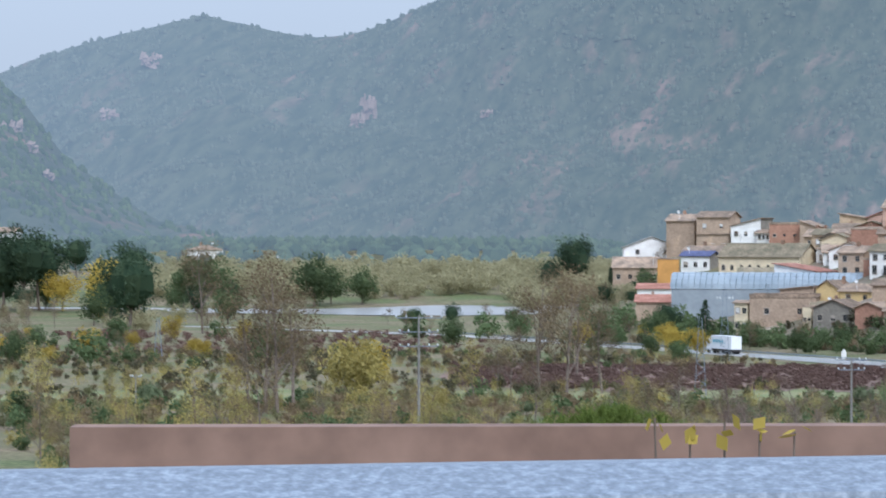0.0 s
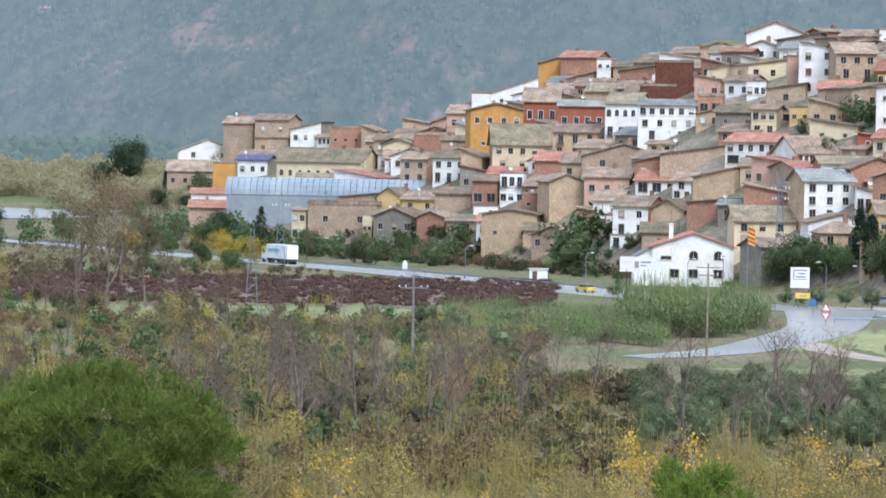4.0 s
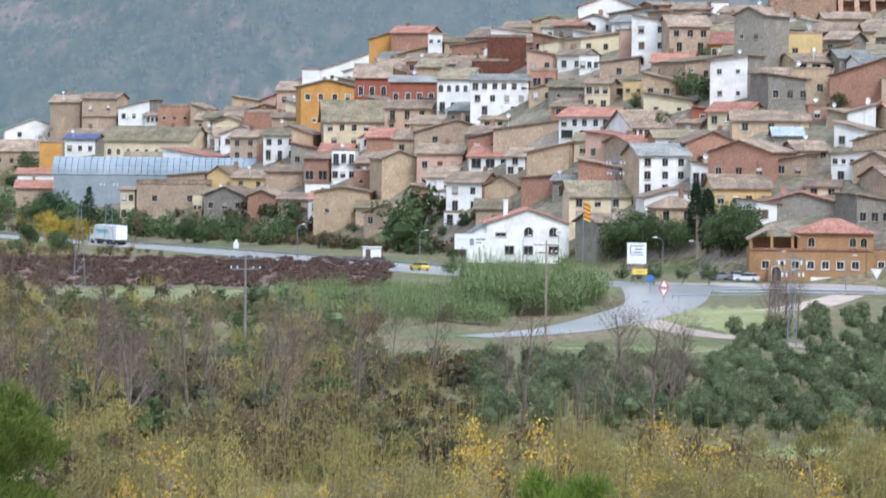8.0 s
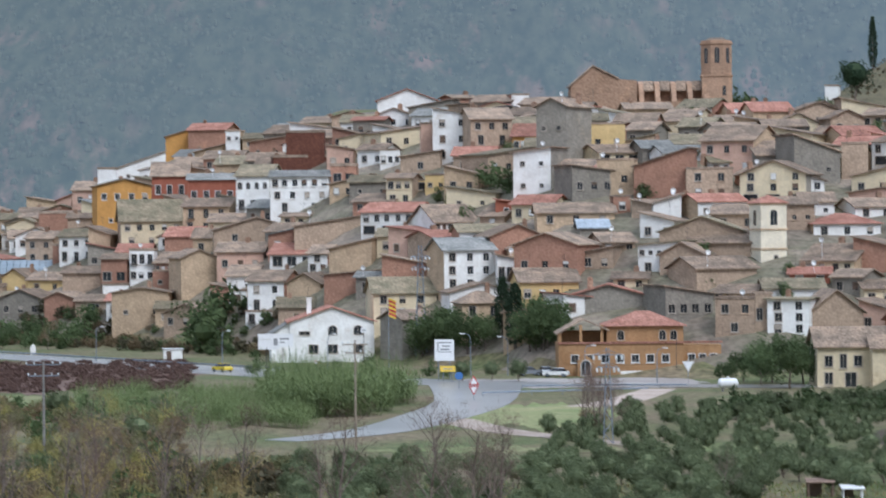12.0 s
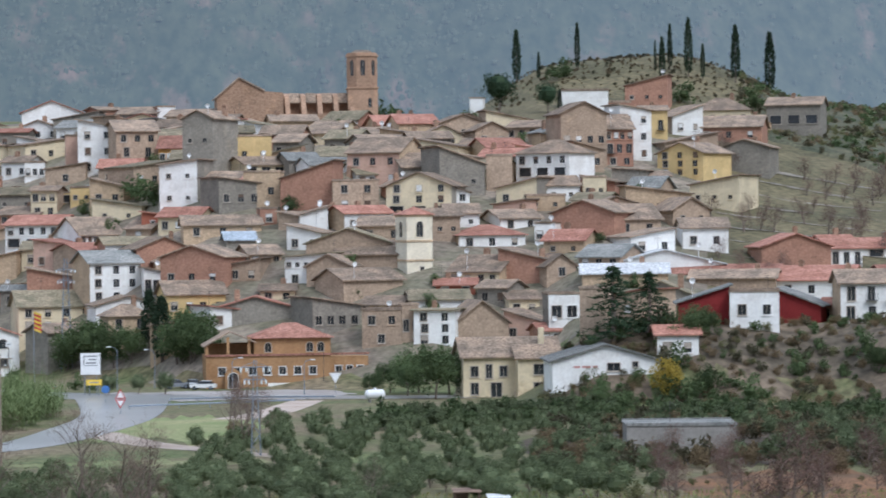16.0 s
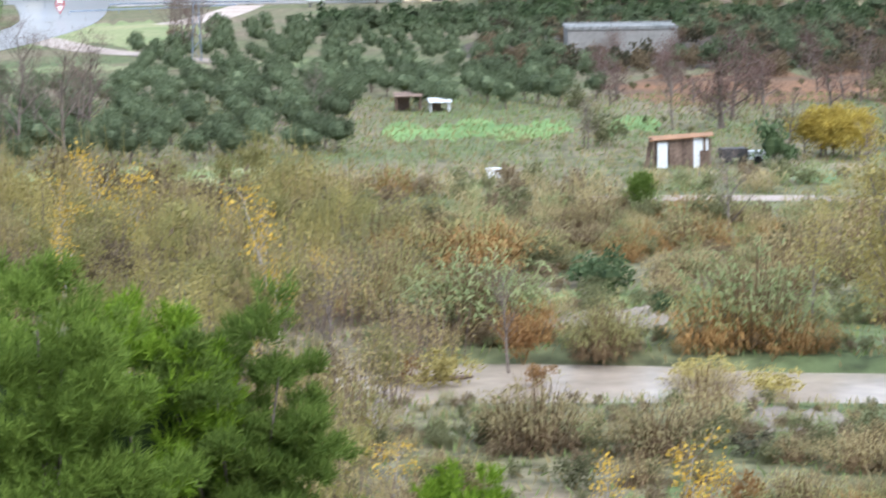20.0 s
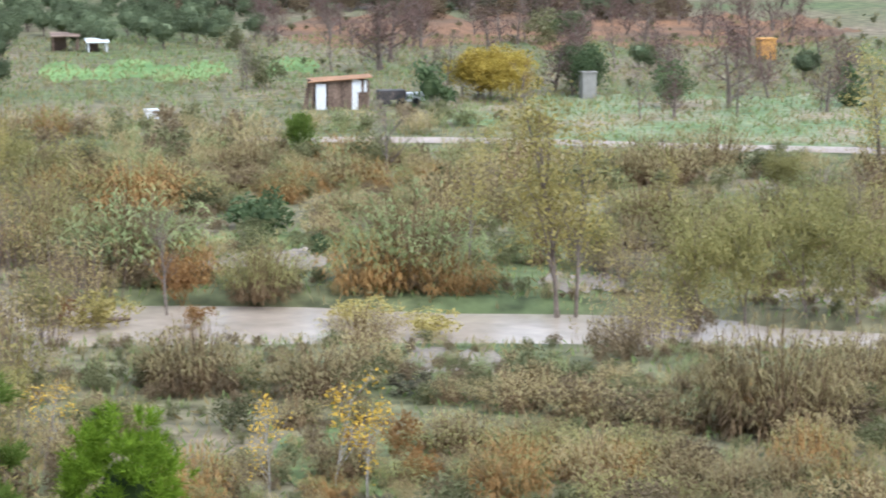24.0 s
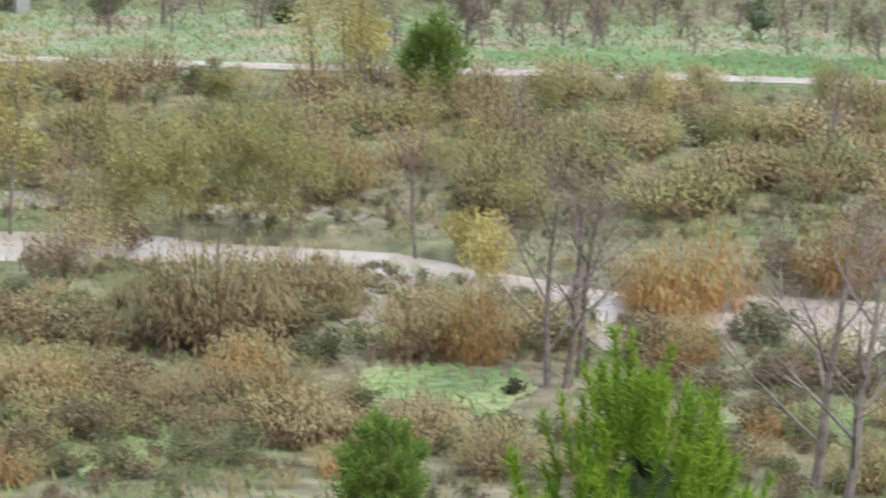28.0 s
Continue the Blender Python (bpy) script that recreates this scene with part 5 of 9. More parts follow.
for k in range(ribs):
    g = Geo()
    x0, x1 = -L / 2 - 0.3 + (L + 0.6) * k / ribs, -L / 2 - 0.3 + (L + 0.6) * (k + 0.93) / ribs
    lift = 0.08 + 0.05 * (k % 2)
    for i in range(10):
        (ya, za), (yb, zb) = arc[i], arc[i + 1]
        g.poly([(x0, ya - 0.15 * (i == 0), eave + za + lift), (x1, ya - 0.15 * (i == 0), eave + za + lift), (x1, yb, eave + zb + lift), (x0, yb, eave + zb + lift)])
    child("roof_panel", g.mesh("roof_panel", M_HALLROOF), hall)

# white house at the road
wh = place("house", -4.25, 569, -0.1, 3, "white gabled roadside house with two arched windows and red roof", "house")
g, q = shell("front", 15.2, 7.4, 13, 2.6, 0.6)
child("wall", g.mesh("wall", WALLS["white"]), wh)
child("roof", q.mesh("roof", ROOFS["redtiles"]), wh)
g = Geo()
g.prism([(-11, 0.6, -0.6), (-7.61, 0.6, -0.6), (-7.61, 0.6, 7.3), (-11, 0.6, 5.2)], [(-11, 12, -0.6), (-7.61, 12, -0.6), (-7.61, 12, 7.3), (-11, 12, 5.2)])
child("wall", g.mesh("wall", WALLS["white"]), wh)
g = Geo()
slab(g, [(-11.4, 0.3, 5.1), (-7.62, 0.3, 7.5), (-7.62, 12.3, 7.5), (-11.4, 12.3, 5.1)])
child("roof", g.mesh("roof", ROOFS["fibre"]), wh)
for x in (0.1, 4.7):
    window(wh, x, 0, 5.9, 1.5, 1.6, True)
for x in (-3.4, 0.1, 4.7):
    window(wh, x, 0, 2.5, 1.6, 1.5)
window(wh, -5.0, 0, 5.4, 1.8, 0.5)
g = Geo()
g.box(-4.4, -3.6, 3, 3.8, 8, 11.6)
g.box(-4.5, -3.5, 2.9, 3.9, 11.6, 11.75)
child("chimney", g.mesh("chimney", WALLS["white"]), wh)

# brick inn at the roundabout
inn = place("inn", 1.35, 511, -0.1, 4, "orange-brown brick roadside inn with red hipped roof and terrace", "inn")
M_INN = plaster("inn", (0.42, 0.25, 0.13), 0.15)
g = Geo()
g.box(-13.2, 7.0, 0, 13, -0.6, 5.3)
g.box(7.01, 13.2, 0.8, 12, -0.6, 5.0)
child("wall", g.mesh("wall", M_INN), inn)
g = Geo()
g.box(-5.3, 7.2, 2.2, 12.5, 5.3, 8.0)
child("upper_wall", g.mesh("upper_wall", M_INN), inn)
g = Geo()
for q in ((-13.4, 7.2, -0.25, 0.25), (7.21, 13.4, 0.55, 1.05)):
    g.box(*q, 5.3, 5.62)
child("parapet", g.mesh("parapet", ROOFS["redtiles"]), inn)
_, q = shell("hip", 12.6, 8.05, 10.4, 2.4, 0.1)
child("roof", q.mesh("roof", ROOFS["redtiles"]), inn, pose(0.95, 2.1, 0))
for x in (-13.0, -9.6, -6.2):
    g = Geo()
    g.box(x - 0.22, x + 0.22, 0.2, 0.64, 5.3, 8.4 if x > -11 else 7.2)
    child("pillar", g.mesh("pillar", M_INN), inn)
g = Geo()
slab(g, [(-13.6, -0.3, 7.0), (-9.3, -0.3, 9.4), (-9.3, 10, 9.4), (-13.6, 10, 7.0)])
slab(g, [(-9.3, -0.3, 9.4), (-5.0, -0.3, 7.6), (-5.0, 10, 7.6), (-9.3, 10, 9.4)])
child("porch_roof", g.mesh("porch_roof", ROOFS["tiles"]), inn)
g = Geo()
g.box(-13.0, -5.4, 6, 10, 5.3, 7.2)
child("porch_wall", g.mesh("porch_wall", M_INN), inn)
for k in range(7):
    window(inn, -10.6 + 2.45 * k, 0, 2.9, 1.1, 1.25, False, M_FRAMEW)
for k in range(3):
    window(inn, 8.4 + 1.75 * k, 0.8, 2.9, 1.0, 1.2, False, M_FRAMEW)
for x in (-3.0, 3.8, 5.6):
    window(inn, x, 2.2, 6.6, 1.0, 1.5, True)
g = Geo()
g.box(-3.2, 5.2, -0.06, -0.003, -0.3, 0.9)
child("plinth", g.mesh("plinth", WALLS["white"]), inn)
g = Geo()
g.prism([(-10.2, -1.6, 0), (-7.6, -1.6, 0), (-7.6, -1.6, 2.6), (-8.9, -1.6, 3.6), (-10.2, -1.6, 2.6)], [(-10.2, -0.01, 0), (-7.6, -0.01, 0), (-7.6, -0.01, 2.6), (-8.9, -0.01, 3.6), (-10.2, -0.01, 2.6)])
child("entrance_porch", g.mesh("entrance_porch", M_INN), inn)
window(inn, -8.9, -1.6, 1.5, 1.5, 2.4, True, M_FRAMEW)

# ruined parish church on the hilltop, with its bell tower
church = place("church", 1.4, 716, 46.5, 5, "weathered sandstone church with buttressed nave, partly roofless", "church")
S = WALLS["sandstone"]
g = Geo()
g.prism([(-16, -1.5, -4), (-1, -1.5, -4), (-1, -1.5, 10.4), (-5.5, -1.5, 10.8), (-11, -1.5, 13.6), (-16, -1.5, 9.4)],
        [(-16, 8, -4), (-1, 8, -4), (-1, 8, 10.4), (-5.5, 8, 10.8), (-11, 8, 13.6), (-16, 8, 9.4)])
child("facade_block", g.mesh("facade_block", S), church)
g = Geo()
slab(g, [(-11, -1.9, 14.0), (-5.2, -1.9, 11.1), (-5.2, 8.3, 11.1), (-11, 8.3, 14.0)], 0.35)
slab(g, [(-16.5, -1.9, 9.3), (-11, -1.9, 14.0), (-11, 8.3, 14.0), (-16.5, 8.3, 9.3)], 0.35)
child("roof", g.mesh("roof", ROOFS["tiles"]), church)
g = Geo()
g.box(-0.99, 15.5, 4, 12, -4, 10.2)
child("nave_wall", g.mesh("nave_wall", S), church)
g = Geo()
g.box(-0.98, 14.5, -1.2, 3.99, -4, 5.6)
child("aisle_wall", g.mesh("aisle_wall", S), church)
for k in range(5):
    g = Geo()
    x = -0.4 + 3.7 * k
    g.prism([(x, -0.8, 5.6), (x, 3.98, 5.6), (x, 3.98, 10.4), (x, 2.4, 9.8)], [(x + 1.1, -0.8, 5.6), (x + 1.1, 3.98, 5.6), (x + 1.1, 3.98, 10.4), (x + 1.1, 2.4, 9.8)])
    child("buttress", g.mesh("buttress", S), church)
for k in range(4):
    g = Geo()
    x = 0.8 + 3.7 * k
    slab(g, [(x, 2.2, 8.4), (x + 2.4, 2.2, 8.4), (x + 2.4, 3.98, 10.5), (x, 3.98, 10.5)], 0.3)
    child("roof", g.mesh("roof", ROOFS["tiles"]), church)
g = Geo()
for x in (-13.4, -11.0, -8.4):
    g.box(x - 0.08, x + 0.08, -1.62, -1.52, 2.0, 8.5) if x == -11.0 else g.box(x - 1.4, x + 1.4, -1.62, -1.52, 3.4, 3.7)
child("facade_moulding", g.mesh("facade_moulding", ROOFS["tiles"]), church)
window(church, -11.0, -1.5, 4.2, 1.5, 1.6, True)
window(church, 2.2, -1.2, 1.2, 0.9, 2.6)
window(church, -3.0, -1.5, 3.2, 0.8, 2.2)

tower = place("bell_tower", 2.78, 718, 46.0, 3, "tall sandstone bell tower with octagonal arched belfry", "tower")
g = Geo()
g.box(-3.4, 3.4, 0, 6.8, -4, 11.8)
child("shaft", g.mesh("shaft", S), tower)
g = Geo()
g.box(-3.6, 3.6, -0.2, 7.0, 11.8, 12.15)
child("cornice", g.mesh("cornice", S), tower)
oct_ = [(3.4 * math.cos(math.pi / 8 + math.pi / 4 * i) / math.cos(math.pi / 8), 3.4 + 3.4 * math.sin(math.pi / 8 + math.pi / 4 * i) / math.cos(math.pi / 8)) for i in range(8)]
g = Geo()
g.prism([(x, y, 12.15) for x, y in oct_], [(x, y, 19.2) for x, y in oct_])
child("belfry", g.mesh("belfry", S), tower)
g = Geo()
for z0, k in ((19.2, 1.07), (19.62, 1.0)):
    g.prism([(x * k, 3.4 + (y - 3.4) * k, z0) for x, y in oct_], [(x * k, 3.4 + (y - 3.4) * k, z0 + 0.42) for x, y in oct_])
child("cornice", g.mesh("cornice", S), tower)
g = Geo()
g.prism([(x * 0.8, 3.4 + (y - 3.4) * 0.8, 20.04) for x, y in oct_], [(x * 0.45, 3.4 + (y - 3.4) * 0.45, 20.7) for x, y in oct_])
child("cap", g.mesh("cap", ROOFS["tiles"]), tower)
# open belfry arches, the shade inside painted as dark panes
for i in range(8):
    a = math.pi / 4 * i
    nx, ny = math.cos(a), math.sin(a)
    window(tower, 3.4 * nx, 3.4 + 3.4 * ny, 16.6, 1.15, 3.6, True, S, math.degrees(a) + 90)
window(tower, 1.6, 0, 8.6, 0.8, 2.2, True, S)
window(tower, -1.2, 0, 3.6, 0.8, 1.8, True, S)

# cream bell tower in the lower village
bell = place("bell_tower", 3.78, 551, 15.5, 24, "square cream bell tower with red pyramid roof", "tower")
M_BELL = plaster("bell_tower", (0.80, 0.73, 0.58))
g = Geo()
g.box(-2.45, 2.45, 0, 4.9, -3, 12.6)
child("shaft", g.mesh("shaft", M_BELL), bell)
for z0 in (4.4, 7.8, 12.2):
    g = Geo()
    g.box(-2.62, 2.62, -0.17, 5.07, z0, z0 + 0.28)
    child("cornice", g.mesh("cornice", WALLS["tan"]), bell)
g = Geo()
for f in (((-2.8, -0.35), (2.8, -0.35)), ((2.8, -0.35), (2.8, 5.25)), ((2.8, 5.25), (-2.8, 5.25)), ((-2.8, 5.25), (-2.8, -0.35))):
    g.poly([(*f[0], 12.6), (*f[1], 12.6), (0, 2.45, 14.0)])
g.box(-2.8, 2.8, -0.35, 5.25, 12.48, 12.6)
child("roof", g.mesh("roof", ROOFS["redtiles"]), bell)
# open bell arches: dark panes in place of the shaded inside
window(bell, 0, 0, 10.0, 1.3, 2.7, True, M_BELL)
window(bell, -2.45, 2.45, 10.0, 1.3, 2.7, True, M_BELL, -90)
window(bell, 2.45, 2.45, 10.0, 1.3, 2.7, True, M_BELL, 90)
window(bell, 0.4, 0, 2.8, 0.6, 1.1)

# cream villa among the trees
villa = place("house", 5.42, 474, -0.1, 8, "cream villa with brown hipped roof and tall windows", "house")
g, q = shell("gable", 14.6, 6.2, 10, 2.6, 0.6)
child("wall", g.mesh("wall", WALLS["cream"]), villa)
child("roof", q.mesh("roof", ROOFS["tiles"]), villa)
g = Geo()
g.box(0.6, 6.6, -2.6, -0.01, -0.6, 5.9)
child("wing", g.mesh("wing", WALLS["cream"]), villa)
g = Geo()
slab(g, [(0.1, -3.1, 6.0), (7.1, -3.1, 6.0), (7.1, 1.0, 8.0), (0.1, 1.0, 8.0)])
child("roof", g.mesh("roof", ROOFS["tiles"]), villa)
window(villa, 3.9, -2.6, 4.3, 1.7, 1.5)
window(villa, 3.9, -2.6, 1.3, 1.7, 2.0)
window(villa, -3.4, 0, 4.0, 0.9, 2.0)
window(villa, -5.6, 0, 4.0, 1.1, 1.5)
window(villa, -5.6, 0, 1.4, 1.1, 1.7)
window(villa, -1.2, 0, 4.0, 1.1, 1.5)
window(villa, -2.3, 0, 1.2, 1.6, 2.1)
g = Geo()
g.box(4.5, 5.3, 2, 2.8, 7, 10.4)
child("chimney", g.mesh("chimney", WALLS["cream"]), villa)

# white workshop with grey roof
shop = place("workshop", 7.15, 436, 3.4, 6, "low white workshop with grey fibre-cement gable roof", "workshop")
g, q = shell("front", 15.0, 3.4, 14, 2.2, 3)
child("wall", g.mesh("wall", WALLS["white"]), shop)
child("roof", q.mesh("roof", ROOFS["fibre"]), shop)
window(shop, 1.0, 0, 2.6, 1.7, 1.0)
window(shop, 4.0, 0, 2.9, 0.7, 0.7)
g = Geo()
M_FADED = material("faded_red_lettering", (0.45, 0.2, 0.18), (0.55, 0.3, 0.27), 1, 6, 0.8, 0.05)
for x0, x1 in ((-4.6, -3.7), (-3.4, -2.2), (-1.9, -1.2)):
    g.box(x0, x1, -0.012, -0.004, 2.5, 2.8)
child("faded_sign", g.mesh("faded_sign", M_FADED), shop, label="faded red painted lettering")

# ---- plants: meshes ----
M_BARK = material("grey_brown_bark", (0.13, 0.10, 0.08), (0.22, 0.18, 0.15), 2.0, 9, 0.9, 0.5)
M_PALEBARK = material("pale_bark", (0.30, 0.27, 0.23), (0.42, 0.38, 0.33), 2.0, 9, 0.9, 0.4)
L_OLIVE = leafy("olive_leaf", (0.092, 0.119, 0.062), (0.160, 0.188, 0.102), trans=0.2)
L_PINE = leafy("pine_needle", (0.104, 0.162, 0.030), (0.205, 0.275, 0.056), vary=0.15)
L_DARKPINE = leafy("dark_pine_needle", (0.030, 0.056, 0.032), (0.062, 0.092, 0.049), vary=0.2)
L_FRESHPINE = leafy("fresh_pine_needle", (0.120, 0.182, 0.028), (0.225, 0.305, 0.058), vary=0.12)
L_OLDPINE = leafy("old_pine_needle", (0.104, 0.146, 0.030), (0.205, 0.262, 0.060), vary=0.12)
L_YOUNGPINE = leafy("young_pine_needle", (0.122, 0.207, 0.014), (0.246, 0.353, 0.035), vary=0.1, trans=0.3)
# needle green darkened: crown shade painted in, for the pines' inner shell
L_INNER = leafy("painted_inner_shade", (0.035, 0.055, 0.018), (0.055, 0.080, 0.026), vary=0.1)
L_CYPRESS = leafy("cypress_leaf", (0.025, 0.042, 0.024), (0.047, 0.070, 0.041), vary=0.2)
L_GREEN = leafy("broad_leaf", (0.072, 0.106, 0.048), (0.125, 0.164, 0.074))
L_SCRUB = leafy("scrub_leaf", (0.125, 0.128, 0.062), (0.205, 0.200, 0.098), vary=0.3)
L_GOLD = leafy("golden_leaf", (0.350, 0.255, 0.048), (0.510, 0.395, 0.088), trans=0.35, vary=0.2)
L_YELLOW = leafy("pale_yellow_leaf", (0.317, 0.264, 0.090), (0.451, 0.376, 0.134), trans=0.3, vary=0.25)
L_AUTUMN = leafy("brown_autumn_leaf", (0.150, 0.110, 0.068), (0.235, 0.180, 0.105), vary=0.3)
L_COPPER = leafy("copper_leaf", (0.310, 0.240, 0.105), (0.430, 0.345, 0.160), trans=0.35, vary=0.2)
L_BIGOLIVE = leafy("old_olive_leaf", (0.098, 0.122, 0.070), (0.175, 0.205, 0.125), trans=0.2)
L_RUST = leafy("rusty_leaf", (0.210, 0.110, 0.045), (0.310, 0.180, 0.070), vary=0.25)
L_TWIG = leafy("fine_twig", (0.154, 0.115, 0.089), (0.238, 0.185, 0.147), vary=0.2, trans=0.0)
L_REDTWIG = leafy("reddish_twig", (0.112, 0.072, 0.060), (0.172, 0.108, 0.088), vary=0.2, trans=0.0)
L_REED = leafy("reed_green", (0.215, 0.250, 0.105), (0.330, 0.355, 0.165), vary=0.2, trans=0.4)
L_STRAW = leafy("reed_straw", (0.310, 0.250, 0.120), (0.430, 0.350, 0.178), vary=0.25, trans=0.4)
L_REEDRUST = leafy("reed_rust", (0.282, 0.157, 0.054), (0.406, 0.252, 0.102), vary=0.2, trans=0.2)
L_REEDDRY = leafy("reed_dry_brown", (0.150, 0.100, 0.055), (0.270, 0.190, 0.105), vary=0.2, trans=0.2)
L_REEDMIX = leafy("reed_yellow_green", (0.245, 0.230, 0.090), (0.370, 0.330, 0.140), vary=0.2, trans=0.4)
L_WILLOW = leafy("willow_leaf", (0.220, 0.208, 0.075), (0.365, 0.325, 0.130), vary=0.2, trans=0.35)
L_BRIGHTGOLD = leafy("bright_golden_leaf", (0.520, 0.330, 0.050), (0.660, 0.450, 0.090), vary=0.12, trans=0.35)
# autumn yellow made paler: haze over the far trees painted into the leaf
L_PALE = leafy("haze_paled_autumn_wood", (0.31, 0.285, 0.165), (0.40, 0.37, 0.225), vary=0.15, trans=0.4)
L_VINE = leafy("maroon_vine", (0.140, 0.086, 0.072), (0.215, 0.142, 0.116), vary=0.25)
L_DARKSCRUB = leafy("dark_scrub_leaf", (0.074, 0.076, 0.046), (0.140, 0.122, 0.076), vary=0.35)
L_CANE = leafy("cane_green", (0.142, 0.192, 0.078), (0.249, 0.304, 0.138), vary=0.2, trans=0.2)


def crown_points(rng, n, blobs, size, squash=1.0, hollow=0.55, taper=0.0):
    """Points in clumps spread over an egg of the given half sizes, mostly near its skin."""
    d = rng.normal(size=(blobs, 3))
    d /= np.linalg.norm(d, axis=1)[:, None]
    c = d * rng.uniform(hollow, 0.92, (blobs, 1)) * np.array(size)
    if taper:
        k = 1 - taper * (c[:, 2] / size[2] * 0.5 + 0.5)
        c[:, 0] *= k
        c[:, 1] *= k
    pick = rng.integers(0, blobs, n)
    rad = rng.uniform(0.6, 1.25, blobs)[pick][:, None] * min(size) * 1.25 / blobs ** 0.33
    o = rng.normal(size=(n, 3))
    o /= np.linalg.norm(o, axis=1)[:, None]
    return c[pick] + o * rad * rng.uniform(0.5, 1.0, (n, 1)) * np.array((1, 1, squash))


def core(rng, size, centre, share=0.74, turns=8, rings=5):
    """Uneven egg of loose faces, added to keep light out of the crown's heart."""
    rad = rng.uniform(0.85, 1.1, (rings + 1, turns)) * share
    out = []
    for i in range(rings):
        for j in range(turns):
            q = []
            for a, b in ((i, j), (i, j + 1), (i + 1, j + 1), (i + 1, j)):
                u, w, k = math.pi * a / rings, 2 * math.pi * b / turns, rad[a, b % turns]
                q.append((math.sin(u) * math.cos(w) * size[0] * k + centre[0], math.sin(u) * math.sin(w) * size[1] * k + centre[1], math.cos(u) * size[2] * k + centre[2]))
            out.append(q[::-1])
    return np.array(out)


def limbs(seed, height, spread=0.45, levels=3, forks=4, first=0.3, girth=0.018, lean=0.05):
    """Trunk and boughs as tapered tubes, and the places of the twigs' tips."""
    r = random.Random(seed)
    g, tips = Geo(), []

    def grow(p, d, length, radius, level):
        pts, rad = [p], [radius]
        q, dd = Vector(p), Vector(d)
        steps = 4 if level == 0 else 3
        for s in range(steps):
            dd = (dd + Vector((r.uniform(-1, 1), r.uniform(-1, 1), r.uniform(-0.2, 0.5))) * (0.10 if level == 0 else 0.2)).normalized()
            q = q + dd * length / steps
            pts.append(tuple(q))
            rad.append(radius * (1 - 0.72 * (s + 1) / steps))
        g.tube(pts, rad, 6 if level == 0 else (4 if level == 1 else 3))
        if level >= levels - 1:
            tips.extend((Vector(pts[-1]), Vector(pts[-2])))
            return
        n = forks + (3 if level == 0 else 0)
        for k in range(n):
            t = first + (1 - first) * (k + r.random()) / n if level == 0 else 0.3 + 0.7 * (k + r.random()) / n
            i = min(int(t * steps), steps - 1)
            f = t * steps - i
            b = Vector(pts[i]).lerp(Vector(pts[i + 1]), f)
            a = r.uniform(0, 2 * math.pi)
            out = Vector((math.cos(a), math.sin(a), 0))
            nd = (dd * (1 - spread) + out * spread * 1.3 + Vector((0, 0, 0.25))).normalized()
            grow(tuple(b), nd, length * r.uniform(0.36, 0.55) * (1.15 - 0.5 * t), max(radius * (1 - 0.7 * t) * 0.6, 0.012), level + 1)

    grow((0, 0, -0.3), Vector((r.uniform(-lean, lean), r.uniform(-lean, lean), 1)).normalized(), height * 0.9, height * girth, 0)
    return g, np.array([tuple(t) for t in tips])


def twigs(rng, tips, n, length, width, up=0.3, jitter=0.5):
    c = tips[rng.integers(0, len(tips), n)] + rng.normal(size=(n, 3)) * jitter
    return leaves(rng, c, length, width, up)


def reed_mesh(name, seed, canes, radius, height, mat, plume=0.3):
    rng = np.random.default_rng(seed)
    a, q = rng.uniform(0, 2 * np.pi, canes), np.sqrt(rng.uniform(0, 1, canes)) * radius
    base = np.stack([q * np.cos(a), q * np.sin(a), np.zeros(canes) - 0.1], 1)
    h = height * rng.uniform(0.65, 1.08, canes) * (1 - 0.25 * (q / radius) ** 2)
    lean = np.stack([np.cos(a) * q / radius * 0.35 + rng.normal(size=canes) * 0.12, np.sin(a) * q / radius * 0.35 + rng.normal(size=canes) * 0.12, np.ones(canes)], 1)
    top = base + lean * h[:, None]
    side = rng.normal(size=(canes, 3))
    side[:, 2] = 0
    side /= np.linalg.norm(side, axis=1)[:, None]
    w = 0.02
    out = [np.stack([base - side * w, base + side * w, top + side * w * 0.4, top - side * w * 0.4], 1)]
    for k in range(5):
        t = rng.uniform(0.25, 1.0, canes)[:, None]
        p = base + (top - base) * t
        g = rng.uniform(0, 2 * np.pi, canes)
        d = np.stack([np.cos(g), np.sin(g), rng.uniform(-0.2, 0.9, canes)], 1) * rng.uniform(0.35, 0.75, (canes, 1)) * (0.5 + height / 8)
        s = np.cross(d, (0, 0, 1.0))
        s /= np.linalg.norm(s, axis=1)[:, None] + 1e-9
        ww = 0.038 * (0.6 + height / 8)
        mid = p + d * 0.55
        tip = p + d + np.array((0, 0, -0.22))
        out.append(np.stack([p - s * ww * 0.6, p + s * ww * 0.6, mid + s * ww, mid - s * ww], 1))
        out.append(np.stack([mid - s * ww, mid + s * ww, tip + s * ww * 0.2, tip - s * ww * 0.2], 1))
    return quads(name, np.concatenate(out), mat)


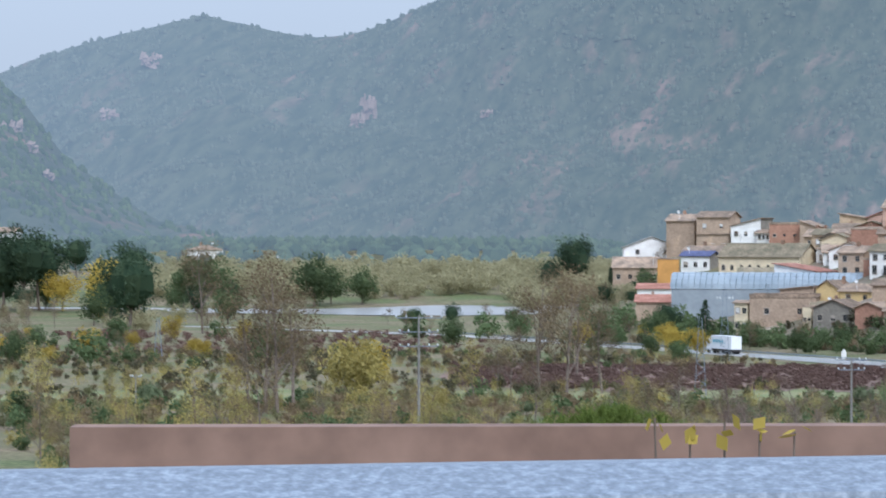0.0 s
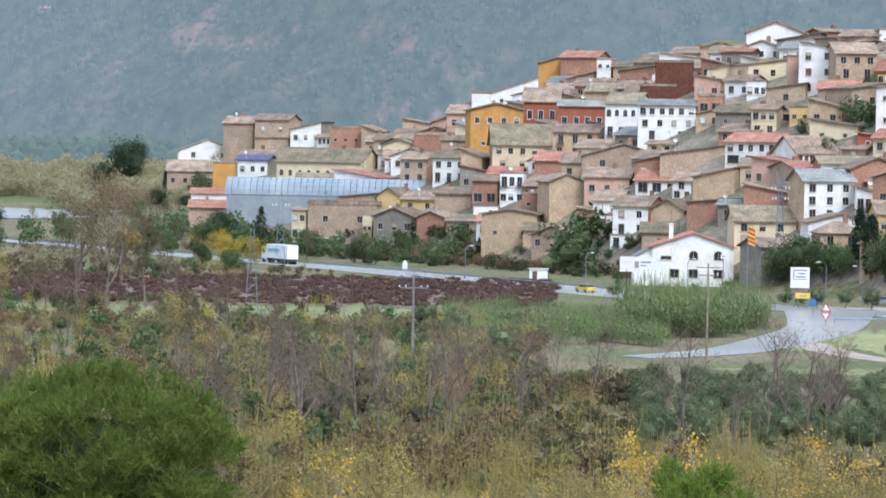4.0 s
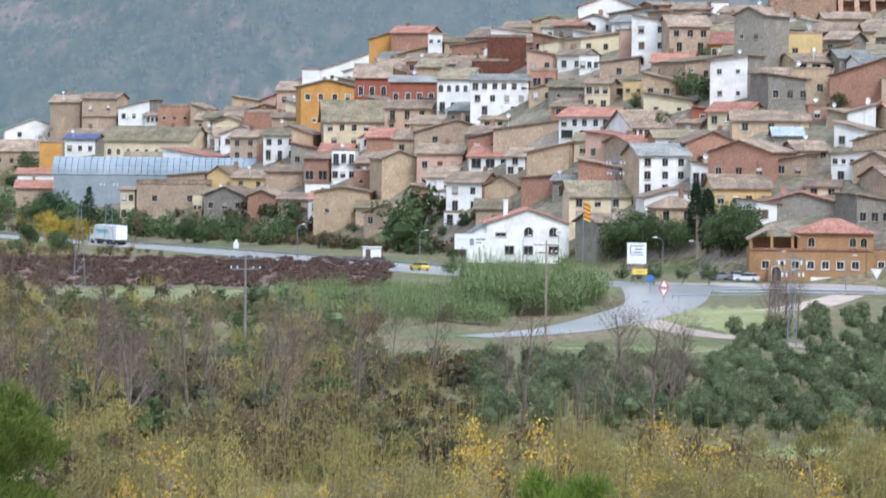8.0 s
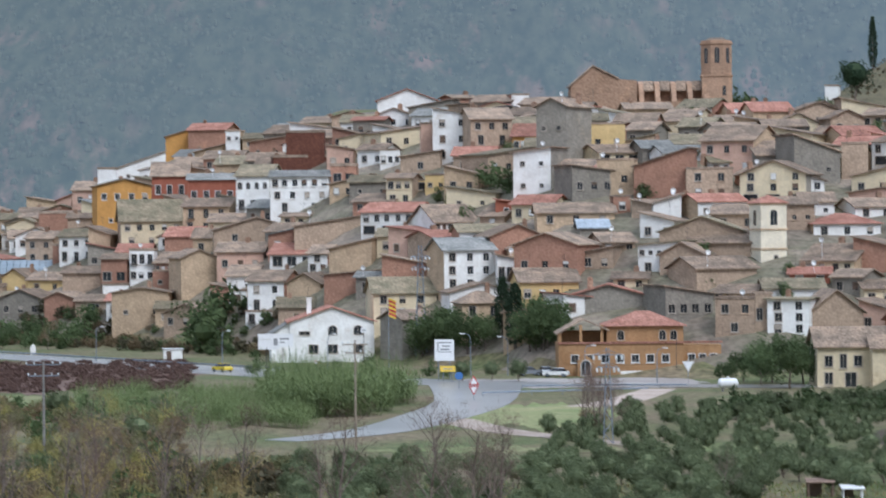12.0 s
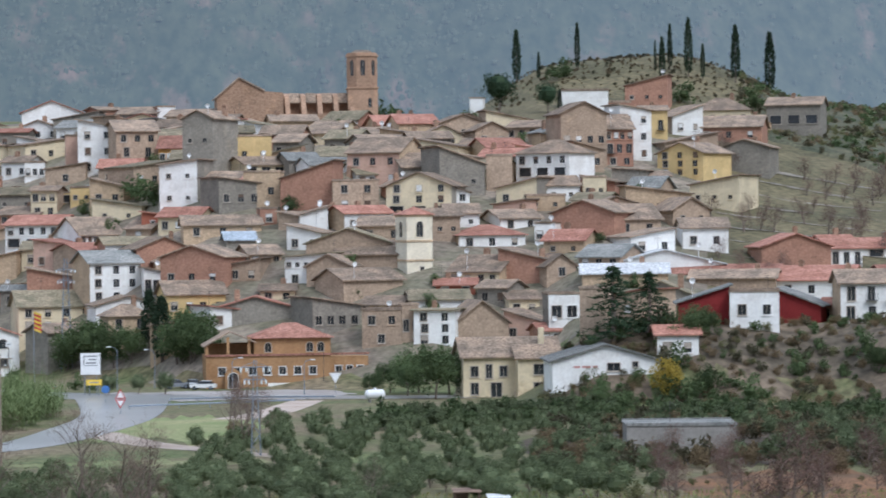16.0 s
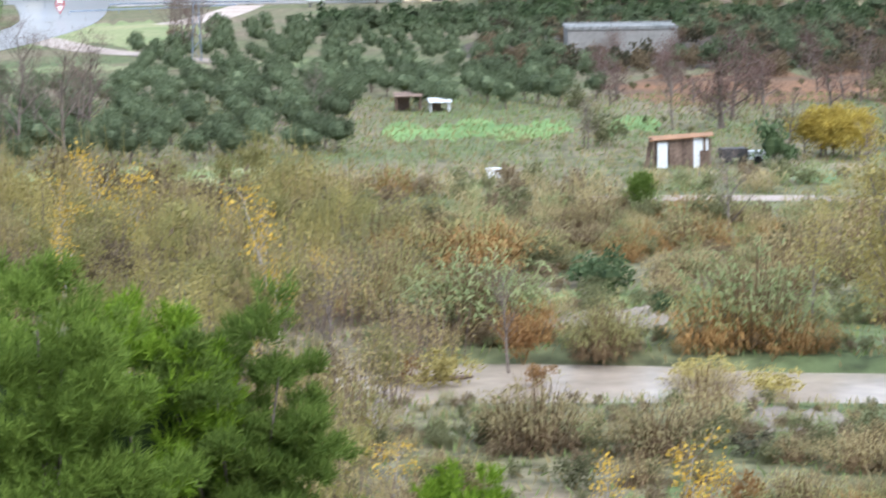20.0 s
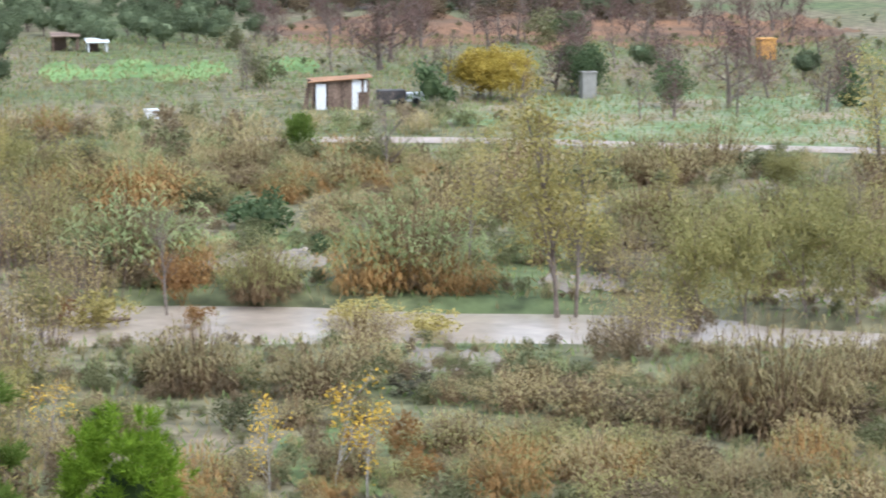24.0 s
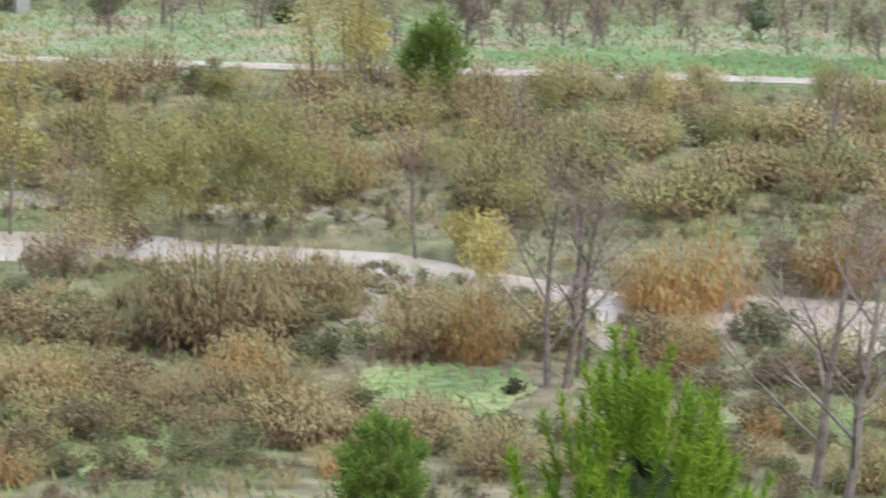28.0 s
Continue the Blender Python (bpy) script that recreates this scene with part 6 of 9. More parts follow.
def cane_parts(seed, canes, radius, height, top_mat, low_mat, low=0.45):
    """Giant cane: arching stems that fan out of one stool, long drooping blades above, dry ones hanging below."""
    rng = np.random.default_rng(seed)
    a, q = rng.uniform(0, 2 * np.pi, canes), np.sqrt(rng.uniform(0, 1, canes))
    out = np.stack([np.cos(a), np.sin(a), np.zeros(canes)], 1)
    base = out * (q * radius * 0.74)[:, None] + (0, 0, -0.15)
    h = height * rng.uniform(0.55, 1.08, canes) * (1 - 0.34 * q ** 2)
    lean = out * (q * radius * 0.42)[:, None] + rng.normal(size=(canes, 3)) * (0.22, 0.22, 0)

    def along(t):
        return base + lean * t[:, None] ** 1.7 + np.stack([np.zeros(canes), np.zeros(canes), h * (t - 0.12 * q * t ** 3)], 1)

    side = np.cross(out, (0, 0, 1.0)) * 0.018
    stems = []
    for t0, t1 in ((0.0, 0.4), (0.4, 0.75), (0.75, 1.0)):
        p0, p1 = along(np.full(canes, t0)), along(np.full(canes, t1))
        stems.append(np.stack([p0 - side, p0 + side, p1 + side * 0.6, p1 - side * 0.6], 1))
    upper, lower = [], [core(rng, (radius * 0.72, radius * 0.72, height * 0.5), (0, 0, height * 0.12), 0.36, 9, 5)] + stems
    for k in range(7):
        t = rng.uniform(0.1, 1.0, canes)
        p = along(t)
        g = a + rng.normal(size=canes) * 1.1
        dry = t < low + rng.normal(size=canes) * 0.1
        rise = np.where(dry, rng.uniform(-0.7, 0.3, canes), rng.uniform(0.1, 1.1, canes))
        d = np.stack([np.cos(g), np.sin(g), rise], 1) * rng.uniform(0.26, 0.56, (canes, 1)) * (0.55 + height / 9)
        s = np.cross(d, (0, 0, 1.0))
        s /= np.linalg.norm(s, axis=1)[:, None] + 1e-9
        w = 0.034 * (0.6 + height / 9)
        mid = p + d * 0.6
        tip = mid + d * 0.55 * (1, 1, 0.2) + (0, 0, -0.2)
        both = np.concatenate([np.stack([p - s * w * 0.6, p + s * w * 0.6, mid + s * w, mid - s * w], 1), np.stack([mid - s * w, mid + s * w, tip + s * w * 0.2, tip - s * w * 0.2], 1)])
        two = np.concatenate([dry, dry])
        lower.append(both[two])
        upper.append(both[~two])
    up, lo = np.concatenate(upper), np.concatenate(lower)
    me = quads("cane_clump", np.concatenate([up, lo]), top_mat)
    me.materials.append(low_mat)
    me.polygons.foreach_set("material_index", [0] * len(up) + [1] * len(lo))
    return [("", me)]


def tuft_mesh(name, seed, centres, axis, n, length, width, mat, stretch=1.2):
    """Needle tufts: fans of needles round shoot axes."""
    rng = np.random.default_rng(seed)
    m = len(centres)
    c = np.repeat(centres, n, 0)
    ax = np.repeat(axis, n, 0)
    along = rng.uniform(-0.5, 0.6, (m * n, 1)) * length * stretch
    d = rng.normal(size=(m * n, 3)) * 0.75 + ax * 1.1
    d /= np.linalg.norm(d, axis=1)[:, None]
    s = np.cross(d, rng.normal(size=(m * n, 3)))
    s /= np.linalg.norm(s, axis=1)[:, None]
    p = c + ax * along
    k = rng.uniform(0.7, 1.2, (m * n, 1)) * length
    return quads(name, np.stack([p - s * width, p + s * width, p + d * k + s * width * 0.3, p + d * k - s * width * 0.3], 1), mat)


KINDS = {}


def kind(name, word, label, category, group, height, variants):
    """variants: lists of (part name, mesh); a single mesh makes a plain one-mesh plant."""
    KINDS[name] = (word, label, category, group, height, variants)


def make_kinds():
    R = np.random.default_rng
    v = []
    for s in range(4):
        g, tips = limbs(20 + s, 2.2, 0.65, 2, 4, 0.25, 0.06, 0.15)
        c = crown_points(R(s), 2000, 36, (1.7, 1.7, 1.4), 0.95, 0.7) + (0, 0, 2.25)
        v.append([("trunk", g.mesh("trunk", M_BARK)), ("crown", quads("crown", np.concatenate([core(R(s), (1.7, 1.7, 1.4), (0, 0, 2.2), 0.7), leaves(R(s), c, 0.24, 0.10, 0.2)]), L_OLIVE))])
    kind("olive", "olive_tree", "round grey-green olive tree in a grove on grass", "olive tree", "olive trees", 3.7, v)
    v = []
    for s in range(2):
        g, tips = limbs(25 + s, 3.0, 0.65, 2, 5, 0.2, 0.05, 0.15)
        c = crown_points(R(s), 15000, 110, (2.3, 2.3, 1.8), 0.9, 0.4) + (0, 0, 3.0)
        v.append([("trunk", g.mesh("trunk", M_BARK)), ("crown", quads("crown", np.concatenate([core(R(s), (2.3, 2.3, 1.8), (0, 0, 3.0), 0.3, 12, 8), leaves(R(s), c, 0.17, 0.055, 0.3)]), L_BIGOLIVE))])
    kind("bigolive", "olive_tree", "large silvery-green olive tree on the slope", "olive tree", "old olive trees", 4.9, v)
    for nm, mat, hh in (("baretree", L_TWIG, 9.0), ("redtree", L_REDTWIG, 9.0)):
        v = []
        for s in range(4):
            g, tips = limbs(40 + s, hh, 0.5, 3, 6, 0.2, 0.017)
            q = twigs(R(s), tips, 900, 0.7, 0.022, 0.4, 0.35)
            v.append([("trunk", g.mesh("trunk", M_BARK)), ("crown", quads("crown", q, mat))])
        kind(nm, "bare_tree", "leafless deciduous tree with fine brown twigs", "tree", "bare trees", hh, v)
    v = []
    for s in range(3):
        g, tips = limbs(60 + s, 3.2, 0.75, 3, 4, 0.2, 0.042, 0.12)
        v.append([("trunk", g.mesh("trunk", M_BARK)), ("crown", quads("crown", twigs(R(s), tips, 420, 0.6, 0.03, 0.4, 0.3), L_REDTWIG))])
    kind("orchard", "fruit_tree", "small leafless fruit tree with reddish-brown twigs", "fruit tree", "orchard trees", 3.2, v)
    v = []
    for s in range(3):
        g, tips = limbs(70 + s, 12, 0.55, 3, 5, 0.2, 0.016)
        q = np.concatenate([twigs(R(s), tips, 1500, 0.9, 0.03, 0.3, 0.6), twigs(R(s + 5), tips, 650, 0.30, 0.2, 0.0, 0.7)])
        v.append([("trunk", g.mesh("trunk", M_BARK)), ("crown", quads("crown", q, L_AUTUMN))])
    kind("autumntree", "autumn_tree", "half-bare autumn tree with sparse brown leaves", "tree", "autumn trees", 12, v)
    v = []
    for s in range(3):
        g, tips = limbs(80 + s, 5.0, 0.6, 2, 5, 0.3, 0.03)
        c = crown_points(R(s), 2800, 34, (3.0, 3.0, 2.9), 1.0, 0.3) + (0, 0, 3.7)
        v.append([("trunk", g.mesh("trunk", M_BARK)), ("crown", quads("crown", np.concatenate([core(R(s), (3.0, 3.0, 2.9), (0, 0, 3.7), 0.35), leaves(R(s), c, 0.30, 0.18)]), L_GOLD))])
    kind("goldtree", "golden_tree", "broad tree with golden autumn leaves", "tree", "golden trees", 7.0, v)
    v = []
    for s in range(4):
        g, tips = limbs(90 + s, 6.5, 0.28, 3, 5, 0.12, 0.012)
        c = tips * (1, 1, 0) + tips * (0, 0, 1) * R(s).uniform(0.55, 1.0, (len(tips), 1))
        lf = np.concatenate([twigs(R(s + 9), tips, 560, 0.17, 0.10, 0.0, 0.45), twigs(R(s + 19), c, 380, 0.17, 0.10, 0.0, 0.35), twigs(R(s), tips, 300, 0.5, 0.02, 0.6, 0.25)])
        v.append([("trunk", g.mesh("trunk", M_BARK)), ("crown", quads("crown", lf, L_YELLOW))])
    kind("goldpoplar", "young_poplar", "slender young poplar with thin yellow leaves", "poplar", "young poplars", 6.5, v)
    v = []
    for s in range(4):
        a = R(30 + s)
        n = 150
        base = a.normal(size=(n, 3)) * (1.1, 1.1, 0)
        topz = a.uniform(1.6, 4.6, n)
        tip = base * 1.25 + np.stack([a.normal(size=n) * 0.2, a.normal(size=n) * 0.2, topz], 1)
        side = np.stack([a.normal(size=n), a.normal(size=n), np.zeros(n)], 1) * 0.012
        st = np.stack([base - side, base + side, tip + side * 0.3, tip - side * 0.3], 1)
        pk = a.integers(0, n, 800)
        t = a.uniform(0.35, 1.0, (800, 1))
        c = base[pk] * (1 - t) + tip[pk] * t + a.normal(size=(800, 3)) * 0.13
        lf = leaves(a, c, 0.26, 0.09, 0.5)
        me = quads("willow_thicket", np.concatenate([lf, st]), (L_YELLOW, L_COPPER, L_COPPER, L_YELLOW)[s])
        me.materials.append(L_TWIG)
        me.polygons.foreach_set("material_index", [0] * len(lf) + [1] * len(st))
        v.append([("", me)])
    kind("thicket", "willow_thicket", "dense upright thicket of yellowing willow shoots", "shrub", "riverside thickets", 4.3, v)
    v = []
    for s in range(3):
        g, tips = limbs(100 + s, 4.5, 0.6, 2, 5, 0.3, 0.035)
        c = crown_points(R(s), 2600, 44, (3.0, 3.0, 2.8), 1.0, 0.45) + (0, 0, 3.5)
        v.append([("trunk", g.mesh("trunk", M_BARK)), ("crown", quads("crown", np.concatenate([core(R(s), (3.0, 3.0, 2.8), (0, 0, 3.5), 0.45), leaves(R(s), c, 0.36, 0.19)]), L_GREEN))])
    kind("roundtree", "broadleaf_tree", "dense dark green broadleaf tree", "tree", "green trees", 6.5, v)
    v = []
    for s in range(3):
        g, tips = limbs(110 + s, 6.0, 0.5, 2, 5, 0.5, 0.03)
        c = crown_points(R(s), 2300, 30, (3.0, 3.0, 3.2)) + (0, 0, 5.0)
        v.append([("trunk", g.mesh("trunk", M_BARK)), ("crown", quads("crown", np.concatenate([core(R(s), (3.0, 3.0, 3.2), (0, 0, 5.0), 0.66), leaves(R(s), c, 0.42, 0.13, 0.3)]), L_DARKPINE))])
    kind("roundpine", "pine_tree", "dark green pine with a rounded crown", "pine", "pine trees", 8.3, v)
    v = []
    for s in range(3):
        a = R(s)
        z = a.uniform(0.02, 1, 1500) ** 0.8
        rad = 0.95 * np.sin(np.pi * np.clip(z * 0.93 + 0.05, 0, 1)) ** 0.6 * (1 - 0.45 * z)
        t = a.uniform(0, 2 * np.pi, 1500)
        c = np.stack([rad * np.cos(t), rad * np.sin(t), 0.5 + z * 9.4], 1) + a.normal(size=(1500, 3)) * 0.12
        g = Geo()
        g.tube([(0, 0, -0.3), (0, 0, 4), (0, 0, 8)], [0.18, 0.12, 0.04], 6)
        v.append([("trunk", g.mesh("trunk", M_BARK)), ("crown", quads("crown", leaves(a, c, 0.55, 0.2, 1.0), L_CYPRESS))])
    kind("cypress", "cypress", "slim dark upright cypress", "cypress", "cypresses", 10.0, v)
    v = []
    for s in range(2):
        a = R(s)
        pts = []
        for k in range(30):
            z = 1.2 + 11.0 * k / 30
            arm = (1 - k / 31) * 3.6 * a.uniform(0.75, 1.1) + 0.25
            for b in range(5):
                t = a.uniform(0, 2 * np.pi)
                u = a.uniform(0.15, 1, (16, 1))
                p = np.concatenate([u * arm * np.cos(t), u * arm * np.sin(t), z - u * 0.5], 1) + a.normal(size=(16, 3)) * (0.18, 0.18, 0.08)
                pts.append(p)
        g = Geo()
        g.tube([(0, 0, -0.3), (0, 0, 6), (0, 0, 12.4)], [0.3, 0.18, 0.03], 7)
        v.append([("trunk", g.mesh("trunk", M_BARK)), ("crown", quads("crown", leaves(a, np.concatenate(pts), 0.5, 0.2, 0.1), L_DARKPINE))])
    kind("cedar", "conifer", "tall dark conifer with layered branches", "conifer", "conifers", 12.6, v)
    for nm, word, lab, mat, n in (("bushtree", "shrub", "dense dark green garden shrub", L_GREEN, 420), ("scrub", "shrub", "low brownish-green scrub bush", L_SCRUB, 901),
                                  ("rustbush", "shrub", "ragged rust-brown autumn bush", L_RUST, 900), ("goldbush", "shrub", "rounded yellow autumn bush", L_YELLOW, 902),
                                  ("brownbush", "shrub", "bare brown twiggy bush", L_AUTUMN, 903), ("darkscrub", "shrub", "dense dark brown-green scrub bush", L_DARKSCRUB, 415), ("vine", "vine", "low bare maroon vine stock", L_VINE, 300), ("paletree", "far_tree", "pale yellow-grey far poplar", L_PALE, 900)):
        v = []
        for s in range(3):
            c = crown_points(R(s + n), n, 14 if n < 800 else 26, (1.25, 1.25, 1.0), 1.0, 0.55 if n < 800 else 0.15) + (0, 0, 1.0)
            c[:, 2] = np.abs(c[:, 2])
            v.append([("", quads("foliage", np.concatenate(([] if 800 < n < 999 else [core(R(s), (1.25, 1.25, 1.0), (0, 0, 0.9), 0.4, 7, 4)]) + [leaves(R(s), c, 0.17 if nm == "paletree" else 0.22 if n > 800 else 0.32, 0.10 if nm == "paletree" else 0.075 if n > 800 else 0.15, 0.4), leaves(R(s), c[:40] * (0.5, 0.5, 0.4), 0.9, 0.03, 1.0)]), mat))])
        kind(nm, word, lab, "shrub", " ".join(lab.split(" ")[1:-1]) + " shrubs", 2.1, v)
    for nm, lab, mat, hh in (("reedgreen", "tall clump of green giant reeds", L_REED, 3.6), ("reedgold", "tall clump of straw-coloured reeds", L_STRAW, 3.2),
                             ("cane", "dense bed of tall green cane", L_CANE, 4.6)):
        kind(nm, "reed_clump", lab, "reeds", lab.split(" of ")[-1] + " clumps" if " of " in lab else "cane clumps", hh,
             [[("", reed_mesh("reed_clump", 200 + s, 70, 1.5, hh, mat))] for s in range(3)])
    for nm, lab, top, lowm, hh, low in (("cane_green", "tall clump of green giant cane with dry brown base", L_REED, L_REEDDRY, 4.4, 0.4), ("cane_mix", "clump of yellow-green giant cane with dry lower leaves", L_REEDMIX, L_REEDDRY, 3.6, 0.4),
                                        ("cane_dry", "clump of straw-pale dry cane with brown base", L_STRAW, L_REEDDRY, 3.4, 0.5), ("cane_rust", "clump of cane with rust-brown dry leaves", L_REEDMIX, L_REEDRUST, 2.9, 0.8)):
        kind(nm, "cane_clump", lab, "cane", lab.split(" of ")[1].split(" with ")[0] + " clumps", hh, [cane_parts(300 + s + len(lab), 150, 2.3, hh, top, lowm, low) for s in range(3)])
    v = []
    for s in range(3):
        a = R(70 + s)
        c = crown_points(a, 3200, 40, (1.9, 1.9, 2.1), 1.0, 0.2) + (0, 0, 2.4)
        c[:, 2] = np.abs(c[:, 2])
        g, tips = limbs(160 + s, 4.4, 0.4, 3, 4, 0.08, 0.014)
        v.append([("trunk", g.mesh("trunk", M_BARK)), ("crown", quads("crown", np.concatenate([leaves(a, c, 0.24, 0.06, 0.5), twigs(a, tips, 300, 0.5, 0.02, 0.6, 0.3)]), L_WILLOW))])
    kind("willow", "willow_bush", "broad yellow-green willow bush on the river bank", "willow", "riverside willows", 4.6, v)
    v = []
    for s in range(3):
        g, tips = limbs(170 + s, 5.0, 0.32, 3, 5, 0.15, 0.011)
        a = R(80 + s)
        v.append([("trunk", g.mesh("trunk", M_PALEBARK)), ("crown", quads("crown", twigs(a, tips, 260, 0.17, 0.15, 0.0, 0.28), L_BRIGHTGOLD))])
    kind("goldsapling", "poplar_sapling", "slim poplar sapling with scattered bright golden leaves", "poplar", "golden saplings", 5.0, v)
    v = []
    for s in range(2):
        a = R(s)
        g, tips = limbs(150 + s, 3.2, 0.6, 2, 6, 0.1, 0.03)
        c = crown_points(a, 420, 26, (1.3, 1.3, 1.6), 1.0, 0.3, 0.6) + (0, 0, 1.9)
        ax = c - (0, 0, 1.0)
        ax[:, 2] += 0.8
        ax /= np.linalg.norm(ax, axis=1)[:, None]
        v.append([("trunk", g.mesh("trunk", M_BARK)), ("crown", tuft_mesh("crown", s, c, ax, 14, 0.26, 0.016, L_PINE))])
    kind("pinebush", "young_pine", "young bright green pine", "pine", "young pines", 3.6, v)


make_kinds()
RP = random.Random(5)
COUNT = {}


def plant(name, x, y, height, z=None, squat=1.0):
    word, label, category, group, own, variants = KINDS[name]
    k = COUNT[name] = COUNT.get(name, RP.randrange(9)) + 1
    parts = variants[k % len(variants)]
    s = height / own
    m = pose(x, y, max(land(x, y), -0.5) if z is None else z, 0, 0, RP.uniform(0, 360)) @ Matrix.Diagonal((s * squat, s * squat, s, 1))
    if len(parts) == 1:
        ob = new(word, parts[0][1])
    else:
        ob = new(word)
        for pn, me in parts:
            child(pn, me, ob)
    ob.matrix_world = m
    return tagged(ob, label, category, group)


def coords(me):
    a = np.empty(len(me.vertices) * 3, dtype=np.float32)
    me.vertices.foreach_get("co", a)
    return a.reshape(-1, 4, 3)


def strew(word, label, category, mix, n, az0, az1, r0, r1, h0, h1, keep=None, thin=0.5, squat=1.0):
    """Growth that nobody could count, joined: loose leaves and stems of many bushes in one mesh for each colour."""
    rng = np.random.default_rng(int(r0 * 7 + az0 * 31 + n))
    sets, mats, done, tries = [], [], 0, 0
    which = []
    while done < n and tries < n * 8:
        tries += 1
        az, r = rng.uniform(az0, az1), math.sqrt(rng.uniform(r0 * r0, r1 * r1))
        p = polar(az, r)
        if p.z < -0.35 or (keep and not keep(az, r, p)):
            continue
        done += 1
        _, _, _, _, own, variants = KINDS[mix[int(rng.integers(len(mix)))]]
        s, t = rng.uniform(h0, h1) / own, rng.uniform(0, 2 * np.pi)
        for pn, me in variants[int(rng.integers(len(variants)))]:
            if pn == "trunk":
                continue
            c = coords(me)
            c = c[rng.random(len(c)) < thin]
            mid = c.mean(1, keepdims=True)
            c = mid + (c - mid) * (1 / thin) ** 0.5
            x, y = c[..., 0] * math.cos(t) - c[..., 1] * math.sin(t), c[..., 0] * math.sin(t) + c[..., 1] * math.cos(t)
            sets.append(np.stack([x * s * squat + p.x, y * s * squat + p.y, c[..., 2] * s + p.z], -1))
            m = me.materials[0]
            if m not in mats:
                mats.append(m)
            which += [mats.index(m)] * len(c)
    me = quads(word, np.concatenate(sets), mats[0])
    for m in mats[1:]:
        me.materials.append(m)
    me.polygons.foreach_set("material_index", which)
    return tagged(new(word, me), label, category, kind="stuff")


def scatter(mix, n, az0, az1, r0, r1, h0, h1, keep=None, squat=1.0):
    """Strew plants of the kinds in mix over a stretch of the plan."""
    done = tries = 0
    while done < n and tries < n * 8:
        tries += 1
        az, r = RP.uniform(az0, az1), math.sqrt(RP.uniform(r0 * r0, r1 * r1))
        p = polar(az, r)
        if p.z < -0.35 or (keep and not keep(az, r, p)):
            continue
        plant(RP.choice(mix), p.x, p.y, RP.uniform(h0, h1), None, squat)
        done += 1


# ---- single plants ----
plant("cypress", 76.6, 784.3, 13.2, None, 0.88)
plant("cypress", 90.1, 768.7, 11.7, None, 0.65)
plant("cypress", 80.0, 763.8, 6.9, None, 0.75)
plant("cypress", 108.3, 761.3, 7.8, None, 0.48)
plant("cypress", 108.4, 750.2, 11.3, None, 0.75)
plant("cypress", 112.3, 763.8, 11.3, None, 0.64)
plant("cypress", 116.0, 758.2, 14.2, None, 0.78)
plant("cypress", 119.1, 755.7, 8.8, None, 0.72)
plant("cypress", 128.2, 762.3, 13.9, None, 0.91)
plant("cypress", 139.4, 777.6, 15.3, None, 0.97)
plant("cypress", 78.2, 701.7, 5.9, None, 0.99)
plant("cypress", -10.9, 545.9, 10.0, None, 1.6)
plant("cypress", -8.6, 537.1, 11.2, None, 1.6)
plant("cypress", -240.7, 957.8, 11.3)
plant("roundpine", 66.2, 720.0, 10.4, None, 1.2)
plant("roundpine", 75.8, 704.9, 7.4, None, 1.2)
plant("bushtree", 127.6, 735.0, 5.4)
plant("bushtree", 86.5, 762.1, 4.5)
plant("bushtree", 83.3, 758.4, 4.0)
plant("bushtree", 110.8, 730.6, 5.3)
plant("bushtree", 37.3, 759.1, 9.7)
plant("bushtree", 42.8, 758.8, 6.2)
plant("roundtree", -21.7, 552.8, 9.4)
plant("roundtree", -25.4, 556.6, 8.0)
plant("roundtree", -17.1, 546.9, 7.9)
plant("roundtree", -3.7, 529.2, 10.0)
plant("roundtree", -0.4, 525.2, 6.1)
plant("roundtree", 29.5, 478.1, 6.9)
plant("roundtree", 33.1, 468.8, 8.3)
plant("roundtree", 37.9, 475.5, 7.3)
plant("roundtree", 42.4, 483.1, 5.2)
plant("roundtree", 24.4, 480.4, 3.9)
plant("cedar", 56.3, 440.4, 11.5, None, 1.75)
plant("cedar", 61.5, 440.7, 9.4, None, 1.75)
plant("goldtree", 62.2, 427.5, 6.6)
plant("roundtree", 69.3, 438.6, 4.4)
plant("roundtree", 51.9, 421.8, 4.2)
plant("roundtree", 54.9, 418.4, 3.8)
plant("roundtree", 67.2, 425.7, 4.6)
plant("bushtree", -70.0, 627.2, 11.4)
plant("bushtree", -70.2, 609.0, 10.0)
plant("bushtree", -102.4, 673.3, 4.9)
plant("bushtree", -108.2, 682.5, 3.1)
plant("bushtree", -79.0, 644.2, 5.9)
plant("cedar", -150.8, 688.7, 11.5)
plant("roundpine", -272.4, 1032.3, 21.2)
plant("roundpine", -280.6, 1029.1, 14.7)
plant("bushtree", -15.0, 630.8, 5.7)
plant("bushtree", -11.5, 623.9, 5.0)
plant("bushtree", -25.4, 637.5, 2.9)
plant("bushtree", -22.9, 631.6, 2.3)
plant("bushtree", -18.3, 626.7, 1.9)
plant("roundtree", 66.9, 436.9, 5.6)
plant("autumntree", -113.4, 414.4, 19.4)
plant("autumntree", -121.0, 426.8, 16.0)
plant("autumntree", -115.8, 446.9, 14.0)
plant("autumntree", -125.4, 425.6, 10.1)
plant("autumntree", -139.2, 355.8, 21.0)
plant("autumntree", -152.7, 380.7, 16.3)
plant("goldtree", -156.4, 448.3, 9.3)
plant("goldtree", -366.5, 830.2, 21.3)
plant("goldtree", -400.0, 906.7, 20.8)
plant("goldtree", -403.1, 935.8, 15.4)
plant("roundpine", -429.1, 905.9, 29.4)
plant("roundpine", -435.4, 904.1, 26.6)
plant("roundpine", -469.7, 1043.3, 18.3)
